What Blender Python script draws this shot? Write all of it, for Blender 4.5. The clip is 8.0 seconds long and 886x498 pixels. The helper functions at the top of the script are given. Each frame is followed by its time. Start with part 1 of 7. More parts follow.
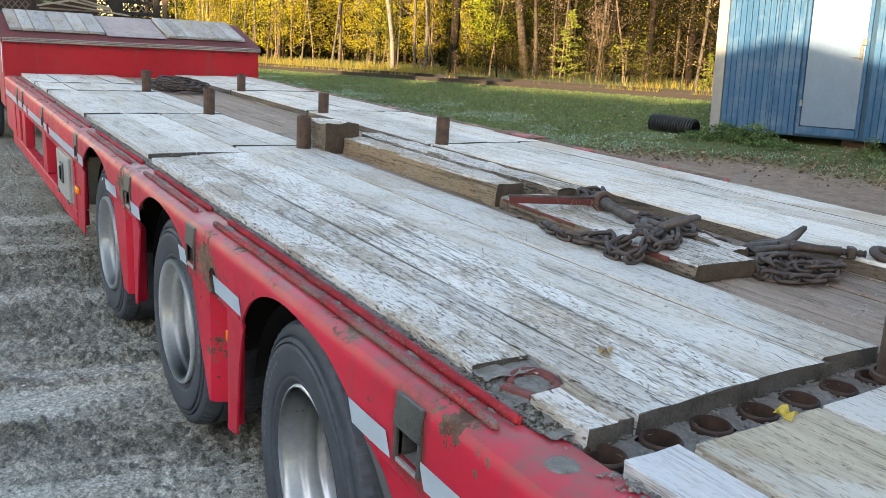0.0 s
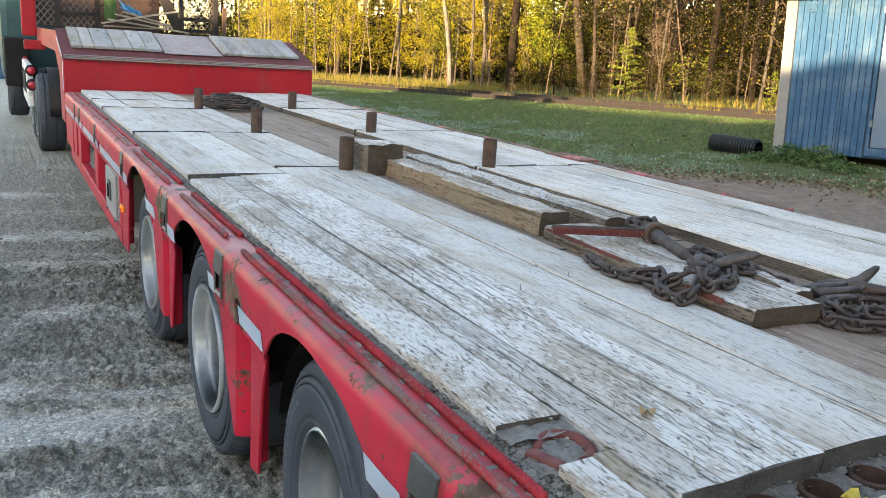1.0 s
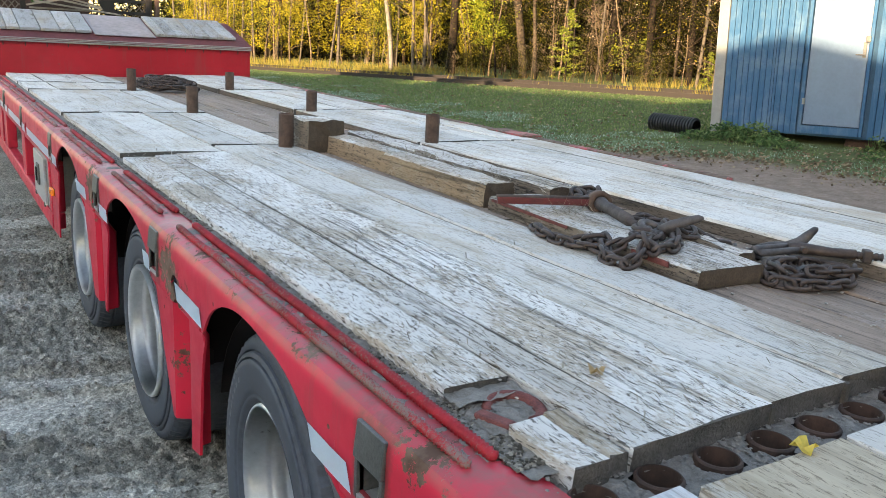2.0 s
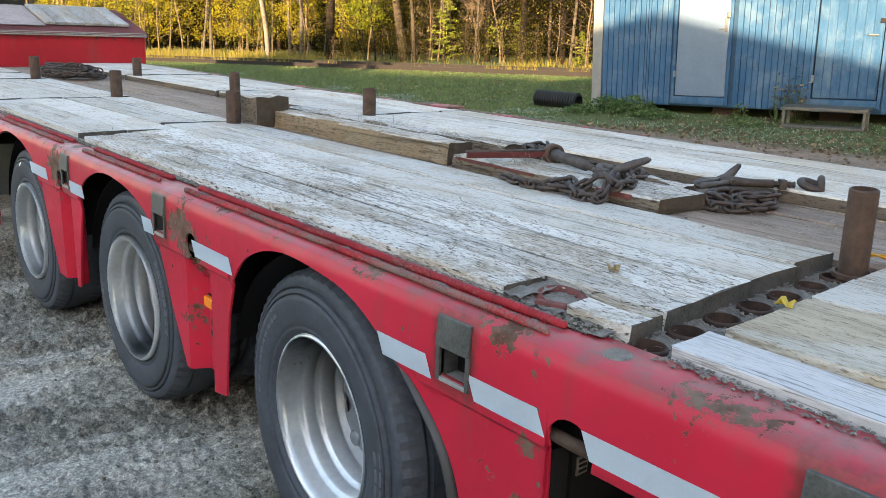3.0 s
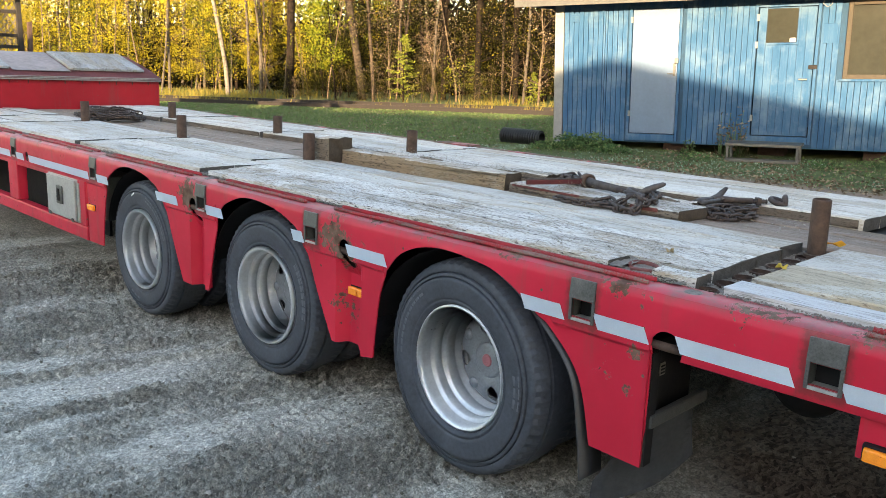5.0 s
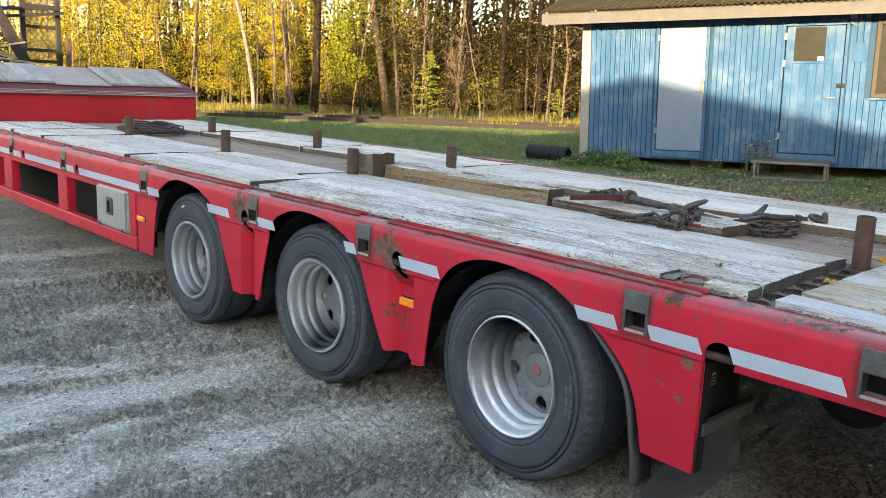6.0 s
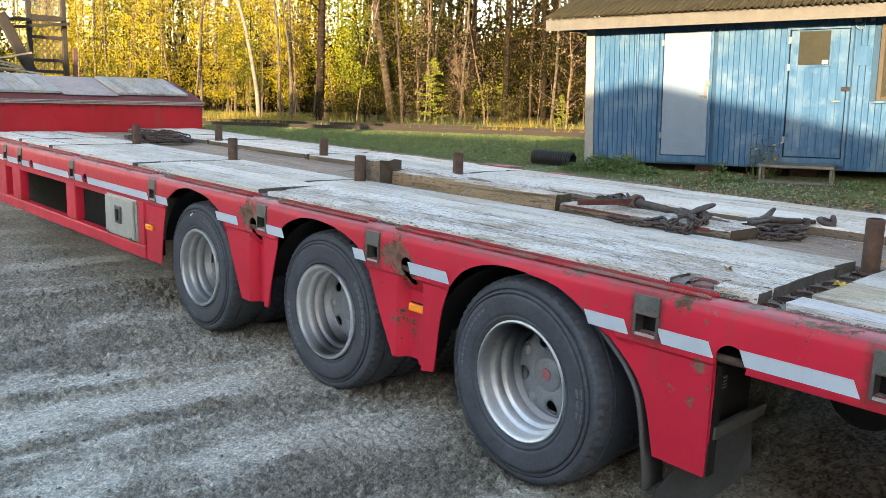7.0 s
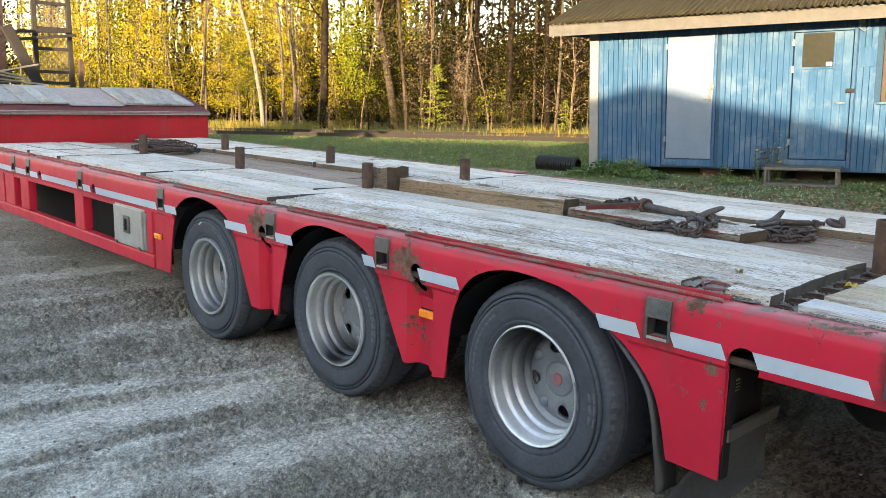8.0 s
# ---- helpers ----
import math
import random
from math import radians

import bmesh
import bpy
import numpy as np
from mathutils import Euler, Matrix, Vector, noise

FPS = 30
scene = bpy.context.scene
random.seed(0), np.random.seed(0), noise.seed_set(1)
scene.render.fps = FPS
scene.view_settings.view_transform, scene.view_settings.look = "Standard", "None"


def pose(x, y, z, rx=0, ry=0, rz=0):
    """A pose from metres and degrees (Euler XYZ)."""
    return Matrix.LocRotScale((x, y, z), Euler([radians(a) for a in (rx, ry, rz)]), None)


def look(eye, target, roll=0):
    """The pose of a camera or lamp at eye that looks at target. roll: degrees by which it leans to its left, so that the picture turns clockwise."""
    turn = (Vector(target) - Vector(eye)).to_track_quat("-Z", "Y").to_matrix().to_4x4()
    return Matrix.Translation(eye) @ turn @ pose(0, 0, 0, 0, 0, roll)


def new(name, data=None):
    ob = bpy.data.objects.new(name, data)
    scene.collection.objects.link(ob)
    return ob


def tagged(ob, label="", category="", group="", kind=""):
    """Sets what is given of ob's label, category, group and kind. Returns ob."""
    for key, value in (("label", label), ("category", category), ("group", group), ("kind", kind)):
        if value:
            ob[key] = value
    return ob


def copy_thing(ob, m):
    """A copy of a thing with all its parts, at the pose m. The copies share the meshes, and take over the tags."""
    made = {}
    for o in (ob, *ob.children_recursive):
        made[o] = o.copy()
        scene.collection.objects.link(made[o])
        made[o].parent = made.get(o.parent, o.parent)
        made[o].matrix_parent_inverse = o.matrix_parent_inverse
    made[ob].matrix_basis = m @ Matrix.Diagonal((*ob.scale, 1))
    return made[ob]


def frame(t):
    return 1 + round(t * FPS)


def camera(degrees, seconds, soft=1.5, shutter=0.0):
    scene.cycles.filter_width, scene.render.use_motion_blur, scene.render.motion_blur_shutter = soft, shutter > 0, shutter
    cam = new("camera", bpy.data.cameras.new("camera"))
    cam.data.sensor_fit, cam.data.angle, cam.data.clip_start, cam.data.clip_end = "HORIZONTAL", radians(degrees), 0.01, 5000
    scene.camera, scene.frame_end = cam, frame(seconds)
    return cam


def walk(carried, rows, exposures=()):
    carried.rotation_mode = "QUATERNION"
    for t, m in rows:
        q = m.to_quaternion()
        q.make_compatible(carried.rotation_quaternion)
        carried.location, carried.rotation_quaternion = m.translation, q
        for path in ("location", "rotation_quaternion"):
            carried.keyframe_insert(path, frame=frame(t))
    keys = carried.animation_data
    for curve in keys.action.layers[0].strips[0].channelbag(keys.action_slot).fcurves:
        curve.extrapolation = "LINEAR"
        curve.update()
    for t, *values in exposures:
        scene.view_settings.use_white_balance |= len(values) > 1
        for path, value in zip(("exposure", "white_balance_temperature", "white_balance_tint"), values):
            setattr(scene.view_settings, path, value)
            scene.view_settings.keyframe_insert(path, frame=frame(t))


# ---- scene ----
cam = camera(57.0, 8.0, 0.4)
PATH = [
    (0, (-0.692, 0.409, 1.512), (0.36, 2.035, 1.011), 3.6),
    (0.5, (-0.593, 0.49, 1.528), (0.377, 2.173, 1.05), 3.6),
    (1, (-0.567, 0.511, 1.529), (0.371, 2.214, 1.057), 3.7),
    (1.5, (-0.538, 0.531, 1.521), (0.431, 2.213, 1.038), 3.7),
    (2, (-0.546, 0.535, 1.477), (0.504, 2.162, 0.979), 3.4),
    (2.2, (-0.573, 0.537, 1.455), (0.524, 2.132, 0.949), 3.2),
    (3.3, (-1.185, 0.413, 1.417), (0.151, 1.813, 0.913), 2.3),
    (3.5, (-1.295, 0.37, 1.431), (0.07, 1.746, 0.941), 2.5),
    (4, (-1.608, 0.316, 1.435), (-0.196, 1.653, 0.967), 2.4),
    (4.5, (-1.869, 0.248, 1.459), (-0.453, 1.587, 1.011), 2.4),
    (5, (-2.051, 0.159, 1.499), (-0.655, 1.525, 1.071), 2.4),
    (6.5, (-2.246, 0.176, 1.508), (-0.882, 1.588, 1.124), 2.6),
    (7, (-2.247, 0.176, 1.505), (-0.885, 1.591, 1.126), 2.2),
    (7.5, (-2.249, 0.18, 1.504), (-0.889, 1.597, 1.13), 1.9),
    (8, (-2.267, 0.185, 1.504), (-0.912, 1.61, 1.14), 1.5),
]
walk(cam, [(t, look(eye, target, roll)) for t, eye, target, roll in PATH], [(0, 2.98, 7100, 17)])

# ---- daylight ----
SUN_WAY = Vector((0.884, 0.467, -0.135)).normalized()      # the way the low sun's light travels
world = bpy.data.worlds.new("sky")
scene.world = world
world.use_nodes = True
wn, wl = world.node_tree.nodes, world.node_tree.links
sky = wn.new("ShaderNodeTexSky")
sky.sky_type, sky.sun_disc = "NISHITA", False
sky.sun_elevation = math.asin(-SUN_WAY.z)
sky.sun_rotation = math.atan2(-SUN_WAY.x, -SUN_WAY.y)
sky.altitude, sky.air_density, sky.dust_density = 100, 1.0, 1.0
wl.new(sky.outputs[0], wn["Background"].inputs[0])
wn["Background"].inputs[1].default_value = 0.15
sun = new("sun", bpy.data.lights.new("sun", "SUN"))
sun.data.energy, sun.data.angle, sun.data.color = 3.7, radians(0.6), (1.0, 0.75, 0.46)
sun.matrix_world = look((0, 0, 30), Vector((0, 0, 30)) + SUN_WAY)


# ---- materials ----
class Mat:
    """A short way to write a node material."""

    def __init__(self, name, rough=0.6, metal=0.0, spec=0.5):
        self.m = bpy.data.materials.new(name)
        self.m.use_nodes = True
        self.t = self.m.node_tree
        self.b = self.t.nodes["Principled BSDF"]
        self.put("Roughness", rough), self.put("Metallic", metal), self.put("Specular IOR Level", spec)

    def put(self, key, v):
        if isinstance(v, bpy.types.NodeSocket):
            self.t.links.new(v, self.b.inputs[key])
        elif isinstance(v, tuple):
            self.b.inputs[key].default_value = (*v, 1.0)[:4]
        else:
            self.b.inputs[key].default_value = v
        return self

    def node(self, kind, ins=(), operation="", feature="", blend_type=""):
        n = self.t.nodes.new(kind)
        if operation:
            n.operation = operation
        if feature:
            n.feature = feature
        if blend_type:
            n.blend_type = blend_type
        for k, v in dict(ins).items():
            if isinstance(v, bpy.types.NodeSocket):
                self.t.links.new(v, n.inputs[k])
            elif isinstance(v, tuple) and n.inputs[k].type == "RGBA":
                n.inputs[k].default_value = (*v, 1.0)[:4]
            else:
                n.inputs[k].default_value = v
        return n

    def co(self, scale=(1, 1, 1), turn=(0, 0, 0), shift=None):
        v = self.node("ShaderNodeTexCoord").outputs["Object"]
        if shift is not None:
            v = self.node("ShaderNodeVectorMath", {0: v, 1: shift}, operation="ADD").outputs[0]
        return self.node("ShaderNodeMapping", {"Vector": v, "Scale": scale, "Rotation": turn}).outputs[0]

    def rand(self):
        return self.node("ShaderNodeObjectInfo").outputs["Random"]

    def island(self):
        return self.node("ShaderNodeNewGeometry").outputs["Random Per Island"]

    def noise(self, co, scale, detail=4.0, rough=0.6, dist=0.0):
        return self.node("ShaderNodeTexNoise", {"Vector": co, "Scale": scale, "Detail": detail, "Roughness": rough, "Distortion": dist}).outputs["Fac"]

    def voronoi(self, co, scale, feature="F1"):
        return self.node("ShaderNodeTexVoronoi", {"Vector": co, "Scale": scale}, feature=feature).outputs["Distance"]

    def span(self, f, a, b, c=0.0, d=1.0):
        return self.node("ShaderNodeMapRange", {"Value": f, "From Min": a, "From Max": b, "To Min": c, "To Max": d}).outputs[0]

    def math(self, op, a, b=0.0):
        return self.node("ShaderNodeMath", {0: a, 1: b}, operation=op).outputs[0]

    def ramp(self, f, *stops):
        n = self.node("ShaderNodeValToRGB", {"Fac": f})
        e = n.color_ramp.elements
        while len(e) < len(stops):
            e.new(0.5)
        for i, (p, c) in enumerate(stops):
            e[i].position, e[i].color = p, (*c, 1.0)
        return n.outputs[0]

    def mix(self, f, a, b, blend="MIX"):
        return self.node("ShaderNodeMixRGB", {"Fac": f, "Color1": a, "Color2": b}, blend_type=blend).outputs[0]

    def bump(self, h, strength=0.5, dist=0.01, normal=None):
        ins = {"Height": h, "Strength": strength, "Distance": dist}
        if normal is not None:
            ins["Normal"] = normal
        return self.node("ShaderNodeBump", ins).outputs[0]


def simple(name, color, rough=0.6, metal=0.0, vary=0.25, scale=14.0, bump=0.15, dist=0.003):
    """A plain surface with grain at two scales."""
    a = Mat(name, rough, metal, 0.5 if rough < 0.6 else 0.22)
    c = a.co()
    f = a.mix(0.5, a.noise(c, scale, 5), a.noise(c, scale * 7, 4))
    lo, hi = tuple(v * (1 - vary) for v in color), tuple(min(1, v * (1 + vary)) for v in color)
    a.put("Base Color", a.ramp(f, (0.3, lo), (0.7, hi)))
    a.put("Roughness", a.span(f, 0.3, 0.7, rough * 0.85, min(1, rough * 1.15)))
    if bump:
        a.put("Normal", a.bump(f, bump, dist))
    return a.m


def red_paint_material(name, chips=0.63, edge_wear=1.0, lo=(0.365, 0.013, 0.030), hi=(0.50, 0.019, 0.045)):
    a = Mat(name, 0.38, 0.0, 0.24)
    c = a.co()
    fade = a.noise(c, 1.7, 5, 0.65)
    base = a.ramp(fade, (0.3, lo), (0.7, hi))
    dust = a.noise(c, 7, 7, 0.72)
    base = a.mix(a.span(dust, 0.54, 0.74, 0.0, 0.20), base, (0.15, 0.045, 0.038))
    fine = a.noise(c, 34, 6, 0.75)
    patch = a.noise(c, 4.5, 3, 0.5)
    z = a.node("ShaderNodeSeparateXYZ", {0: a.node("ShaderNodeTexCoord").outputs["Object"]}).outputs[2]
    rim = a.math("MULTIPLY", a.span(z, 0.872, 0.903, 0.0, 0.066 * edge_wear), a.span(z, 1.0, 1.1, 1.0, 0.0))
    wear = a.math("ADD", a.math("ADD", a.math("MULTIPLY", fine, 0.5), a.math("MULTIPLY", patch, 0.5)), rim)
    where = a.node("ShaderNodeTexCoord").outputs["Object"]
    for spot, reach, bite in (((0.0, 1.36, 0.695), 0.055, 0.12), ((0.0, 1.37, 0.575), 0.03, 0.10), ((0.01, 1.42, 0.885), 0.05, 0.10), ((0.0, 1.33, 0.865), 0.045, 0.09), ((0.03, 1.08, 0.905), 0.05, 0.05), ((0.06, 0.95, 0.905), 0.07, 0.05), ((0.03, 0.72, 0.905), 0.10, 0.05), ((0.0, 2.79, 0.80), 0.15, 0.17), ((0.0, 2.66, 0.76), 0.12, 0.13), ((0.0, 3.99, 0.80), 0.15, 0.17), ((0.0, 4.10, 0.84), 0.12, 0.12), ((0.03, 2.74, 0.66), 0.12, 0.10), ((0.03, 2.76, 0.55), 0.10, 0.085), ((0.03, 2.68, 0.47), 0.10, 0.07), ((0.03, 3.99, 0.60), 0.12, 0.07), ((0.0, 5.30, 0.62), 0.14, 0.06), ((0.0, 1.10, 0.80), 0.10, 0.05), ((0.0, 2.60, 0.84), 0.12, 0.06)):
        far = a.node("ShaderNodeVectorMath", {0: where, 1: spot}, operation="DISTANCE").outputs["Value"]
        wear = a.math("ADD", wear, a.span(far, 0.02, reach, bite, 0.0))
    streak = a.noise(a.co((13, 13, 1.3)), 1.0, 5, 0.7)
    base = a.mix(a.span(streak, 0.54, 0.70, 0.0, 0.42), base, (0.17, 0.055, 0.045))
    wear = a.span(wear, chips - 0.006, chips + 0.014)
    pin = a.node("ShaderNodeTexVoronoi", {"Vector": c, "Scale": 21.0})
    chosen = a.span(a.node("ShaderNodeSeparateXYZ", {0: pin.outputs["Color"]}).outputs[1], 0.80, 0.82)
    wear = a.math("MAXIMUM", wear, a.math("MULTIPLY", chosen, a.span(a.math("ADD", pin.outputs["Distance"], a.math("MULTIPLY", fine, 0.25)), 0.22, 0.26, 1.0, 0.0)))
    worn = a.ramp(a.noise(c, 20, 4), (0.35, (0.070, 0.036, 0.022)), (0.65, (0.15, 0.105, 0.075)))
    grime = a.math("MULTIPLY", a.math("MULTIPLY", a.span(z, 0.880, 0.902), a.span(z, 1.0, 1.1, 1.0, 0.0)), a.span(a.noise(c, 11, 6, 0.7), 0.40, 0.60, 0.18 * edge_wear, 0.78 * edge_wear))
    base = a.mix(grime, base, (0.145, 0.075, 0.064))
    # rusty dirt caught round the stake pockets
    sep = a.node("ShaderNodeSeparateXYZ", {0: where})
    gap = None
    for y in (0.818, 1.551, 2.960, 3.893, 5.210, 6.615, 7.850, 8.260):
        one = a.math("ABSOLUTE", a.math("SUBTRACT", sep.outputs[1], y), 0.0)
        gap = one if gap is None else a.math("MINIMUM", gap, one)
    up = a.math("SUBTRACT", a.math("ABSOLUTE", a.math("SUBTRACT", sep.outputs[2], 0.812), 0.0), 0.022)
    near = a.math("ADD", a.math("MAXIMUM", gap, up), a.math("MULTIPLY", a.noise(c, 26, 5, 0.7), 0.06))
    base = a.mix(a.span(near, 0.084, 0.102, 0.6, 0.0), base, (0.085, 0.030, 0.024))
    a.put("Base Color", a.mix(wear, base, worn))
    a.put("Roughness", a.math("ADD", a.span(dust, 0.3, 0.7, 0.30, 0.48), a.math("MULTIPLY", wear, 0.35)))
    a.put("Normal", a.bump(a.math("SUBTRACT", a.math("MULTIPLY", fine, 0.15), wear), 0.5, 0.0015, a.bump(fade, 0.12, 0.02)))
    return a.m


def plank_material(name, white, wood, dark, frost=0.52, fibre=1.0):
    """Weathered boards, grain along y, with pale frosted wear."""
    a = Mat(name, 0.85, 0.0, 0.25)
    shift = a.node("ShaderNodeCombineXYZ", {0: a.math("MULTIPLY", a.rand(), 7.0), 1: a.math("MULTIPLY", a.rand(), 31.0)}).outputs[0]
    grain = a.noise(a.co((170, 34.0, 170), shift=shift), 1.0, 5, 0.72, 0.6)
    lines = a.noise(a.co((46, 1.6, 46), shift=shift), 1.0, 5, 0.65, 0.5)
    flakes = a.noise(a.co((90, 36, 90), (0, 0, 0.2), shift=shift), 1.0, 6, 0.78, 1.0)
    patch = a.noise(a.co((4.0, 2.2, 4.0), shift=shift), 1.0, 6, 0.68, 0.6)
    col = a.ramp(lines, (0.32, wood), (0.62, tuple(v * 1.45 for v in wood)))
    fac = a.span(a.math("ADD", a.math("MULTIPLY", patch, 0.62), a.math("MULTIPLY", flakes, 0.38)), frost - 0.040, frost + 0.025)
    col = a.mix(fac, col, white)
    col = a.mix(a.span(grain, 0.545, 0.60, 0.0, 0.85 * fibre), col, dark)
    crack = a.span(lines, 0.345, 0.41, 1.0, 0.0)
    col = a.mix(a.math("MULTIPLY", crack, 0.5), col, tuple(v * 0.5 for v in dark))
    # long fine checks in patches, and bare brownish wood where the pale surface has lifted
    where = a.span(a.noise(a.co((5.0, 1.6, 5.0), shift=shift), 1.0, 4, 0.6), 0.47, 0.60)
    checks = a.math("MULTIPLY", where, a.span(a.noise(a.co((150, 5.5, 150), shift=shift), 1.0, 4, 0.6, 0.35), 0.55, 0.61))
    bare = a.span(a.noise(a.co((10, 2.6, 10), shift=shift), 1.0, 5, 0.7, 0.8), 0.60, 0.68, 0.0, 0.55)
    col = a.mix(bare, col, tuple(v * 0.85 for v in wood))
    col = a.mix(a.math("MULTIPLY", checks, 0.62), col, tuple(v * 0.6 for v in dark))
    stain = a.span(a.noise(a.co((1.8, 1.0, 1.0), shift=shift), 1.0, 3, 0.5), 0.56, 0.72, 0.0, 0.5)
    col = a.mix(stain, col, (0.30, 0.22, 0.13))
    tint = a.span(a.rand(), 0, 1, 0.84, 1.1)
    col = a.mix(1.0, col, a.node("ShaderNodeCombineXYZ", {0: tint, 1: tint, 2: tint}).outputs[0], "MULTIPLY")
    a.put("Base Color", col)
    h = a.math("ADD", a.math("MULTIPLY", grain, 0.7), a.math("SUBTRACT", a.math("MULTIPLY", flakes, 0.6), a.math("ADD", crack, checks)))
    a.put("Normal", a.bump(h, 0.8 * fibre, 0.009))
    return a.m


def ground_material():
    a = Mat("packed gravel", 0.92, 0.0, 0.2)
    c = a.co()
    loose = a.node("ShaderNodeAttribute")
    loose.attribute_name = "loose"
    soft = loose.outputs["Fac"]
    mid = a.noise(c, 5.0, 6, 0.7)
    fine = a.noise(a.co((22, 40, 30)), 1.0, 7, 0.7)
    tiny = a.noise(c, 170.0, 4, 0.7)
    lumps = a.node("ShaderNodeTexVoronoi", {"Vector": a.co((48, 74, 50)), "Scale": 1.0})
    lump = a.node("ShaderNodeSeparateXYZ", {0: lumps.outputs["Color"]}).outputs[0]
    cells = a.node("ShaderNodeTexVoronoi", {"Vector": c, "Scale": 82.0})
    small = a.node("ShaderNodeTexVoronoi", {"Vector": c, "Scale": 200.0})
    grain = a.node("ShaderNodeSeparateXYZ", {0: cells.outputs["Color"]}).outputs[0]
    crumb = a.node("ShaderNodeSeparateXYZ", {0: small.outputs["Color"]}).outputs[1]
    # dry packed soil is pale, churned soil dark; single crumbs and stones vary in tone
    f = a.math("ADD", a.math("ADD", a.math("MULTIPLY", soft, 0.8), a.math("MULTIPLY", mid, 0.50)), a.math("MULTIPLY", fine, 0.45))
    col = a.ramp(a.math("SUBTRACT", f, 0.325), (0.08, (0.50, 0.488, 0.430)), (0.30, (0.445, 0.432, 0.375)), (0.55, (0.370, 0.354, 0.300)), (0.90, (0.290, 0.273, 0.226)))
    tone = a.math("MULTIPLY", a.span(grain, 0.0, 1.0, 0.70, 1.30), a.math("MULTIPLY", a.span(crumb, 0.0, 1.0, 0.66, 1.34), a.span(lump, 0.0, 1.0, 0.82, 1.18)))
    col = a.mix(1.0, col, a.node("ShaderNodeCombineXYZ", {0: tone, 1: tone, 2: tone}).outputs[0], "MULTIPLY")
    col = a.mix(a.span(fine, 0.43, 0.33, 0.0, 0.5), col, (0.16, 0.145, 0.127))
    col = a.mix(a.span(tiny, 0.61, 0.68, 0.0, 0.35), col, (0.62, 0.595, 0.56))
    # dark brown soil, with the shade under the trailer's rear put into its colour
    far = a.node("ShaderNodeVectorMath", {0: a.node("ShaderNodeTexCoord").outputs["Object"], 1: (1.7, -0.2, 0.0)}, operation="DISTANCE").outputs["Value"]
    rear_shade = a.span(a.math("ADD", far, a.math("MULTIPLY", mid, 0.9)), 2.15, 2.6, 1.0, 0.0)
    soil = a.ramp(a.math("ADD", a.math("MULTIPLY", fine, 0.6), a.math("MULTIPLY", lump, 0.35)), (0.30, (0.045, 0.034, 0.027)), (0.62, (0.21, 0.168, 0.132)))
    col = a.mix(rear_shade, col, soil)
    # beyond the trailer: brown track, then turf
    x = a.node("ShaderNodeSeparateXYZ", {0: a.node("ShaderNodeTexCoord").outputs["Object"]})
    green = a.node("ShaderNodeAttribute")
    green.attribute_name = "turf"
    brown = a.span(x.outputs[0], 2.2, 3.6)
    dirt = a.ramp(a.math("ADD", a.math("MULTIPLY", mid, 0.6), a.math("MULTIPLY", fine, 0.4)), (0.35, (0.125, 0.096, 0.076)), (0.65, (0.285, 0.228, 0.187)))
    col = a.mix(brown, col, dirt)
    turf = a.ramp(mid, (0.3, (0.042, 0.064, 0.024)), (0.7, (0.10, 0.130, 0.055)))
    col = a.mix(a.span(a.math("ADD", green.outputs["Fac"], a.math("MULTIPLY", mid, 0.5)), 0.55, 0.95), col, turf)
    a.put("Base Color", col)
    relief = a.noise(a.co((36, 46, 40)), 1.0, 8, 0.74)
    h = a.math("ADD", relief, a.math("MULTIPLY", cells.outputs["Distance"], -0.12))
    a.put("Normal", a.bump(h, 1.0, a.span(soft, 0.0, 1.0, 0.016, 0.034)))
    return a.m


def leaf_material(name, *stops):
    a = Mat(name, 0.7, 0.0, 0.06)
    col = a.ramp(a.island(), *stops)
    col = a.mix(a.span(a.rand(), 0, 1, 0.0, 0.12), col, (0.12, 0.10, 0.02))
    a.put("Base Color", col)
    tr = a.node("ShaderNodeBsdfTranslucent", {"Color": col})
    ms = a.node("ShaderNodeMixShader", {0: 0.35, 1: a.b.outputs[0], 2: tr.outputs[0]})
    a.t.links.new(ms.outputs[0], a.t.nodes["Material Output"].inputs[0])
    return a.m


def bark_material(name, pale, dark, marks=0.5):
    a = Mat(name, 0.9, 0.0, 0.06)
    f = a.noise(a.co((6, 6, 14), shift=a.node("ShaderNodeCombineXYZ", {2: a.math("MULTIPLY", a.rand(), 20.0)}).outputs[0]), 1.0, 5, 0.7)
    g = a.noise(a.co((30, 30, 8)), 1.0, 4, 0.6)
    a.put("Base Color", a.mix(a.span(g, 0.4, 0.7, 0, 0.5), a.ramp(f, (marks - 0.1, dark), (marks + 0.05, pale)), tuple(v * 0.6 for v in dark)))
    a.put("Normal", a.bump(g, 0.6, 0.01))
    return a.m


def rust_material(name, lo, hi, metal=0.2, rough=0.8):
    a = Mat(name, rough, metal)
    c = a.co()
    f = a.noise(c, 22, 6, 0.7)
    a.put("Base Color", a.ramp(f, (0.3, lo), (0.68, hi)))
    a.put("Normal", a.bump(a.noise(c, 90, 5, 0.7), 0.5, 0.002))
    return a.m


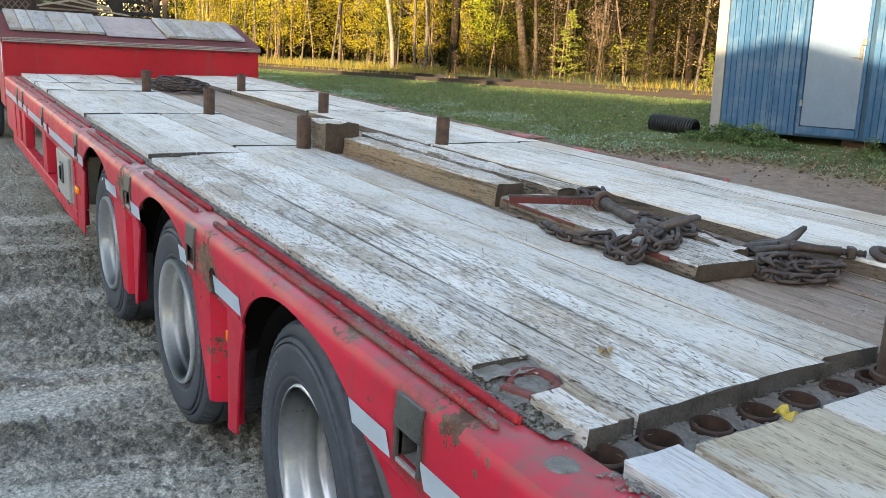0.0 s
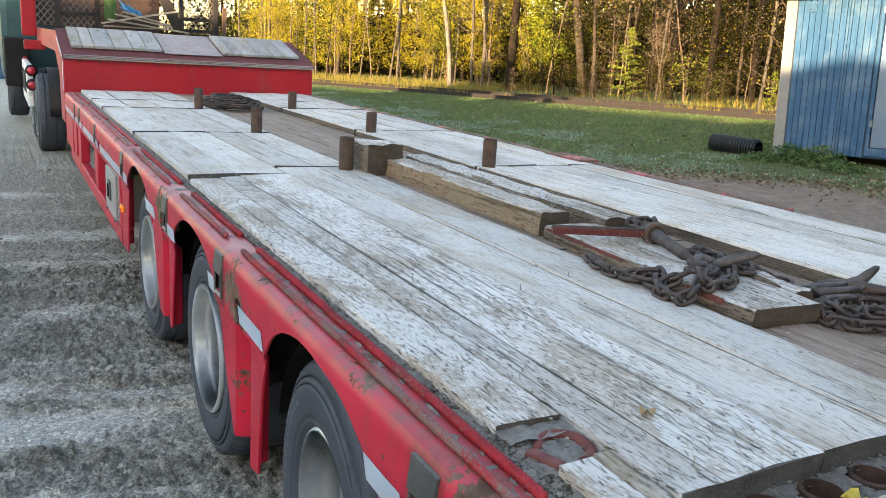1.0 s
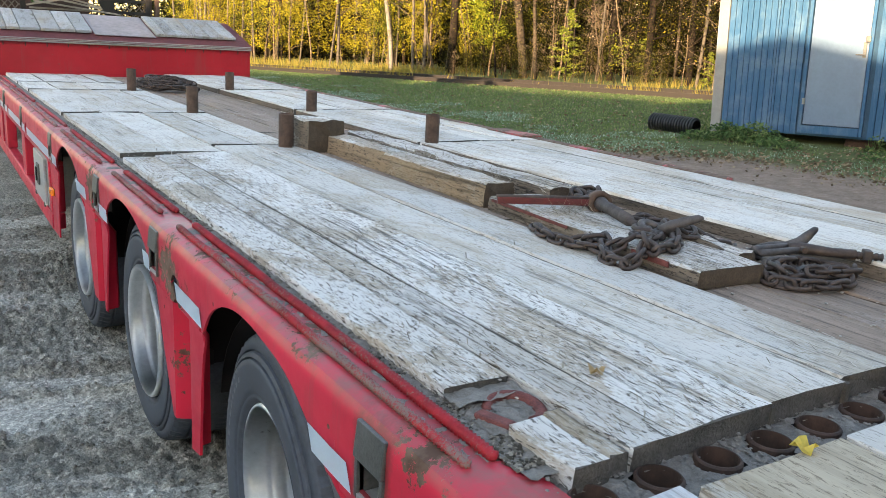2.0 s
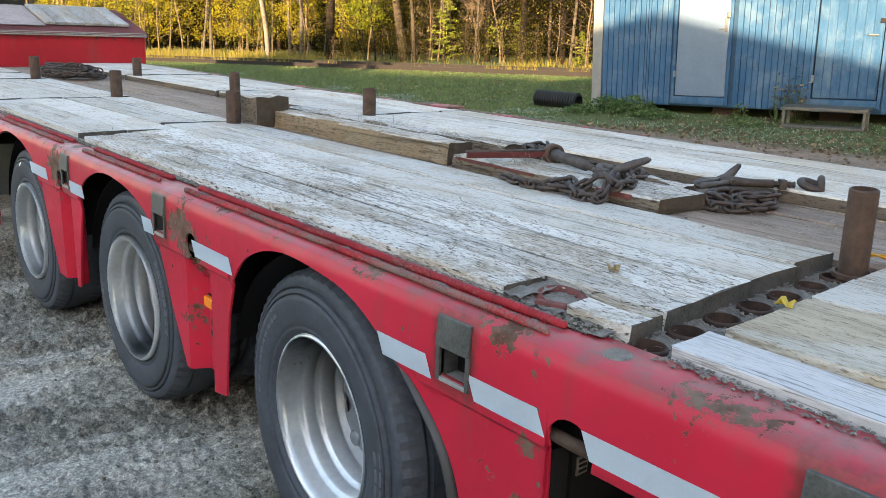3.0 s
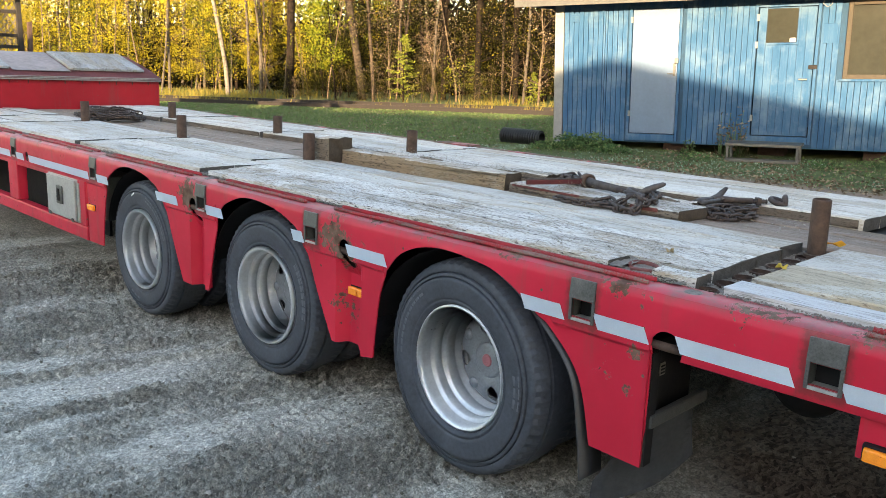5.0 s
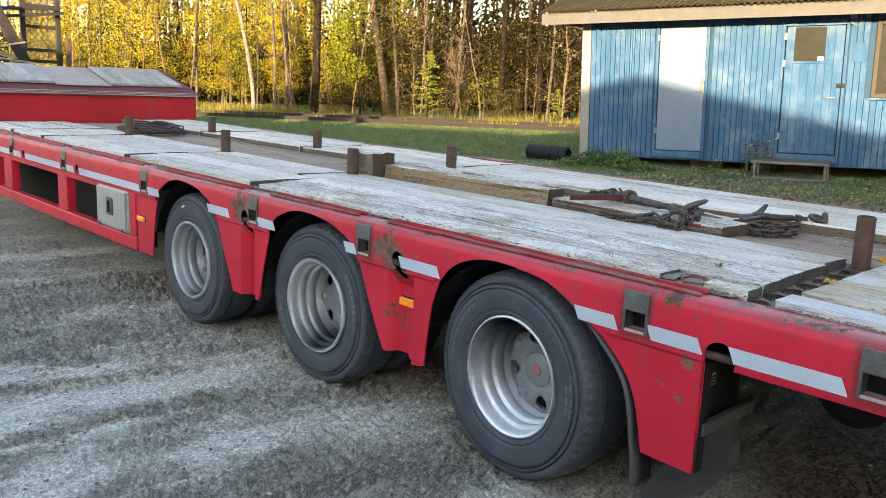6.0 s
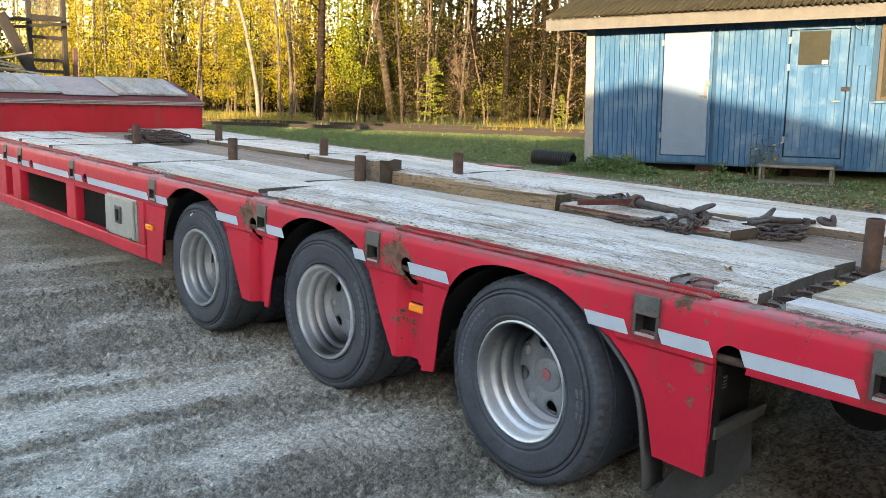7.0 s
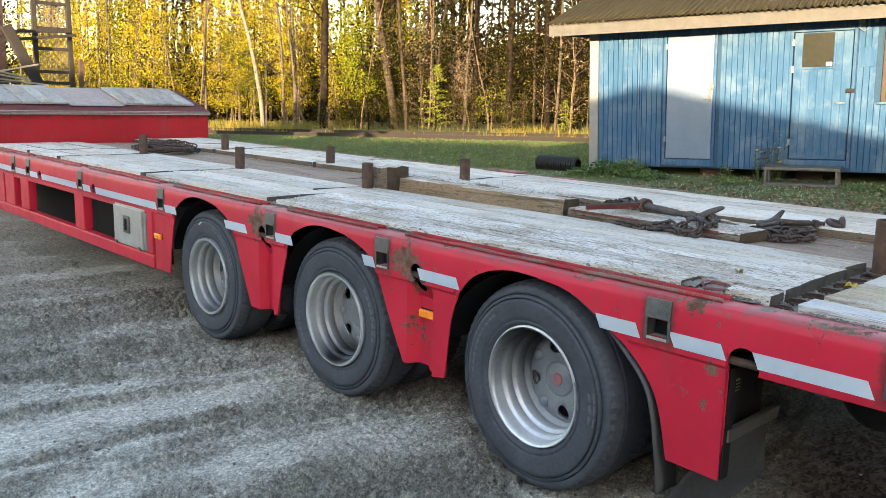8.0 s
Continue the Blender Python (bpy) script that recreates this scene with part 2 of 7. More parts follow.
def siding_material():
    a = Mat("weathered blue siding", 0.75, 0.0, 0.12)
    c = a.co()
    f = a.noise(a.co((5, 5, 1.1)), 1.0, 6, 0.7, 0.5)
    g = a.noise(a.co((42, 42, 2.2)), 1.0, 5, 0.7)
    r = a.span(a.rand(), 0, 1, -0.04, 0.04)
    col = a.ramp(a.math("ADD", f, r), (0.34, (0.014, 0.055, 0.118)), (0.52, (0.022, 0.069, 0.140)), (0.70, (0.047, 0.098, 0.163)))
    col = a.mix(a.span(g, 0.55, 0.72, 0.0, 0.15), col, (0.20, 0.25, 0.28))
    col = a.mix(a.span(a.noise(c, 2.6, 6, 0.66), 0.50, 0.64, 0.0, 0.26), col, (0.15, 0.215, 0.26))
    a.put("Base Color", col)
    a.put("Normal", a.bump(g, 0.25, 0.003))
    return a.m


def rib_material(name, grit0):
    a = Mat(name, 0.55, 0.0, 0.25)
    c = a.co()
    base = a.ramp(a.noise(c, 9, 5, 0.7), (0.35, (0.15, 0.012, 0.014)), (0.65, (0.38, 0.020, 0.028)))
    grit = a.math("ADD", a.math("MULTIPLY", a.noise(c, 5, 4, 0.6), 0.42), a.math("MULTIPLY", a.noise(c, 190, 4, 0.75), 0.58))
    a.put("Base Color", a.mix(a.span(grit, grit0, grit0 + 0.10, 0.0, 0.85), base, (0.17, 0.145, 0.12)))
    a.put("Normal", a.bump(a.noise(c, 160, 4, 0.7), 0.6, 0.002))
    return a.m


RED = red_paint_material("worn red paint")
# the trailer's red again, lowered so the neck's dimmer light is in the colour
RED_NECK_SHADE = red_paint_material("red neck paint darkened for shade", 0.655, 0.0, (0.25, 0.009, 0.015), (0.345, 0.013, 0.022))
RED_RIB = rib_material("chipped red rib paint", 0.515)
GREY_RIB = rib_material("gritty dull rib paint", 0.44)
RING_RED = red_paint_material("mostly worn red paint", 0.515)
BLOCK_WOOD = plank_material("dark cracked timber", (0.27, 0.25, 0.22), (0.12, 0.096, 0.072), (0.022, 0.018, 0.014), 0.57, 1.4)
WORN_RED = simple("worn red ring paint", (0.125, 0.040, 0.034), 0.7, 0, 0.7, 45, 0.5)
LEVER_RED = simple("dull red lever paint", (0.085, 0.010, 0.010), 0.55, 0.1, 0.45, 30, 0.3)
RED_DIRTY = red_paint_material("chipped red paint", 0.545)
PLANK = plank_material("frosted deck planks", (0.615, 0.60, 0.57), (0.31, 0.27, 0.22), (0.085, 0.072, 0.06), 0.485, 1.15)
PLANK_CLEAN = plank_material("pale deck planks", (0.535, 0.515, 0.475), (0.35, 0.315, 0.265), (0.11, 0.097, 0.083), 0.49, 0.6)
FLOOR_WOOD = plank_material("brown trodden boards", (0.29, 0.235, 0.197), (0.175, 0.132, 0.103), (0.07, 0.055, 0.045), 0.58, 0.6)
EDGE_WOOD = plank_material("dark plank edge", (0.17, 0.145, 0.12), (0.10, 0.080, 0.062), (0.04, 0.032, 0.026), 0.62, 1.0)
STRAW_PLANK = plank_material("straw-coloured fibrous plank", (0.55, 0.52, 0.46), (0.35, 0.30, 0.225), (0.13, 0.10, 0.07), 0.53, 0.8)
SMOOTH_PLANK = plank_material("smooth worn plank", (0.45, 0.453, 0.458), (0.37, 0.355, 0.34), (0.15, 0.135, 0.12), 0.47, 0.35)
BEAM = plank_material("sawn timber", (0.30, 0.255, 0.195), (0.20, 0.145, 0.092), (0.05, 0.037, 0.025), 0.55, 1.1)
BEAM_OLD = plank_material("rotting timber", (0.34, 0.32, 0.295), (0.15, 0.12, 0.09), (0.045, 0.036, 0.03), 0.58, 1.2)
BEAM_END = simple("brown end grain", (0.060, 0.045, 0.032), 0.9, 0, 0.55, 30, 0.7)
END_GRAIN = simple("dark end grain", (0.085, 0.077, 0.068), 0.9, 0, 0.6, 28, 0.9, 0.012)
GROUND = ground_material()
CRUMB = leaf_material("dark grit crumbs", (0.0, (0.05, 0.045, 0.038)), (0.5, (0.15, 0.135, 0.115)), (1.0, (0.36, 0.33, 0.28)))
CLOD = leaf_material("dry soil crumbs", (0.0, (0.15, 0.135, 0.112)), (0.6, (0.29, 0.262, 0.225)), (1.0, (0.46, 0.42, 0.365)))
TYRE = simple("tyre rubber", (0.046, 0.053, 0.065), 0.62, 0, 0.45, 9, 0.1)
TYRE_MARK = simple("raised tyre marking", (0.082, 0.092, 0.106), 0.6, 0, 0.2, 20, 0)
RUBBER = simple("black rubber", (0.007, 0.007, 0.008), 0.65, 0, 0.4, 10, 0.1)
GUARD = simple("black mudguard plastic", (0.030, 0.032, 0.035), 0.5, 0, 0.3, 8, 0.1)
FLAP = simple("dusty rubber", (0.082, 0.088, 0.096), 0.7, 0, 0.3, 8, 0.1)
RIM = simple("dull silver wheel", (0.64, 0.67, 0.69), 0.31, 0.40, 0.16, 9, 0.02)
RIM_DISC = simple("grey wheel disc", (0.19, 0.205, 0.22), 0.42, 0.3, 0.3, 16, 0.15)
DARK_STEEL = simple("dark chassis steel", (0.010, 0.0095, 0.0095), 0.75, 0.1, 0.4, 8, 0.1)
GREY_STEEL = simple("worn grey steel", (0.088, 0.090, 0.086), 0.5, 0.5, 0.5, 22, 0.4)
RAMP_BOARD = plank_material("dull ramp boards", (0.34, 0.34, 0.335), (0.22, 0.205, 0.18), (0.07, 0.062, 0.055), 0.49, 0.7)
SEAM = simple("dirt packed in seams", (0.075, 0.066, 0.056), 0.95, 0, 0.5, 60, 0.6)
GRIT = simple("grit and dirt", (0.20, 0.185, 0.165), 0.95, 0, 0.5, 60, 0.9, 0.01)
TAPE = simple("pale reflective tape", (0.60, 0.70, 0.77), 0.35, 0, 0.06, 30, 0.03)
DUSTY = simple("dusty mauve steel", (0.26, 0.22, 0.21), 0.7, 0.1, 0.4, 3, 0.15)
BROWN_WALL = simple("dark brown board", (0.045, 0.030, 0.026), 0.8, 0, 0.4, 9, 0.2)
ALU = simple("dull aluminium", (0.3565, 0.368, 0.3565), 0.42, 0.5, 0.25, 12, 0.1)
AMBER = simple("amber plastic lens", (0.85, 0.26, 0.02), 0.2, 0, 0.15, 60, 0.3)
BADGE = simple("faded red badge paint", (0.31, 0.115, 0.125), 0.6, 0, 0.3, 60, 0.2)
RED_LENS = simple("red plastic lens", (0.35, 0.02, 0.03), 0.25, 0, 0.2, 60, 0.2)
# rust with the shade inside the holes added to its colour
RUST_DARK = rust_material("rusty socket darkened for hole shade", (0.022, 0.014, 0.010), (0.07, 0.038, 0.026))
RUST = rust_material("rusty pipe", (0.034, 0.020, 0.014), (0.092, 0.055, 0.038))
CHAIN = rust_material("rusty chain", (0.014, 0.009, 0.0075), (0.066, 0.046, 0.038), 0.15, 0.65)
BARE_STEEL = rust_material("greyed steel", (0.024, 0.019, 0.017), (0.088, 0.076, 0.071), 0.25, 0.6)
SIDING = siding_material()
# darker blue for the backing sheet: shade of the board grooves as colour
GROOVE_SHADE = simple("dark blue groove shade", (0.012, 0.040, 0.078), 0.8, 0, 0.3, 9, 0.1)
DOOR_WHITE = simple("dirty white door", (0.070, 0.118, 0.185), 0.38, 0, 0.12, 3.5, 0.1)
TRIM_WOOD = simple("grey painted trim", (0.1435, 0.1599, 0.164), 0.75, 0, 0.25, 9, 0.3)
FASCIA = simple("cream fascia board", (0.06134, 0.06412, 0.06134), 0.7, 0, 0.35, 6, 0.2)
ROOF = simple("mossy fibre cement", (0.05, 0.047, 0.028), 0.9, 0, 0.4, 7, 0.4)
TEAL = simple("dark teal cab paint", (0.012, 0.055, 0.065), 0.3, 0, 0.2, 6, 0.05)
WHITE_PAINT = simple("grimy white paint", (0.55, 0.56, 0.56), 0.5, 0, 0.2, 7, 0.1)
RACK_WOOD = simple("dark rack timber", (0.024, 0.022, 0.020), 0.85, 0, 0.4, 20, 0.3)
SCRAP = simple("grey scrap wood", (0.24, 0.215, 0.175), 0.85, 0, 0.35, 18, 0.3)
RAMP_PINK = simple("dusty faded red paint", (0.20, 0.068, 0.070), 0.7, 0, 0.45, 4, 0.2)
WINDOW_BROWN = simple("dull brown window paint", (0.040, 0.036, 0.028), 0.8, 0, 0.3, 24, 0.3)
OLD_WOOD = simple("old grey wood", (0.17, 0.155, 0.135), 0.85, 0, 0.35, 24, 0.4)
BLUE_TARP = simple("blue sheet", (0.04, 0.24, 0.50), 0.5, 0, 0.2, 9, 0.2)
MESH_WIRE = simple("dull wire mesh", (0.13, 0.12, 0.11), 0.6, 0.4, 0.3, 20, 0)
PIPE_BLACK = simple("black plastic pipe", (0.008, 0.009, 0.011), 0.38, 0, 0.3, 12, 0.05)
RAIL_STEEL = rust_material("rusty rail", (0.006, 0.0048, 0.0042), (0.0156, 0.0108, 0.0084))
GLASS_DIRTY = simple("grimy window pane", (0.020, 0.022, 0.017), 0.14, 0, 0.25, 1.6, 0.0)
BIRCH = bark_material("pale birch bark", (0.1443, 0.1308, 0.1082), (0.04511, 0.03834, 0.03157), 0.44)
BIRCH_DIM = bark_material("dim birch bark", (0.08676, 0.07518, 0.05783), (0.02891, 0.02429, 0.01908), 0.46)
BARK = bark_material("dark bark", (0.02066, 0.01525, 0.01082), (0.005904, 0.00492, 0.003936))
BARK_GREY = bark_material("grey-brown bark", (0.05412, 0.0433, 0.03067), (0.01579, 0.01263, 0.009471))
TWIG = bark_material("dry twigs", (0.1387, 0.107, 0.07228), (0.04626, 0.03469, 0.02429))
LEAF_GOLD = leaf_material("golden leaves", (0.0, (0.035, 0.027, 0.004)), (0.14, (0.11, 0.085, 0.008)), (0.34, (0.40, 0.335, 0.022)), (0.84, (0.33, 0.305, 0.022)), (1.0, (0.08, 0.095, 0.012)))
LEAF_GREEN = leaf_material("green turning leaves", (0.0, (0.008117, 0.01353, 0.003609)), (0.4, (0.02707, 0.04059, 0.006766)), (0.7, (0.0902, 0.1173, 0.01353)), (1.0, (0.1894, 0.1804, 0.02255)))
# these three hold the wood's shade in their colour, with few bright leaves as lit
LEAF_DARK = leaf_material("leaves darkened for woodland shade", (0.0, (0.002303, 0.00307, 0.001151)), (0.80, (0.005373, 0.00614, 0.001919)), (0.90, (0.0307, 0.02494, 0.005756)), (1.0, (0.1612, 0.1266, 0.01919)))
LEAF_OLIVE = leaf_material("olive undergrowth leaves darkened for shade", (0.0, (0.003838, 0.005373, 0.001535)), (0.66, (0.008446, 0.01151, 0.002686)), (0.84, (0.05373, 0.05373, 0.007675)), (1.0, (0.1765, 0.1535, 0.01919)))
LEAF_DEEP = leaf_material("deep woodland leaves near black for shade", (0.0, (0.001535, 0.002303, 0.0007675)), (0.85, (0.005373, 0.005756, 0.001919)), (1.0, (0.02303, 0.01919, 0.004605)))
LEAF_LIME = leaf_material("bright green leaves", (0.0, (0.02255, 0.03609, 0.003609)), (0.4, (0.09922, 0.1353, 0.00902)), (0.75, (0.1894, 0.2165, 0.01804)), (1.0, (0.248, 0.2255, 0.02255)))
LEAF_BROWN = leaf_material("withered leaves", (0.0, (0.07, 0.048, 0.030)), (0.6, (0.17, 0.125, 0.085)), (1.0, (0.32, 0.26, 0.19)))
NEEDLE = leaf_material("spruce needles", (0.0, (0.05205, 0.08096, 0.01156)), (0.5, (0.1446, 0.1851, 0.02891)), (1.0, (0.2429, 0.2544, 0.04048)))
GRASS = leaf_material("short grass", (0.0, (0.044, 0.088, 0.024)), (0.6, (0.1, 0.172, 0.048)), (1.0, (0.272, 0.304, 0.16)))
GRASS_FROST = leaf_material("frosted grass", (0.0, (0.10, 0.17, 0.10)), (0.6, (0.21, 0.31, 0.22)), (1.0, (0.44, 0.52, 0.46)))
GRASS_DRY = leaf_material("tall dry grass", (0.0, (0.1533, 0.1218, 0.02707)), (0.6, (0.2165, 0.1804, 0.04511)), (1.0, (0.1173, 0.1353, 0.02707)))
STRAW = leaf_material("straw and splinters", (0.0, (0.09, 0.075, 0.055)), (0.45, (0.27, 0.235, 0.18)), (0.8, (0.46, 0.43, 0.37)), (1.0, (0.56, 0.54, 0.49)))
WEED = leaf_material("low weeds", (0.0, (0.030, 0.065, 0.026)), (0.7, (0.075, 0.145, 0.055)), (1.0, (0.17, 0.22, 0.10)))


# ---- building helpers ----
def stage(ob):
    """Where an object stands, before any evaluation."""
    m = ob.matrix_basis.copy()
    return stage(ob.parent) @ ob.matrix_parent_inverse @ m if ob.parent else m


def part(name, bm, material, parent=None, label="", smooth=False):
    """Links a bmesh (in world coordinates) as one mesh object, under a thing or a part if one is given."""
    me = bm if isinstance(bm, bpy.types.Mesh) else bpy.data.meshes.new(name)
    if me is not bm:
        bm.normal_update()
        bm.to_mesh(me), bm.free()
    if smooth:
        me.polygons.foreach_set("use_smooth", [True] * len(me.polygons))
    if not me.materials:
        me.materials.append(material)
    ob = new(name, me)
    if parent:
        ob.parent = parent
        ob.matrix_parent_inverse = stage(parent).inverted()
    return tagged(ob, label)


def root(name, at, label, category, group="", kind=""):
    ob = new(name)
    ob.empty_display_size = 0.2
    ob.matrix_basis = Matrix.Translation(at)
    return tagged(ob, label, category, group, kind)


def box(bm, lo, hi, bevel=0.0, m=None):
    """An axis-aligned box, its edges bevelled, under the pose m."""
    vs = [bm.verts.new((x, y, z)) for x in (lo[0], hi[0]) for y in (lo[1], hi[1]) for z in (lo[2], hi[2])]
    for f in ((0, 1, 3, 2), (4, 6, 7, 5), (0, 4, 5, 1), (2, 3, 7, 6), (0, 2, 6, 4), (1, 5, 7, 3)):
        bm.faces.new([vs[i] for i in f])
    if bevel:
        es = {e for v in vs for e in v.link_edges}
        made = bmesh.ops.bevel(bm, geom=list(es), offset=bevel, segments=2, affect="EDGES", profile=0.6)
        vs = list({v for f in made["faces"] for v in f.verts} | {v for v in vs if v.is_valid})
    if m is not None:
        bmesh.ops.transform(bm, matrix=m, verts=vs)
    return bm


def boxed(lo, hi, bevel=0.0, m=None):
    return box(bmesh.new(), lo, hi, bevel, m)


def lathe(bm, profile, axis="x", segs=48, at=(0, 0, 0), closed=False, bend=None):
    """Turns (offset along the axis, radius) points round an axis."""
    rings = []
    for i in range(segs):
        a = 2 * math.pi * i / segs
        ring = []
        for j, (h, r) in enumerate(profile):
            if bend:
                r = r + bend(i, j)
            p = {"x": (h, r * math.cos(a), r * math.sin(a)), "y": (r * math.sin(a), h, r * math.cos(a)), "z": (r * math.cos(a), r * math.sin(a), h)}[axis]
            ring.append(bm.verts.new(Vector(p) + Vector(at)))
        rings.append(ring)
    n = len(profile)
    for i in range(segs):
        a, b = rings[i], rings[(i + 1) % segs]
        for j in range(n if closed else n - 1):
            k = (j + 1) % n
            bm.faces.new((a[j], a[k], b[k], b[j]))
    return bm


def tube(bm, points, radius, sides=8, caps=True):
    """A round bar along points; radius is one number or one for each point."""
    pts = [Vector(p) for p in points]
    rad = radius if isinstance(radius, (list, tuple)) else [radius] * len(pts)
    side = None
    rings = []
    for i, p in enumerate(pts):
        d = (pts[min(i + 1, len(pts) - 1)] - pts[max(i - 1, 0)]).normalized()
        if side is None:
            side = d.cross(Vector((0, 0, 1)) if abs(d.z) < 0.9 else Vector((1, 0, 0))).normalized()
        side = (side - d * side.dot(d)).normalized()
        other = d.cross(side)
        rings.append([bm.verts.new(p + (side * math.cos(a) + other * math.sin(a)) * rad[i]) for a in (2 * math.pi * k / sides for k in range(sides))])
    for a, b in zip(rings, rings[1:]):
        for k in range(sides):
            bm.faces.new((a[k], a[(k + 1) % sides], b[(k + 1) % sides], b[k]))
    if caps:
        bm.faces.new(rings[0][::-1]), bm.faces.new(rings[-1])
    return bm


def pipe(bm, base, top, outer, inner, sides=20):
    """An upright hollow pipe."""
    h = top - base[2]
    return lathe(bm, [(0, outer), (h - 0.003, outer), (h, outer - 0.003), (h, inner), (0.0, inner)], "z", sides, base, closed=True)


def rod(bm, a, b, radius, sides=24):
    """A closed straight cylinder."""
    return tube(bm, [a, b], radius, sides)


def fast_mesh(name, verts, faces, material):
    me = bpy.data.meshes.new(name)
    me.from_pydata(np.asarray(verts).reshape(-1, 3).tolist(), [], np.asarray(faces).tolist())
    me.materials.append(material)
    return me


def carve(ob, cutter, solver="EXACT"):
    """Cuts a bmesh out of a mesh object for good."""
    me = bpy.data.meshes.new("cutter")
    cutter.normal_update()
    bmesh.ops.recalc_face_normals(cutter, faces=cutter.faces[:])
    cutter.to_mesh(me), cutter.free()
    knife = new("cutter", me)
    mod = ob.modifiers.new("cut", "BOOLEAN")
    mod.object, mod.operation, mod.solver = knife, "DIFFERENCE", solver
    bpy.context.view_layer.update()
    made = bpy.data.meshes.new_from_object(ob.evaluated_get(bpy.context.evaluated_depsgraph_get()))
    ob.modifiers.clear()
    ob.data = made
    bpy.data.objects.remove(knife), bpy.data.meshes.remove(me)


def leaf_quads(rng, centres, size, flat=0.0, slim=0.55):
    """Small pointed leaves at the centres, turned at random; returns vertices and faces."""
    n = len(centres)
    a = rng.normal(size=(n, 3))
    a[:, 2] *= 1 - flat
    a /= np.linalg.norm(a, axis=1)[:, None]
    b = np.cross(a, rng.normal(size=(n, 3)))
    b /= np.linalg.norm(b, axis=1)[:, None]
    s = (size * rng.uniform(0.6, 1.35, n))[:, None]
    c = np.asarray(centres)
    v = np.stack([c - a * s, c + b * s * slim, c + a * s, c - b * s * slim], 1)
    return v.reshape(-1, 3), np.arange(4 * n).reshape(-1, 4)


def turf_edge(y):
    """Where the turf begins, x for each y: level with the trailer's far end, drawing back before the hut."""
    return 5.9 + 0.75 * max(0.0, min(3.0, 10.0 - y)) + 0.06 * max(0.0, 7.0 - y)


def rise(x, y):
    """The lie of the land: level under the trailer, climbing gently towards the hut and the wood."""
    return -0.0125 * (min(max(y, -15.0), 45.0) - 3.4) + 0.052 * min(max(x - 2.7, 0.0), 40.0)


# ---- ground ----
def lines_between(*spans):
    out = []
    for a, b, step in spans:
        n = max(1, round((b - a) / step))
        out += [a + (b - a) * i / n for i in range(n)]
    return out + [spans[-1][1]]


def near_line(x, y, a, b):
    """How far along the line a-b a plan point lies (0 to 1 on it) and how far to its side."""
    dx, dy = b[0] - a[0], b[1] - a[1]
    n = dx * dx + dy * dy
    t = ((x - a[0]) * dx + (y - a[1]) * dy) / n
    return t, ((x - a[0]) * -dy + (y - a[1]) * dx) / math.sqrt(n)


# swept pale strips (start, end, half width), pushed-up ridges (start, end, height), and prints of tyre treads
SWEPT = (((-1.8, 1.95), (0.3, 1.80), 0.20), ((-2.0, 2.9), (-1.1, 3.2), 0.16), ((-2.4, 7.4), (0.6, 7.2), 0.13), ((-2.4, 8.35), (0.4, 8.2), 0.14), ((-2.4, 9.3), (0.4, 9.1), 0.14), ((-2.2, 4.12), (-0.1, 3.68), 0.12), ((-2.0, 5.35), (0.3, 5.20), 0.12), ((-1.5, 4.75), (-0.5, 5.02), 0.07), ((-0.85, 2.95), (-0.52, 3.05), 0.16), ((-2.2, 6.5), (0.6, 6.25), 0.14), ((-1.6, 2.55), (-0.6, 2.3), 0.10))
RIDGES = (((-2.2, 7.0), (0.6, 6.9), 0.024), ((-2.2, 7.9), (0.6, 7.7), 0.024), ((-2.4, 8.8), (0.4, 8.7), 0.028), ((-2.4, 9.9), (0.4, 9.6), 0.028), ((-2.0, 4.27), (0.15, 3.79), 0.030), ((-0.9, 4.40), (0.12, 4.04), 0.020), ((-2.0, 5.62), (0.4, 5.47), 0.024), ((-2.0, 6.10), (0.6, 6.02), 0.024), ((-1.9, 4.72), (-0.2, 4.55), 0.016), ((-1.5, 3.55), (-0.4, 3.50), 0.012))
TREADS = (((-1.9, 2.85), (-0.1, 3.62), 0.13), ((-1.7, 2.2), (0.1, 2.95), 0.13), ((-2.0, 5.0), (-0.1, 4.45), 0.12))


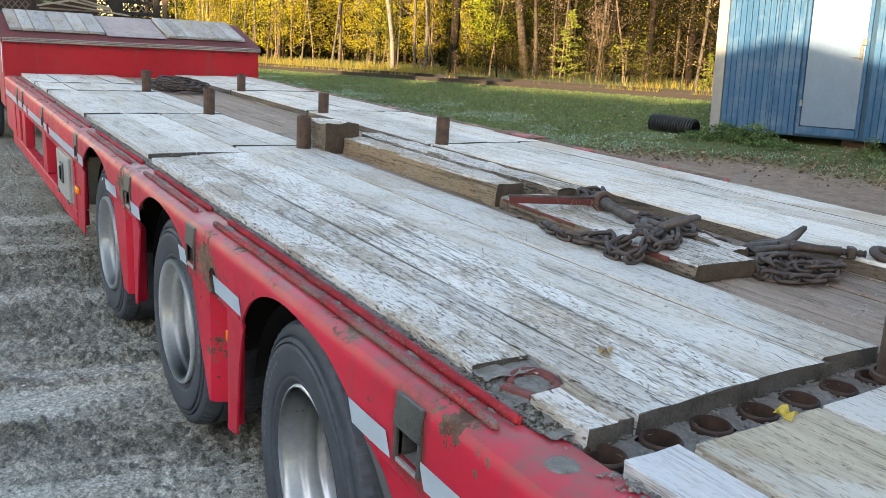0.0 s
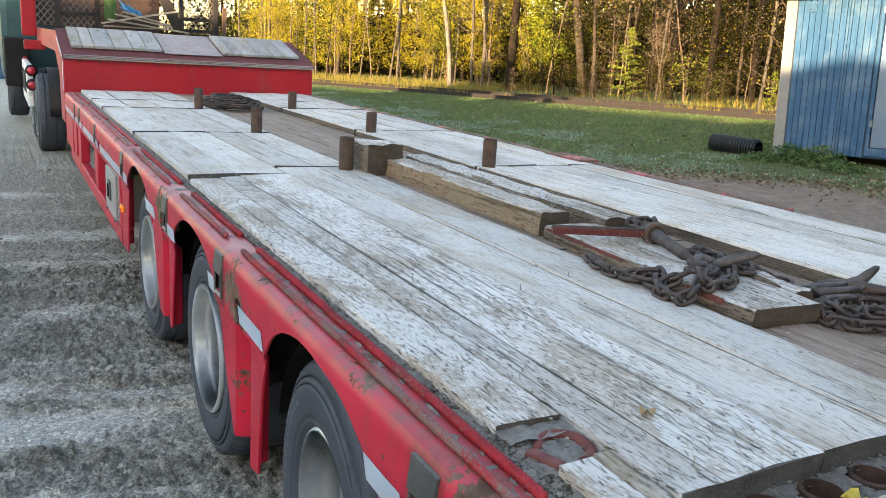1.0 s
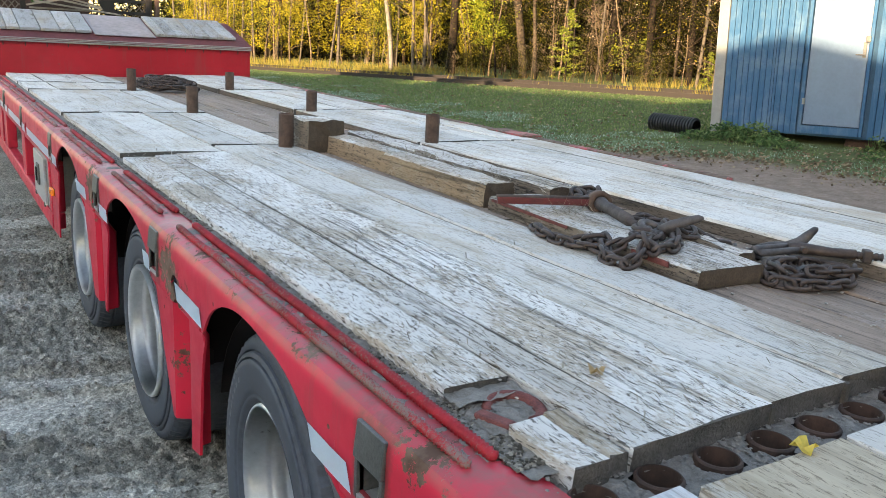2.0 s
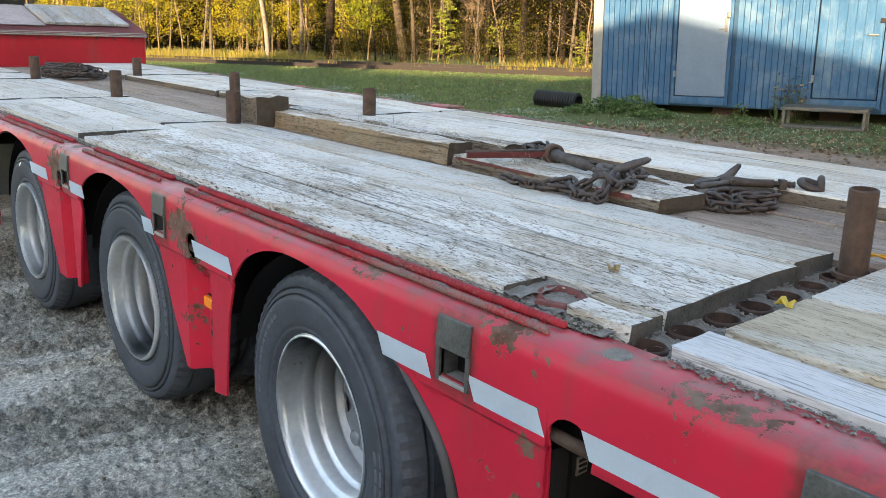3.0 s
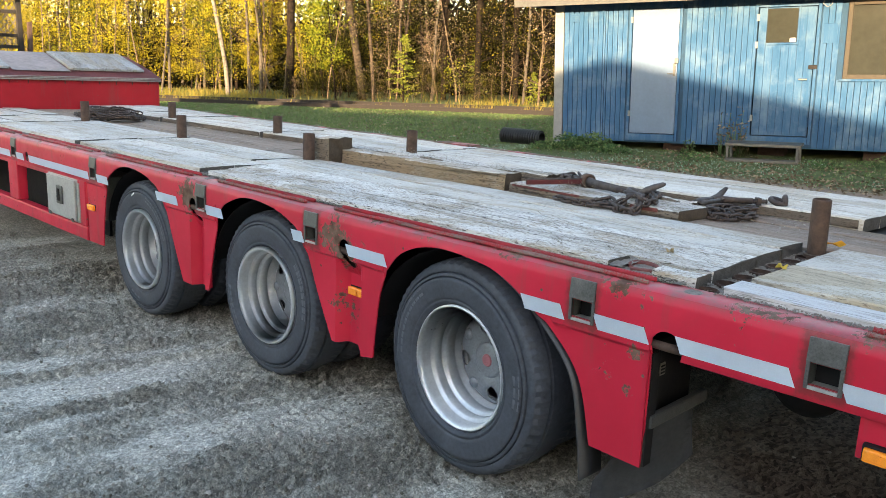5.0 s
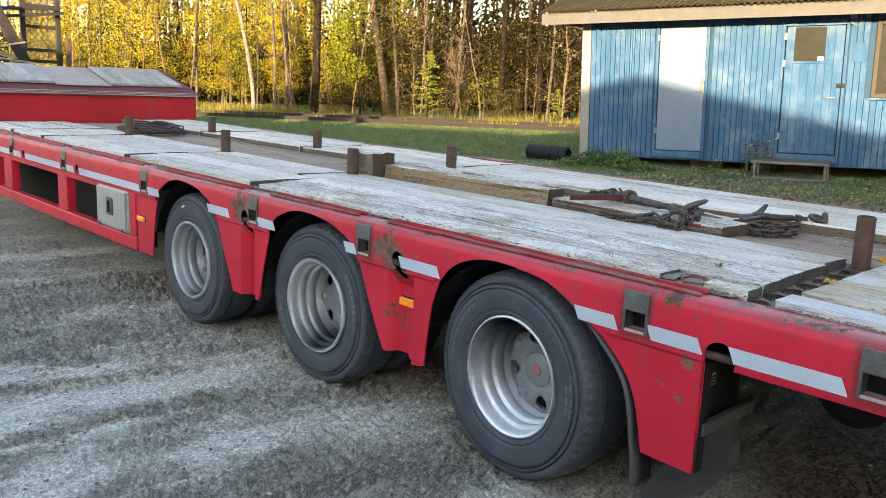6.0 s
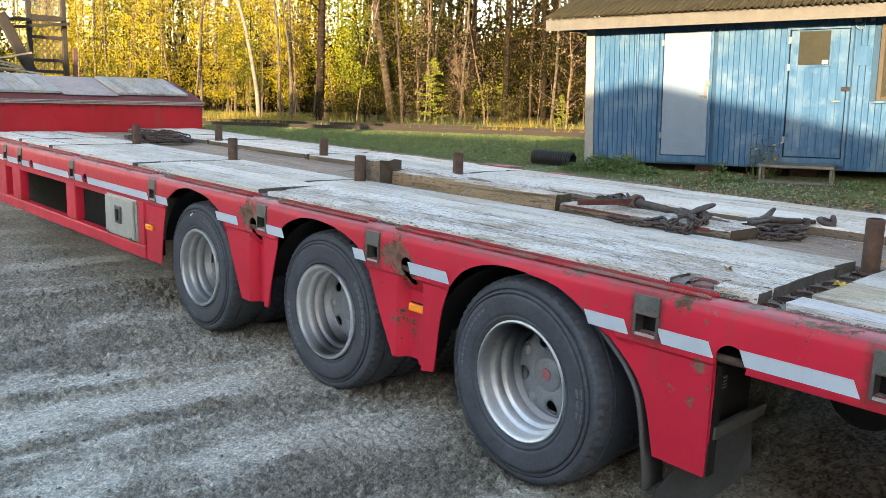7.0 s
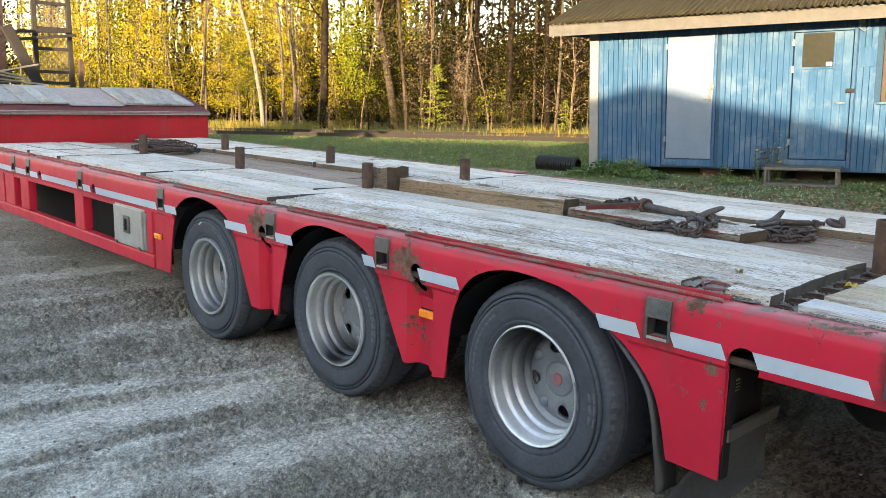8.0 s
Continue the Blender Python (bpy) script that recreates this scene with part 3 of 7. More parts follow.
def yard(x, y):
    """Height and looseness of the churned gravel beside the trailer; groove shade is counted into the looseness."""
    z = rise(x, y)
    fade = min(1.0, (x + 3.4) / 0.5, (2.4 - x) / 0.6, (y + 0.4) / 0.5, (16.0 - y) / 3.0)
    if fade <= 0:
        return z, 0.5
    wob = 0.05 * noise.noise((x * 2.2, y * 2.2, 4.0)) + 0.025 * noise.noise((x * 7, y * 7, 2.0))
    band = noise.noise((x * 0.5, (y + 0.2 * x) * 1.9, 0.3)) + 0.5 * noise.noise((x * 2.4, y * 4.5, 7.3))
    loose = 0.50 - 0.75 * band + 0.40 * max(0.0, min(1.0, (y - 4.3) / 1.2))
    lift = 0.010 * band
    for a, b, half in SWEPT:
        t, s = near_line(x, y, a, b)
        on = max(0.0, min(1.0, (half - abs(s + wob)) / 0.07 + 0.5)) * max(0.0, min(1.0, t * 6 + 0.5, (1 - t) * 6 + 0.5))
        on *= 0.75 + 0.9 * noise.noise((x * 3.1, y * 3.1, 8.0)) + 0.5 * noise.noise((x * 11, y * 13, 6.0))
        loose -= on * 0.44
        lift -= on * 0.006
    for a, b, high in RIDGES:
        t, s = near_line(x, y, a, b)
        s += wob
        if 0 < t < 1 and -0.03 < s < 0.16:
            up = min(1.0, (s + 0.03) / 0.035) * min(1.0, (0.16 - s) / 0.13)
            lift += high * up * (0.75 + 0.6 * noise.noise((x * 9, y * 9, 1.0)))
            loose += 0.5 * up
    for a, b, half in TREADS:
        t, s = near_line(x, y, a, b)
        if 0 < t < 1 and abs(s) < half:
            long = t * math.hypot(b[0] - a[0], b[1] - a[1])
            lift += 0.006 * (1.0 if math.sin(long * 95 + 3 * math.sin(s * 30)) > 0.1 else -0.5)
    comb = abs(noise.noise((x * 1.1, (y + 0.17 * x + 0.03 * math.sin(3 * x)) * 13.0, 6.4))) + 0.5 * abs(noise.noise((x * 2.5, (y + 0.17 * x) * 31.0, 2.2)))
    # groove bottoms count as looser, which paints their shade into the ground colour
    loose = max(0.0, min(1.0, loose + 0.55 * (0.42 - comb)))
    lift += 0.028 * (comb - 0.35) * (0.35 + 0.65 * loose)
    clod = abs(noise.noise((x * 12.0, y * 24.0, 1.7))) + 0.8 * abs(noise.noise((x * 33.0, y * 44.0, 5.2))) - 0.44
    clod *= 1.0 if y < 6.3 else 0.3
    lump = noise.noise((x * 5.0, y * 6.0, 9.1))
    groove = noise.noise((x * 4.0, (y + 0.24 * x) * 34.0, 3.0)) if y < 6.3 else noise.noise((x * 1.5, (y + 0.1 * x) * 7.0, 3.0))
    lift += loose * (0.072 * clod + 0.010 * lump + 0.006 + 0.007 * groove) + 0.006 * clod + 0.002 * groove
    return z + fade * lift, 0.5 + (loose - 0.5) * fade


def ground():
    xs = lines_between((-900, -60, 120), (-60, -8, 8), (-8, -3.2, 0.4), (-3.2, -1.8, 0.035), (-1.8, 0.4, 0.011), (0.4, 1.1, 0.03), (1.1, 2.5, 0.05), (2.5, 5, 0.4), (5, 9.5, 0.2), (9.5, 14, 0.5), (14, 60, 4), (60, 900, 120))
    ys = lines_between((-900, -60, 120), (-60, -6, 8), (-6, -0.5, 0.5), (-0.5, 1.5, 0.04), (1.5, 4.6, 0.0115), (4.6, 6.6, 0.02), (6.6, 11.0, 0.06), (11, 30, 0.5), (30, 60, 5), (60, 900, 120))
    spots = [yard(x, y) for y in ys for x in xs]
    verts = [(x, y, spots[j * len(xs) + i][0]) for j, y in enumerate(ys) for i, x in enumerate(xs)]
    w = len(xs)
    faces = [(j * w + i, j * w + i + 1, (j + 1) * w + i + 1, (j + 1) * w + i) for j in range(len(ys) - 1) for i in range(w - 1)]
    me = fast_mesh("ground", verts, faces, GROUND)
    me.attributes.new("turf", "FLOAT", "POINT").data.foreach_set("value", [max(0.0, min(1.0, 0.5 + (x - turf_edge(y)) / 1.2)) for y in ys for x in xs])
    me.attributes.new("loose", "FLOAT", "POINT").data.foreach_set("value", [s[1] for s in spots])
    me.polygons.foreach_set("use_smooth", [True] * len(me.polygons))
    return tagged(new("ground", me), "packed grey gravel yard with ruts, running into turf", "ground", kind="structure")


ground()


# ---- the low-loader trailer ----
WIDE = 2.54          # over the side beams
DECK = 0.932         # top of the near planks
AXLES = (2.112, 3.408, 4.718)
trailer = root("lowbed_trailer", (1.27, 4.0, 0.0), "red low-loader trailer with worn plank deck, parked on gravel", "trailer")


def smooth_line(points, steps=6):
    """A soft curve through points, in order."""
    out = []
    for i in range(len(points) - 1):
        p0, p1, p2, p3 = (Vector(points[max(0, min(len(points) - 1, i + k))]) for k in (-1, 0, 1, 2))
        for s in range(steps):
            t = s / steps
            out.append(tuple(0.5 * ((2 * p1) + (p2 - p0) * t + (2 * p0 - 5 * p1 + 4 * p2 - p3) * t * t + (3 * p1 - p0 - 3 * p2 + p3) * t ** 3)))
    return out + [tuple(points[-1])]


def side_outline():
    """The lower edge of the side plate along the trailer, with its three wheel arches."""
    arch_rear = smooth_line([(1.494, 0.352), (1.555, 0.565), (1.69, 0.707), (1.884, 0.828), (2.05, 0.862), (2.211, 0.867), (2.35, 0.832), (2.444, 0.762), (2.52, 0.62), (2.556, 0.342)])
    arch_mid = smooth_line([(2.823, 0.345), (2.917, 0.52), (3.035, 0.76), (3.13, 0.825), (3.27, 0.863), (3.45, 0.877), (3.60, 0.846), (3.72, 0.77), (3.80, 0.57), (3.857, 0.336)])
    arch_front = smooth_line([(4.125, 0.332), (4.235, 0.56), (4.335, 0.77), (4.45, 0.838), (4.58, 0.87), (4.741, 0.882), (4.90, 0.845), (5.03, 0.752), (5.095, 0.57), (5.135, 0.343)])
    return ([(-3.5, 0.715), (1.306, 0.715), (1.308, 0.347)] + arch_rear + [(2.66, 0.322), (2.70, 0.322), (2.712, 0.345)] + arch_mid
            + [(4.00, 0.330)] + arch_front + [(5.34, 0.340), (5.345, 0.715), (9.43, 0.715)])


def fold(y, z):
    """How far the plate is set in from the outer face: panels below the beam are recessed and folded."""
    if z > 0.722:
        return 0.0
    x = 0.012 * min(1.0, (0.722 - z) / 0.012)
    for lo, hi in ((2.655, 2.775), (3.915, 4.015)):
        if lo - 0.02 < y < hi + 0.02:
            x += 0.054 * max(0.0, min(1.0, (y - lo + 0.02) / 0.024, (hi + 0.02 - y) / 0.024)) * min(1.0, (0.722 - z) / 0.05)
    return x


def side_plate(name, parent, far=False):
    line = side_outline()
    ys = sorted({p[0] for p in line} | {2.62 + 0.012 * i for i in range(16)} | {3.88 + 0.012 * i for i in range(14)} | {0.2 * i for i in range(-17, 47)})
    bm = bmesh.new()
    cols = []
    for y in ys:
        k = max(i for i in range(len(line)) if line[i][0] <= y + 1e-9)
        k = min(k, len(line) - 2)
        (y0, z0), (y1, z1) = line[k], line[k + 1]
        low = z0 if y1 - y0 < 1e-6 else z0 + (z1 - z0) * (y - y0) / (y1 - y0)
        rows = [low + (0.712 - low) * j / 6 for j in range(6)] + [0.712, 0.724, 0.78, 0.84] if low < 0.70 else [low + (0.84 - low) * j / 9 for j in range(10)] if low < 0.83 else [low] * 10
        prof = [(fold(y, z), z) for z in rows] + [(0.0, max(low, 0.868)), (0.003, max(low, 0.885)), (0.012, 0.898), (0.028, 0.905), (0.075, 0.907), (0.135, 0.902)]
        wob = 0.0025 * noise.noise((0, y * 3.1, 0.5))
        cols.append([bm.verts.new(((WIDE - x - wob) if far else x + wob, y, z)) for x, z in prof])
    for a, b in zip(cols, cols[1:]):
        for j in range(len(a) - 1):
            q = [a[j], b[j], b[j + 1], a[j + 1]]
            if len({tuple(v.co) for v in q}) == 4:
                bm.faces.new(q if not far else q[::-1])
            elif len({tuple(v.co) for v in q}) == 3:
                seen, tri = set(), []
                for v in q:
                    if tuple(v.co) not in seen:
                        seen.add(tuple(v.co)), tri.append(v)
                bm.faces.new(tri if not far else tri[::-1])
    bmesh.ops.remove_doubles(bm, verts=bm.verts[:], dist=0.0002)
    bmesh.ops.recalc_face_normals(bm, faces=bm.faces[:])
    ob = part(name, bm, RED, parent, "worn red steel side with wheel arches")
    mod = ob.modifiers.new("thick", "SOLIDIFY")
    mod.thickness, mod.offset = 0.007, -1
    return ob


near_side = side_plate("side_beam", trailer)
far_side = side_plate("side_beam", trailer, True)

# stake pockets and lashing holes cut through the near side
POCKETS = (0.818, 1.551, 2.960, 3.893, 5.210, 6.615, 7.850, 8.260)
cut = bmesh.new()
for y in POCKETS:
    box(cut, (-0.03, y - 0.037, 0.762), (0.045, y + 0.037, 0.818))
carve(near_side, cut)
for holes in (((1.255, 0.742, 0.052), (2.735, 0.770, 0.036), (3.985, 0.770, 0.036), (6.36, 0.775, 0.036), (7.56, 0.775, 0.036)), ((2.722, 0.7105, 0.030), (3.972, 0.7105, 0.030))):
    cut = bmesh.new()
    for y, z, r in holes:
        rod(cut, (-0.04, y, z), (0.09, y, z), r)
    carve(near_side, cut, "FAST")
for p in near_side.data.polygons:
    p.use_smooth = True
near_side.data.set_sharp_from_angle(angle=0.55)


def stake_pocket(y):
    """A folded steel flap over an open square pocket, with a lip round it."""
    holder = part("stake_pocket", boxed((0.046, y - 0.05, 0.745), (0.052, y + 0.05, 0.895)), DARK_STEEL, trailer, "steel stake pocket with a folded flap")
    bm = boxed((-0.010, y - 0.047, 0.822), (0.006, y + 0.047, 0.886), 0.003)
    for v in bm.verts:
        if v.co.x < 0 and v.co.z > 0.86:
            v.co.x += 0.006
    part("flap", bm, GREY_STEEL, holder)
    for s in (-1, 1):
        part("pocket_lip", boxed((-0.006, y + s * 0.042 - 0.005, 0.750), (0.046, y + s * 0.042 + 0.005, 0.822), 0.0015), GREY_STEEL, holder)
    # paler metal than the lips: the light on the pocket's floor as colour
    part("pocket_sill", boxed((-0.006, y - 0.037, 0.750), (0.046, y + 0.037, 0.759), 0.0015), ALU, holder)


for y in POCKETS:
    stake_pocket(y)

STRIPS = ((-3.0, -0.1), (-0.05, 0.20), (0.33, 0.757), (0.884, 1.208), (1.308, 1.487), (1.612, 1.775), (2.462, 2.702), (3.005, 3.085), (3.675, 3.835), (4.13, 4.365), (4.985, 5.145), (5.268, 6.30), (6.40, 6.55), (6.68, 7.49), (7.60, 7.80), (7.91, 8.20), (8.32, 9.3))
for a, b in STRIPS:
    bm = bmesh.new()
    n = max(2, round((b - a) / 0.12))
    slant = 0.022
    rows = []
    for i in range(n + 1):
        y = a + (b - a) * i / n
        rows.append([bm.verts.new((-0.0035 + 0.0006 * math.sin(y * 40), y + (slant * k if i in (0, n) else 0) * (1 if i == 0 else 1), 0.742 + 0.048 * k)) for k in (0, 1)])
    for p, q in zip(rows, rows[1:]):
        bm.faces.new((p[0], p[1], q[1], q[0]))
    bmesh.ops.solidify(bm, geom=bm.faces[:], thickness=0.0012)
    part("reflective_strip", bm, TAPE, trailer, "pale blue-white reflective tape strip")


def lashing_rail(side):
    """Two ribs on top of the side beam, in lengths, with grit between rib and planks."""
    for a, b in ((-3.4, 0.75), (1.36, 2.86), (3.06, 3.80), (4.06, 5.12), (5.32, 6.55), (6.72, 7.75), (7.95, 9.2)):
        for x, r in ((0.048, 0.0080), (0.094, 0.0092)):
            n = max(6, int((b - a) / (0.0052 if side(0) < 1 and a < 5 else 0.0125)))
            bm = bmesh.new()
            pts, rad = [], []
            for i in range(n + 1):
                y = a + (b - a) * i / n
                pts.append((side(x) + 0.002 * noise.noise((x * 50, y * 4, 0)), y, 0.912 + 0.003 * noise.noise((y * 5, x * 90, 2)) - (0.005 if i in (0, n) else 0)))
                rad.append(r * (0.72 + 0.50 * (i % 2)) * (0.6 if i in (0, n) else 1))
            part("lashing_rib", tube(bm, pts, rad, 7), RED_RIB if x > 0.06 else GREY_RIB, trailer, "chipped red rib with rope texture", smooth=True)


lashing_rail(lambda x: x)
lashing_rail(lambda x: WIDE - x)


def worn_top(side):
    """Bare, dented steel plates where the paint has gone at the lashing points."""
    for y, w in ((1.225, 0.10), (2.80, 0.11), (3.93, 0.12), (6.62, 0.10), (7.85, 0.10)):
        bm = bmesh.new()
        lathe(bm, [(0.001, 0.0001), (0.0015, 0.016), (0.004, 0.021), (0.0, 0.027)], "z", 18, (side(0.072), y, 0.906))
        part("lashing_ring_cup", bm, GRIT, trailer, smooth=True)


worn_top(lambda x: x)


# rough bed of grit between the rail and the planks
SOCKETS = [(0.166 + 0.1235 * i, 1.232) for i in range(7)]


def grit_strip(x0, x1, y0, y1, z, name="grit_bed"):
    rng = np.random.default_rng(int(y0 * 100) + 107)
    nx, ny = max(3, int((x1 - x0) / 0.012)), max(3, int((y1 - y0) / 0.014))
    V, F = [], []
    for j in range(ny + 1):
        for i in range(nx + 1):
            x, y = x0 + (x1 - x0) * i / nx, y0 + (y1 - y0) * j / ny
            V.append((x, y, z + 0.006 * noise.fractal((x * 38, y * 38, 3.3), 0.8, 2.0, 3) + 0.004 * rng.random()))
    w = nx + 1
    F = [(j * w + i, j * w + i + 1, (j + 1) * w + i + 1, (j + 1) * w + i) for j in range(ny) for i in range(nx)]
    F = [f for f in F if all(math.hypot(V[f[0]][0] + 0.006 - x, V[f[0]][1] + 0.007 - y) > 0.036 for x, y in SOCKETS)]
    return part(name, fast_mesh(name, V, F, GRIT), GRIT, trailer, "dark grit and dirt lying in the deck")


grit_strip(0.104, 0.30, 1.29, 4.4, 0.906)
for a, b in ((1.36, 2.86), (3.06, 3.80), (4.06, 5.12), (5.32, 6.55)):
    grit_strip(0.057, 0.085, a, b, 0.9035, "rib_grit")
grit_strip(0.1355, 1.0, 1.09, 1.289, 0.8885)
grit_strip(0.104, 0.20, 4.4, 9.3, 0.906)
grit_strip(0.128, 0.262, 1.505, 1.562, 0.918)
grit_strip(0.128, 0.262, 1.412, 1.506, 0.909)


# deck planks
def plank(x0, x1, y0, y1, z, th, rng, material=PLANK, parent=None, step=0.22, name="plank", rag=0.006):
    """One weathered board with soft, uneven edges."""
    n = max(3, round((y1 - y0) / step))
    bm = bmesh.new()
    rings = []
    bow, tip = rng.uniform(-0.004, 0.004), rng.uniform(-0.003, 0.003)
    for i in range(n + 1):
        t = i / n
        y = y0 + (y1 - y0) * t
        a, b = x0 + rng.uniform(0, rag * 0.3), x1 - rng.uniform(0, rag * 0.3)
        zz = z + bow * math.sin(t * math.pi) + rng.uniform(-0.0012, 0.0012)
        e = 0.004 if i in (0, n) else 0
        mid = (a + b) / 2
        prof = [(a, zz - th), (a, zz - 0.003), (a + 0.003, zz + tip * -1), (mid, zz + rng.uniform(-0.001, 0.0015)), (b - 0.003, zz + tip), (b, zz - 0.003), (b, zz - th)]
        rings.append([bm.verts.new((x, y + rng.uniform(-e, e), zq)) for x, zq in prof])
    for p, q in zip(rings, rings[1:]):
        for k in range(7):
            bm.faces.new((p[k], p[(k + 1) % 7], q[(k + 1) % 7], q[k]))
    ends = [bm.faces.new(rings[0]), bm.faces.new(rings[-1][::-1])]
    bmesh.ops.recalc_face_normals(bm, faces=bm.faces[:])
    for f in ends:
        f.material_index = 1
    ob = part(name, bm, material, parent or trailer)
    ob.data.materials.append(END_GRAIN)
    return ob


rng = random.Random(5)
SECTIONS = ((-3.3, -1.0), (-0.98, 1.148), (1.285, 4.12), (4.165, 5.795), (5.845, 7.495), (7.55, 8.30), (8.335, 9.40))
LEFT = (0.142, 0.358, 0.592, 0.800, 0.998)
RIGHT = (1.60, 1.80, 2.00, 2.20, 2.40)
for s, (a, b) in enumerate(SECTIONS):
    for i in range(4):
        mat = PLANK if (s == 2 and i < 2) or (s == 1 and i in (0, 1)) else PLANK_CLEAN
        x0, x1 = LEFT[i], LEFT[i + 1] - (0.006 if i == 1 else rng.uniform(0.0015, 0.003))
        if s == 1 and i < 2:
            # behind the gap the outer board is narrow, smooth and lower, the next one wide and fibrous
            x0, x1, mat = (0.142, 0.262, SMOOTH_PLANK) if i == 0 else (0.265, 0.586, STRAW_PLANK)
        y1 = b + (0.20 if s == 2 and i >= 2 else 0.022 if s == 1 and i == 0 else -0.04 if i == 0 else 0)
        y0 = a + (0.20 if s == 3 and i >= 2 else 0) + (-0.018 + 0.006 * i if s == 2 else 0)
        if s == 2 and i == 0:
            plank(0.265, x1, a - 0.018, y1, DECK, 0.042, rng, mat, rag=0.008)
            plank(0.130, 0.262, 1.556, y1 - 0.03, DECK - 0.002, 0.042, rng, mat, rag=0.008)
            plank(0.153, 0.219, 1.262, 1.408, DECK - 0.003, 0.042, rng, mat, rag=0.006, step=0.08)
            plank(0.222, 0.262, 1.268, 1.416, DECK - 0.004, 0.042, rng, mat, rag=0.006, step=0.08)
        else:
            plank(x0, x1, y0, y1, DECK + rng.uniform(-0.0012, 0.0012) - (0.010 if mat is SMOOTH_PLANK else 0), 0.042, rng, mat, rag=0.012 if mat is PLANK else 0.006)
        x0, x1 = RIGHT[i], RIGHT[i + 1] - rng.uniform(0.002, 0.004)
        plank(x0, x1, a + (0.0 if s != 2 else -0.02), b + 0.02 * (s == 2), DECK + 0.024 + rng.uniform(-0.0012, 0.0012), 0.055, rng, PLANK_CLEAN)
for i in range(3):
    for a, b in ((-3.3, -0.6), (-0.59, 2.62), (2.63, 4.9), (4.91, 7.6), (7.61, 9.40)):
        plank(1.003 + 0.198 * i, 1.003 + 0.198 * (i + 1) - 0.004, a, b, DECK - 0.016 + rng.uniform(-0.002, 0.002), 0.03, rng, FLOOR_WOOD)

for s, (a, b) in enumerate(SECTIONS):
    for i in (1, 2, 3):
        y0 = 1.27 if s == 2 else a + 0.02
        if not (s == 1 and i == 1):
            part("seam_dirt", boxed((LEFT[i] - 0.009, y0, DECK - 0.04), (LEFT[i] + 0.0015, b - 0.02, DECK - (0.006 if i == 2 else 0.0022))), SEAM, trailer)
        part("seam_dirt", boxed((RIGHT[i] - 0.009, a + 0.02, DECK - 0.02), (RIGHT[i] + 0.0015, b - 0.02, DECK + 0.0212)), SEAM, trailer)

# dark strip on the edge of the higher planks along the lower floor
for s, (a, b) in enumerate(SECTIONS):
    plank(1.5955, 1.6030, a + 0.004, b - 0.004, DECK + 0.0175, 0.034, rng, EDGE_WOOD, name="edge_strip", rag=0.004)

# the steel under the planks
# added dark box and rail: hide the bright ground beyond the side openings
filler = part("pallet_locker", boxed((1.95, 5.7, 0.34), (2.44, 9.2, 0.70), 0.02), DARK_STEEL, trailer, "long dark box added under the deck to block light")
part("locker_rail", boxed((1.93, 5.6, 0.702), (2.46, 9.3, 0.736), 0.004), DARK_STEEL, filler)
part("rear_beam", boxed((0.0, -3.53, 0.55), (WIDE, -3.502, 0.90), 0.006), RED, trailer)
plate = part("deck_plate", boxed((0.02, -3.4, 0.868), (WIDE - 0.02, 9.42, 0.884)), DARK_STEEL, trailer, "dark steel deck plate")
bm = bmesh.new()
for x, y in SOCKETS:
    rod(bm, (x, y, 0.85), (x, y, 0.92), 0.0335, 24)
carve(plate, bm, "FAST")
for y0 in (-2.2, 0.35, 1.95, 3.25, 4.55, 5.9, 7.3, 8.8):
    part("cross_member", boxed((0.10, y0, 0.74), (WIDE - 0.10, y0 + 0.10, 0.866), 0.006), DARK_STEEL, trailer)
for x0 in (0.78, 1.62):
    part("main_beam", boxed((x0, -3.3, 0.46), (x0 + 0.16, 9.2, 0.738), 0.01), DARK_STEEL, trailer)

# pipe sockets across the deck in the open gap, one holding a pipe
for x, y in SOCKETS:
    part("stake_socket", pipe(bmesh.new(), (x, y, 0.78), 0.899, 0.0365, 0.0315, 28), RUST_DARK, trailer, "rusty round stake socket", smooth=False)

# lashing ring set in the corner of the deck
bm = bmesh.new()
pts = [(0.213 + 0.043 * math.cos(a), 1.474 + 0.046 * math.sin(a), 0.910 + 0.004 * math.sin(a * 1.5)) for a in (-1.5 + 4.3 * k / 18 for k in range(19))]
ring = part("lashing_ring", tube(bm, pts, [0.012 - 0.003 * (k / 18) for k in range(19)], 10), WORN_RED, trailer, "worn red steel lashing ring", smooth=True)
part("ring_bracket", boxed((-0.012, -0.034, -0.012), (0.012, 0.034, 0.006), 0.005, Matrix.Translation((0.160, 1.452, 0.913)) @ Matrix.Rotation(0.35, 4, "Z")), WORN_RED, ring)


# wheels
def tyre_bend(i, j):
    return -0.006 if i % 2 == 0 and j in (14, 15, 22, 23) else 0.0


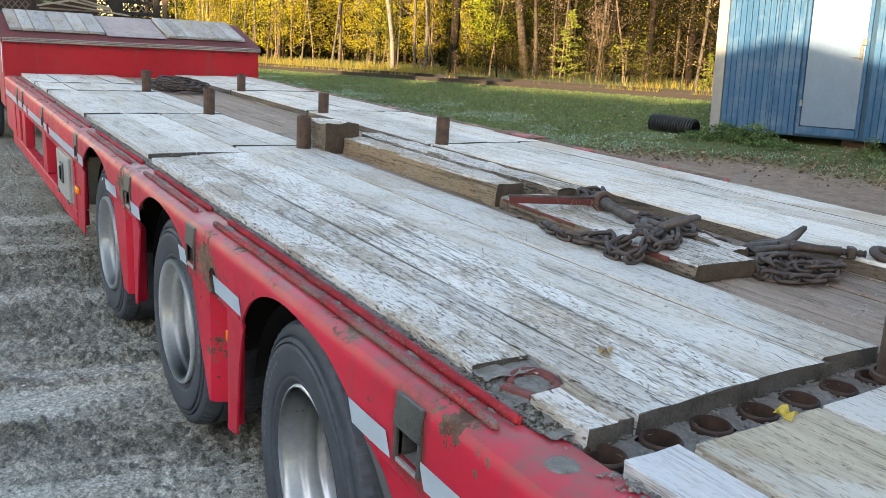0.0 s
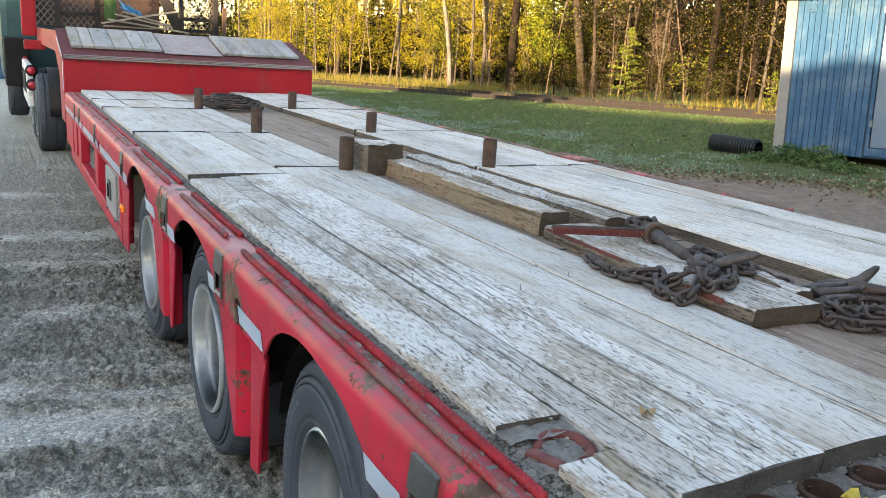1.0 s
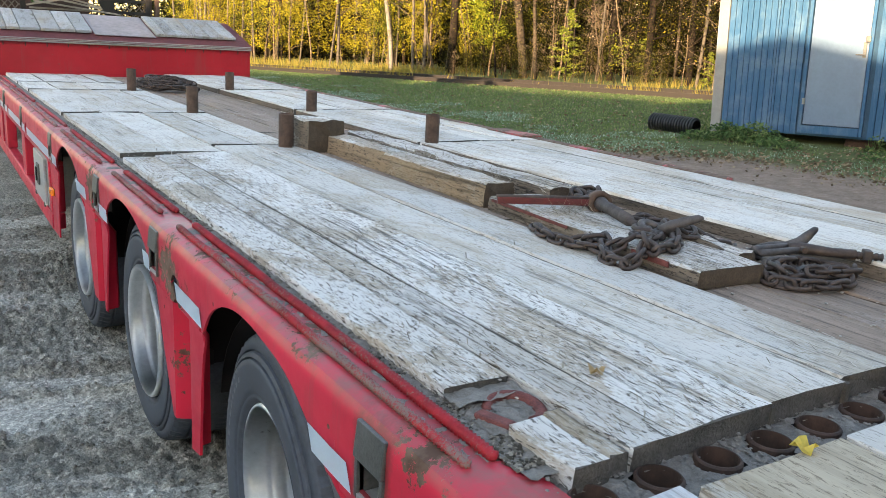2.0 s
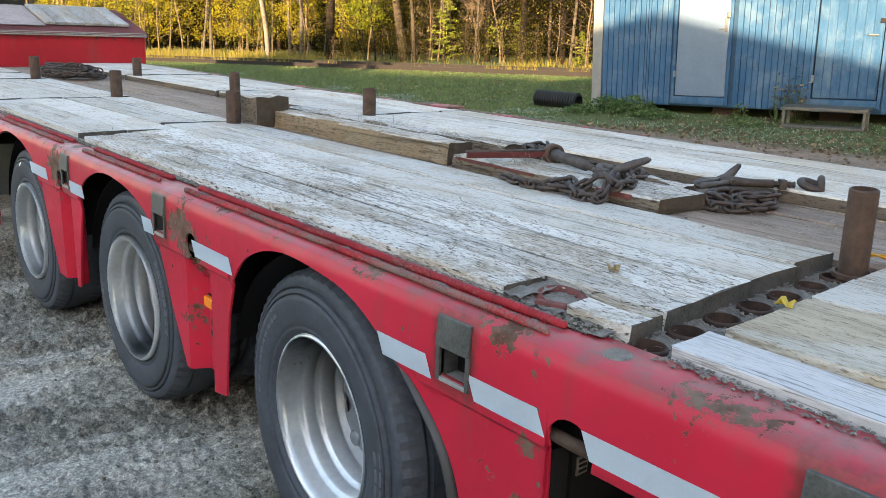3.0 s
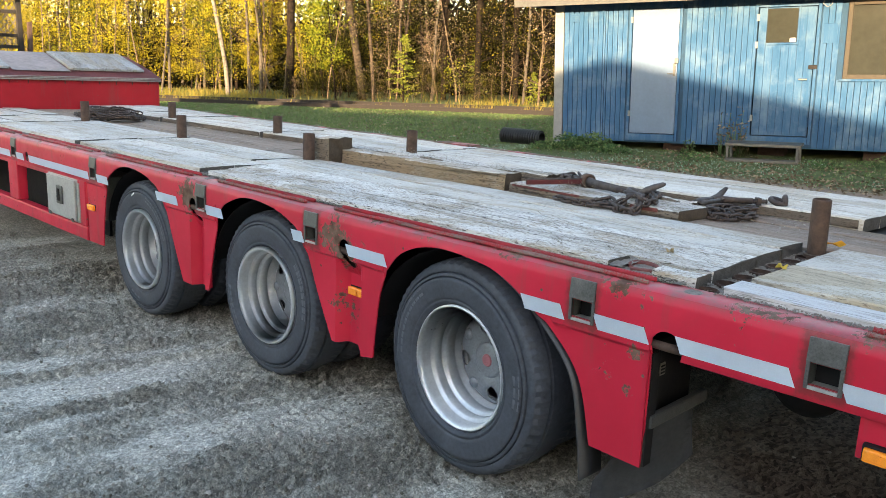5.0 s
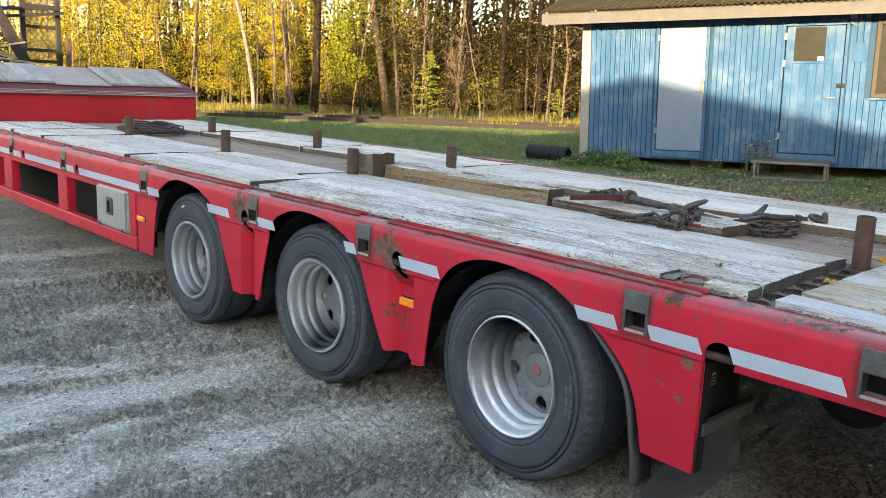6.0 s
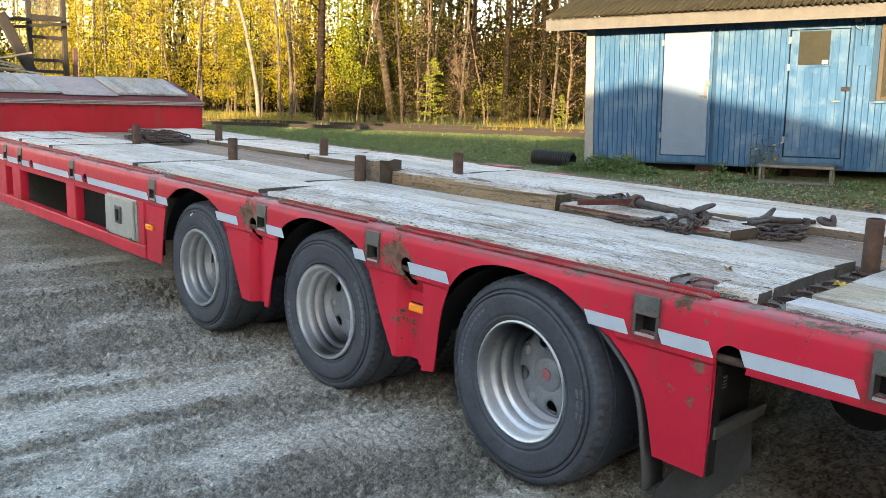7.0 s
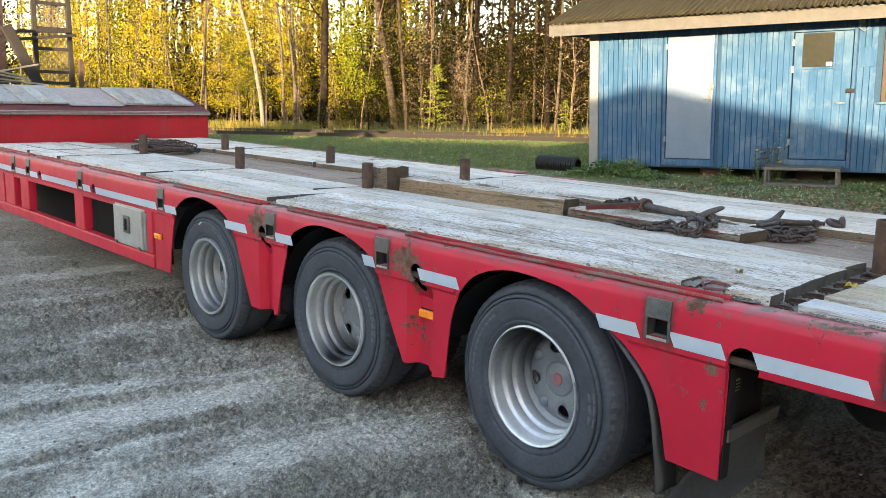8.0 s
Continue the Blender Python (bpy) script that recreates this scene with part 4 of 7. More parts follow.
def make_wheel(outer=True):
    """One wheel at the origin, its outer face towards -x."""
    bm = bmesh.new()
    prof = [(0.022, 0.236), (0.010, 0.246), (0.0060, 0.255), (0.0105, 0.258), (0.0060, 0.262), (0.0035, 0.272), (0.0010, 0.300), (0.0000, 0.325), (0.0012, 0.339), (0.0090, 0.3405), (0.0030, 0.3450), (0.0065, 0.3545), (0.0160, 0.3570), (0.0095, 0.3610), (0.020, 0.390), (0.036, 0.3985), (0.070, 0.4035), (0.073, 0.393), (0.082, 0.393), (0.085, 0.4045),
            (0.150, 0.4045), (0.153, 0.393), (0.199, 0.3985), (0.215, 0.390), (0.229, 0.362), (0.235, 0.325), (0.231, 0.275), (0.225, 0.246), (0.213, 0.236)]
    prof = [(x if x < 0.1 else x + (x - 0.1) * 0.26, r) for x, r in prof]
    lathe(bm, prof, "x", 120, closed=False, bend=tyre_bend)
    return bm


def rim_mesh():
    bm = bmesh.new()
    lathe(bm, [(x if x < 0.056 else 0.056 + (x - 0.056) * 0.81, r) for x, r in [(0.020, 0.2365), (0.003, 0.2395), (-0.004, 0.235), (-0.005, 0.230), (-0.003, 0.224), (0.004, 0.2185), (0.014, 0.216), (0.040, 0.214), (0.046, 0.212), (0.050, 0.203), (0.056, 0.200), (0.086, 0.199), (0.092, 0.204), (0.098, 0.203), (0.102, 0.190), (0.108, 0.187), (0.150, 0.186), (0.156, 0.191), (0.164, 0.191), (0.170, 0.185), (0.212, 0.184), (0.218, 0.178), (0.222, 0.168)]], "x", 60)
    bmesh.ops.solidify(bm, geom=bm.faces[:], thickness=-0.005)
    return bm


bm = make_wheel()
tyre_mesh = bpy.data.meshes.new("tyre")
bmesh.ops.recalc_face_normals(bm, faces=bm.faces[:])
bm.to_mesh(tyre_mesh), bm.free()
bm = rim_mesh()
bmesh.ops.recalc_face_normals(bm, faces=bm.faces[:])
rim_data = bpy.data.meshes.new("rim")
bm.to_mesh(rim_data), bm.free()
disc = part("wheel_disc", lathe(bmesh.new(), [(0.163, 0.040), (0.163, 0.090), (0.158, 0.120), (0.164, 0.150), (0.182, 0.1765), (0.190, 0.1765), (0.172, 0.150), (0.166, 0.120), (0.172, 0.090), (0.172, 0.040)], "x", 48, closed=True), RIM_DISC)
cut = bmesh.new()
for k in range(8):
    if k % 2 == 0:
        a = 2 * math.pi * k / 8 + 0.35
        p = (0.133 * math.cos(a), 0.133 * math.sin(a))
        rod(cut, (0.12, *p), (0.26, *p), 0.029, 20)
carve(disc, cut)
disc_data = disc.data
bpy.data.objects.remove(disc)
bm = bmesh.new()
lathe(bm, [(0.155, 0.0001), (0.155, 0.060), (0.158, 0.067), (0.163, 0.070), (0.172, 0.076)], "x", 32)
hub_data = bpy.data.meshes.new("hub")
bm.to_mesh(hub_data), bm.free()


def markings(a0, a1, n, radius, wide):
    """A raised bar round the sidewall, broken up like the lettering that stands there."""
    bm = bmesh.new()
    cols = []
    for k in range(n):
        for s, x in ((0.05, 0.0012), (0.09, -0.0004), (0.91, -0.0004), (0.95, 0.0012)):
            a = a0 + (a1 - a0) * (k + s) / n
            cols.append([bm.verts.new((x + abs(r - 0.325) * 0.05, r * math.cos(a), r * math.sin(a))) for r in (radius - wide / 2, radius + wide / 2)])
    for p, q in zip(cols, cols[1:]):
        bm.faces.new((p[0], p[1], q[1], q[0]))
    me = bpy.data.meshes.new("sidewall_marking")
    bm.to_mesh(me), bm.free()
    return me


cap_data = bpy.data.meshes.new("disc_boss")
bm = lathe(bmesh.new(), [(0.150, 0.0001), (0.151, 0.014), (0.156, 0.022), (0.165, 0.025)], "x", 18)
bm.to_mesh(cap_data), bm.free()
cap_data.materials.append(RIM_DISC)
cap_data.polygons.foreach_set("use_smooth", [True] * len(cap_data.polygons))
MARKS = ((markings(0.5, 1.35, 8, 0.318, 0.026), markings(3.5, 4.3, 8, 0.318, 0.026)), (markings(5.2, 6.2, 10, 0.318, 0.030), markings(1.9, 2.3, 3, 0.318, 0.030)))
for me, mat in ((tyre_mesh, TYRE), (rim_data, RIM), (disc_data, RIM_DISC), (hub_data, RIM_DISC), *((me, TYRE_MARK) for pair in MARKS for me in pair)):
    me.materials.clear()
    me.materials.append(mat)
    me.polygons.foreach_set("use_smooth", [r < 0.338 or 0.363 < r < 0.386 for r in (math.hypot(f.center.y, f.center.z) for f in me.polygons)])


def fit_wheel(y, z, x, flip, spin, marks=None, full=True, parent=None):
    m = Matrix.Translation((x, y, z)) @ Matrix.Rotation(math.pi if flip else 0, 4, "Z") @ Matrix.Rotation(spin, 4, "X")
    body = new("wheel", tyre_mesh)
    body.parent = parent or trailer
    body.matrix_parent_inverse = stage(body.parent).inverted()
    body.matrix_basis = m
    tagged(body, "black truck tyre on a dull silver steel rim")
    data = (("rim", rim_data), ("wheel_disc", disc_data), ("hub", hub_data)) if full else (("rim", rim_data),)
    for name, me in data + tuple(("sidewall_marking", k) for k in marks or ()):
        ob = new(name, me)
        ob.parent = body
    for k in range(4 if full else 0):
        a = 2 * math.pi * (2 * k + 1) / 8 + 0.35
        ob = new("disc_boss", cap_data)
        ob.parent = body
        ob.matrix_basis = Matrix.Translation((0, 0.133 * math.cos(a), 0.133 * math.sin(a)))
    return body


for k, y in enumerate(AXLES):
    z = 0.420 - 0.014 * k
    w = fit_wheel(y, z, 0.055, False, 1.0 + 0.95 * k, MARKS[0 if k == 1 else 1])
    if k == 0:
        # the steered rear axle: its wheel is turned a little and has a fatter, less worn tyre
        w.matrix_basis = Matrix.Translation((0.026, y, z)) @ Matrix.Rotation(-0.075, 4, "Z") @ Matrix.Rotation(1.0, 4, "X") @ Matrix.Diagonal((1.12, 1.012, 1.012, 1))
        rear_wheel = w
        for ob in w.children:
            if ob.name.split(".")[0] == "rim":
                ob.location.x += 0.020
    fit_wheel(y, z, 0.345, False, 0.9, None, False)
    fit_wheel(y, z, WIDE - 0.055, True, 0.5 * k)
    fit_wheel(y, z, WIDE - 0.345, True, 0.9, None, False)
    part("axle", tube(bmesh.new(), [(0.3, y, z), (WIDE - 0.3, y, z)], 0.07, 14), DARK_STEEL, trailer, smooth=True)
    part("air_spring", lathe(bmesh.new(), [(0.0, 0.0001), (0.0, 0.11), (0.06, 0.13), (0.16, 0.13), (0.22, 0.10), (0.22, 0.0001)], "z", 20, (0.86, y - 0.35, 0.36)), RUBBER, trailer, smooth=True)

# a chalk mark on the front tyre
part("chalk_mark", boxed((-0.0012, -0.020, -0.004), (0.0008, 0.020, 0.004), 0.0, Matrix.Translation((0.0555, AXLES[2] + 0.075, 0.392 + 0.318)) @ Matrix.Rotation(-0.5, 4, "X")), WHITE_PAINT, trailer, "short white chalk mark")
# red cap on the rear wheel's hub
badge = part("hub_badge", lathe(bmesh.new(), [(0.151, 0.0001), (0.151, 0.022), (0.1545, 0.025)], "x", 20), BADGE, None, "small red badge")
badge.parent = rear_wheel

# black mudguard lip, spray flap and bar behind the rear wheel
bm = bmesh.new()
edge = smooth_line([(1.93, 0.862), (1.80, 0.795), (1.68, 0.703), (1.56, 0.565), (1.512, 0.36), (1.495, 0.225)])
for (y0, z0), (y1, z1) in zip(edge, edge[1:]):
    vs = [bm.verts.new(p) for p in ((0.006, y0 + 0.018, z0 - 0.004), (0.006, y1 + 0.018, z1 - 0.004), (0.13, y1 + 0.018, z1 - 0.004), (0.13, y0 + 0.018, z0 - 0.004))]
    bm.faces.new(vs)
bmesh.ops.remove_doubles(bm, verts=bm.verts[:], dist=0.0005)
bmesh.ops.solidify(bm, geom=bm.faces[:], thickness=0.006)
part("mudguard", bm, GUARD, trailer, "black plastic mudguard", smooth=True)
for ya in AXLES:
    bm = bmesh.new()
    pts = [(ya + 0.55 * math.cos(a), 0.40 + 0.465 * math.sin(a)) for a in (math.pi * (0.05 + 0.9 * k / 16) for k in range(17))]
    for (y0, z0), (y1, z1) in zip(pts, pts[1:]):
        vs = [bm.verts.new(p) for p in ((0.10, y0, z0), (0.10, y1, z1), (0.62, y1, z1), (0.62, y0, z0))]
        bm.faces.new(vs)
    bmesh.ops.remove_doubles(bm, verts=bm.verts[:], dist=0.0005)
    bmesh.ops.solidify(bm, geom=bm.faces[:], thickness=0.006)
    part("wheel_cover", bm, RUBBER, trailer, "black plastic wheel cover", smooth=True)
bm = bmesh.new()
rows = []
for i in range(9):
    s = i / 8
    rows.append([bm.verts.new((0.035 + (0.31 + 0.05 * s * s) * j / 6, 1.318 + 0.17 * (1 - j / 6) * min(1.0, s * 1.3) + 0.008 * math.sin(j * 1.3) * s, 0.50 - s * (0.37 - 0.13 * (j / 6) ** 2))) for j in range(7)])
for p, q in zip(rows, rows[1:]):
    for j in range(6):
        bm.faces.new((p[j], p[j + 1], q[j + 1], q[j]))
bmesh.ops.solidify(bm, geom=bm.faces[:], thickness=0.008)
part("mud_flap", bm, FLAP, trailer, "black rubber mud flap", smooth=True)
part("flap_bar", boxed((0.03, 1.292, 0.470), (0.375, 1.314, 0.512), 0.006), GREY_STEEL, trailer)
part("panel_edge", boxed((0.018, 1.300, 0.350), (0.060, 1.306, 0.712), 0.001), DARK_STEEL, trailer)
tank = part("air_tank", lathe(bmesh.new(), [(0.0, 0.0001), (0.02, 0.08), (0.06, 0.12), (0.75, 0.12), (0.79, 0.08), (0.81, 0.0001)], "x", 24, (0.42, 1.02, 0.60)), DARK_STEEL, trailer, smooth=True)
valve = part("valve_box", boxed((0.13, 1.345, 0.44), (0.36, 1.52, 0.72), 0.012), RUBBER, trailer, "black plastic valve box")
part("sticker", boxed((0.140, 1.3415, 0.600), (0.172, 1.3445, 0.640)), OLD_WOOD, valve, "small white sticker")
bm = bmesh.new()
for k in range(3):
    box(bm, (0.145, 1.3395, 0.606 + 0.011 * k), (0.167, 1.3414, 0.611 + 0.011 * k))
part("sticker_print", bm, DARK_STEEL, valve)
# round bars across the lashing holes
for y, z in ((1.255, 0.742), (2.735, 0.752), (3.985, 0.752), (6.36, 0.757), (7.56, 0.757)):
    part("lashing_bar", tube(bmesh.new(), [(0.022, y - 0.058, z), (0.019, y, z), (0.022, y + 0.058, z)], 0.013, 10), RUST, trailer, smooth=True)


def side_lamp(y, z, x=0.002):
    lamp = part("side_lamp", boxed((x - 0.002, y - 0.055, z - 0.022), (x + 0.02, y + 0.055, z + 0.022), 0.004), RUBBER, trailer, "amber side marker lamp")
    bm = boxed((x - 0.020, y - 0.048, z - 0.0175), (x - 0.0025, y + 0.048, z + 0.0175), 0.006)
    part("lens", bm, AMBER, lamp, "amber plastic lens")
    part("lens_bar", boxed((x - 0.0225, y - 0.012, z - 0.010), (x - 0.0205, y + 0.012, z + 0.010), 0.0005), AMBER, lamp)


side_lamp(2.715, 0.578, 0.066)
side_lamp(5.275, 0.566, 0.012)
side_lamp(0.655, 0.630, 0.004)
part("lamp_bracket", boxed((0.026, 0.585, 0.600), (0.040, 0.73, 0.712), 0.004), RED, trailer)

# side frame ahead of the wheels: lower rail, uprights, toolbox
part("lower_rail", boxed((0.006, 5.36, 0.335), (0.075, 8.95, 0.425), 0.01), RED, trailer)
for a, b in ((5.38, 5.47), (6.61, 6.80), (7.92, 8.14), (8.33, 8.60)):
    part("upright", boxed((0.010, a, 0.427), (0.080, b, 0.718), 0.008), RED, trailer)
part("neck_plate", boxed((0.004, 8.62, 0.427), (0.06, 9.43, 0.714), 0.008), RED, trailer)
part("upper_rail", boxed((0.014, 5.36, 0.690), (0.075, 8.95, 0.713), 0.004), RED, trailer)
# added near-black plate: stands in for the shade inside the openings
part("chassis_web", boxed((0.43, 6.02, 0.20), (0.45, 9.40, 0.737), 0.004), DARK_STEEL, trailer, "dark plate added behind the side frame openings")
toolbox = part("toolbox", boxed((0.010, 5.50, 0.427), (0.42, 5.995, 0.716), 0.01), ALU, trailer, "dull aluminium toolbox with a latch")
door = part("toolbox_door", boxed((-0.006, 5.515, 0.440), (0.009, 5.985, 0.703), 0.005), ALU, toolbox)
part("latch", boxed((-0.016, 5.70, 0.525), (-0.0065, 5.80, 0.645), 0.008), GREY_STEEL, door)
part("latch_handle", boxed((-0.024, 5.735, 0.545), (-0.0165, 5.765, 0.625), 0.003), DARK_STEEL, door)
for y in (5.54, 5.93):
    part("hinge", boxed((-0.010, y, 0.428), (-0.002, y + 0.035, 0.452), 0.002), GREY_STEEL, door)

# posts standing in the deck
POSTS = ((0.913, 4.235, 1.092), (0.899, 5.79, 1.098), (0.890, 7.51, 1.104), (1.662, 7.42, 1.102), (1.658, 5.675, 1.092), (1.656, 4.115, 1.102), (0.920, 1.203, 1.112))
for x, y, z in POSTS:
    p = root("stake_post", (x, y, 0.90), "rusty steel pipe post standing in the deck", "post", "posts along the deck")
    part("pipe", pipe(bmesh.new(), (x, y, 0.89), z, 0.032 if y < 2 else 0.036, 0.027 if y < 2 else 0.030), RUST, p, smooth=False)
    part("collar", lathe(bmesh.new(), [(0.0, 0.037), (0.0, 0.044), (0.010, 0.044), (0.012, 0.037)], "z", 18, (x, y, 0.905), closed=True), RUST, p)
    if y < 2:
        p.rotation_euler = (0.0, -0.06, 0.0)      # loose in its socket, leaning towards the near side

# dark cross gaps on the deck are steel channels
for y in (4.14, 5.818, 7.52):
    part("gap_channel", boxed((0.15, y - 0.016, 0.890), (0.99, y + 0.016, 0.912)), DARK_STEEL, trailer)

# ---- gooseneck ----
neck_back = part("neck_plate", boxed((0.004, 9.432, 0.60), (WIDE - 0.004, 9.46, 1.222), 0.006), RED_NECK_SHADE, trailer, "red steel gooseneck step")
bm = bmesh.new()
prof = [(9.405, 1.225), (9.395, 1.242), (9.405, 1.262), (9.50, 1.292), (9.62, 1.332), (10.28, 1.497), (10.40, 1.505), (15.0, 1.505)]
cols = [[bm.verts.new((x, y, z)) for y, z in prof] for x in (-0.012, 0.03, WIDE / 2, WIDE - 0.03, WIDE + 0.012)]
for a, b in zip(cols, cols[1:]):
    for j in range(len(prof) - 1):
        bm.faces.new((a[j], b[j], b[j + 1], a[j + 1]))
bmesh.ops.solidify(bm, geom=bm.faces[:], thickness=0.02)
bmesh.ops.recalc_face_normals(bm, faces=bm.faces[:])
part("neck_ramp", bm, RAMP_PINK, trailer, "sloping worn red ramp over the gooseneck")
for x in (0.0, WIDE - 0.055):
    bm = bmesh.new()
    outline = [(9.462, 0.60), (9.462, 1.24), (10.30, 1.478), (15.0, 1.485), (15.0, 1.26), (10.6, 1.26), (10.05, 1.05), (9.95, 0.60)]
    f0 = [bm.verts.new((x, y, z)) for y, z in outline]
    f1 = [bm.verts.new((x + 0.055, y, z)) for y, z in outline]
    bm.faces.new(f0), bm.faces.new(f1[::-1])
    for k in range(len(outline)):
        bm.faces.new((f0[k], f1[k], f1[(k + 1) % len(outline)], f0[(k + 1) % len(outline)]))
    bmesh.ops.recalc_face_normals(bm, faces=bm.faces[:])
    part("neck_side", bm, RED_NECK_SHADE, trailer)
part("edge_rail", boxed((2.43, 2.885, 0.89), (2.495, 9.38, 0.955), 0.014), RING_RED, trailer, "worn red rail along the far deck edge")
part("edge_plate", boxed((2.36, 4.26, 0.955), (2.50, 4.62, 0.966), 0.004), RED_DIRTY, trailer, "worn red plate on the deck edge")
for z0, z1, y0 in ((1.226, 1.238, 9.386), (1.243, 1.252, 9.381), (1.257, 1.266, 9.390)):
    part("neck_lip", boxed((0.002, y0, z0), (WIDE - 0.002, 9.41, z1), 0.003), DUSTY, trailer, "dusty folded lip over the step")
part("neck_tape", boxed((-0.0055, 9.464, 0.93), (-0.0010, 9.500, 1.20)), TAPE, trailer, "pale reflective tape on the gooseneck edge")
part("neck_tape", boxed((-0.0055, -0.10, -0.075), (-0.0010, 0.66, -0.042), 0.0, Matrix.Translation((0, 9.62, 1.317)) @ Matrix.Rotation(math.atan2(0.165, 0.66), 4, "X")), TAPE, trailer, "pale reflective tape on the gooseneck edge")
for k in range(13):
    x = 0.14 + 0.188 * k
    part("weld_tab", boxed((x, 9.424, 1.185), (x + 0.008, 9.4335, 1.222)), RUST, trailer)
slope = Matrix.Translation((0, 9.62, 1.337)) @ Matrix.Rotation(math.atan2(0.165, 0.66), 4, "X")
part("ramp_plate", boxed((0.975, -0.10, 0.002), (1.565, 0.69, 0.008), 0.002, slope), DUSTY, trailer, "dusty grey steel ramp plate")
for x0, x1 in ((0.09, 0.96), (1.58, 2.43)):
    edges = [x0 + (x1 - x0) * v for v in (0, 0.12, 0.25, 0.46, 0.66, 0.82, 1.0)]
    for a, b in zip(edges, edges[1:]):
        part("ramp_board", boxed((a, -0.05, 0.003), (b - 0.007, 0.66, 0.032), 0.004, slope), RAMP_BOARD, trailer)


# ---- loads on the deck ----
def timber(name, a, b, wide, high, base, label, material, seed, rag=0.006, turn=0.0, category="timber"):
    """A squared timber from a to b (plan points of its middle line) with uneven, split faces."""
    r = random.Random(seed)
    a, b = Vector((*a, 0)), Vector((*b, 0))
    long = (b - a).length
    m = Matrix.Translation((a.x, a.y, base)) @ Matrix.Rotation(-math.atan2(b.x - a.x, b.y - a.y), 4, "Z")
    bm = bmesh.new()
    n = max(4, int(long / 0.09))
    rings = []
    for i in range(n + 1):
        y = long * i / n
        ring = []
        for x, z in ((-wide / 2, 0.0), (-wide / 2, high * 0.5), (-wide / 2 + 0.004, high - 0.006), (-wide / 2 + 0.010, high), (-0.1 * wide, high), (0.2 * wide, high), (wide / 2 - 0.010, high), (wide / 2, high - 0.008), (wide / 2, 0.0)):
            k = 0.2 if z < 0.001 else 1.0
            ring.append(bm.verts.new((x + r.uniform(-rag, rag) * 0.5, y + (r.uniform(-rag, rag) * 0.7 if i in (0, n) else 0), max(0.0, z + k * r.uniform(-rag, rag * 0.4)) if z else 0.0)))
        rings.append(ring)
    for p, q in zip(rings, rings[1:]):
        for k in range(9):
            bm.faces.new((p[k], p[(k + 1) % 9], q[(k + 1) % 9], q[k]))
    ends = [bm.faces.new(rings[0]), bm.faces.new(rings[-1][::-1])]
    bmesh.ops.recalc_face_normals(bm, faces=bm.faces[:])
    for f in bm.faces:
        f.material_index = 2 if f in ends else 1 if f.normal.z > 0.5 else 0
    ob = part(name, bm, material)
    ob.data.materials.append(PLANK), ob.data.materials.append(BEAM_END)
    ob.matrix_basis = m
    return tagged(ob, label, category)


FLOOR = DECK - 0.0145
timber("timber_beam", (1.135, 2.80), (1.140, 4.12), 0.125, 0.085, FLOOR, "long sawn timber beam with a split top", BEAM, 3, 0.005)
timber("timber_beam", (1.345, 2.70), (1.325, 4.30), 0.125, 0.080, FLOOR, "frosted rotting timber beam lying on the deck", BEAM_OLD, 8, 0.007)
timber("timber_block", (1.075, 4.13), (1.065, 4.34), 0.19, 0.155, FLOOR, "dark cracked timber block beside a post", BLOCK_WOOD, 4, 0.010)
board = timber("timber_board", (1.135, 1.80), (1.185, 2.76), 0.235, 0.050, FLOOR, "flat timber board with red paint on its edge", BEAM_OLD, 6, 0.004)
part("red_paint_mark", boxed((-0.1205, 0.10, 0.030), (-0.1165, 0.24, 0.046), 0.001), WORN_RED)
bpy.data.objects["red_paint_mark"].parent = board
mark = part("red_paint_stripe", boxed((-0.1200, 0.52, 0.034), (-0.1170, 0.94, 0.044), 0.001), WORN_RED)
mark.parent = board
timber("timber_offcut", (1.29, 1.88), (1.31, 2.10), 0.07, 0.055, FLOOR, "short grey offcut beside the board", BEAM_OLD, 9, 0.006)
bm = bmesh.new()
r = random.Random(12)
for k in range(7):
    y = 3.3 + 0.19 * k + r.uniform(-0.05, 0.05)
    box(bm, (1.215 + r.uniform(0, 0.03), y, FLOOR), (1.25 + r.uniform(0, 0.04), y + r.uniform(0.12, 0.24), FLOOR + r.uniform(0.03, 0.075)), 0.006)
tagged(part("timber_scraps", bm, BEAM_OLD), "broken rotten timber scraps between two beams", "timber", kind="stuff")


def link_mesh(size=1.0):
    """One oval chain link lying along x."""
    bm = bmesh.new()
    half, wide, thick = 0.022 * size, 0.0150 * size, 0.0066 * size
    pts = []
    for k in range(12):
        a = 2 * math.pi * k / 12
        pts.append((math.copysign(half, math.cos(a)) * (abs(math.cos(a)) > 0.01) * 0.55 + wide * 1.25 * math.cos(a), wide * math.sin(a), 0))
    rings = []
    for k, p in enumerate(pts):
        d = (Vector(pts[(k + 1) % 12]) - Vector(pts[k - 1])).normalized()
        out = Vector((d.y, -d.x, 0))
        rings.append([bm.verts.new(Vector(p) + (out * math.cos(a) + Vector((0, 0, 1)) * math.sin(a)) * thick) for a in (2 * math.pi * q / 6 for q in range(6))])
    for k in range(12):
        a, b = rings[k], rings[(k + 1) % 12]
        for q in range(6):
            bm.faces.new((a[q], a[(q + 1) % 6], b[(q + 1) % 6], b[q]))
    me = bpy.data.meshes.new("chain_link")
    bmesh.ops.recalc_face_normals(bm, faces=bm.faces[:])
    bm.to_mesh(me), bm.free()
    me.materials.append(CHAIN)
    me.polygons.foreach_set("use_smooth", [True] * len(me.polygons))
    return me


LINK = link_mesh(1.0)


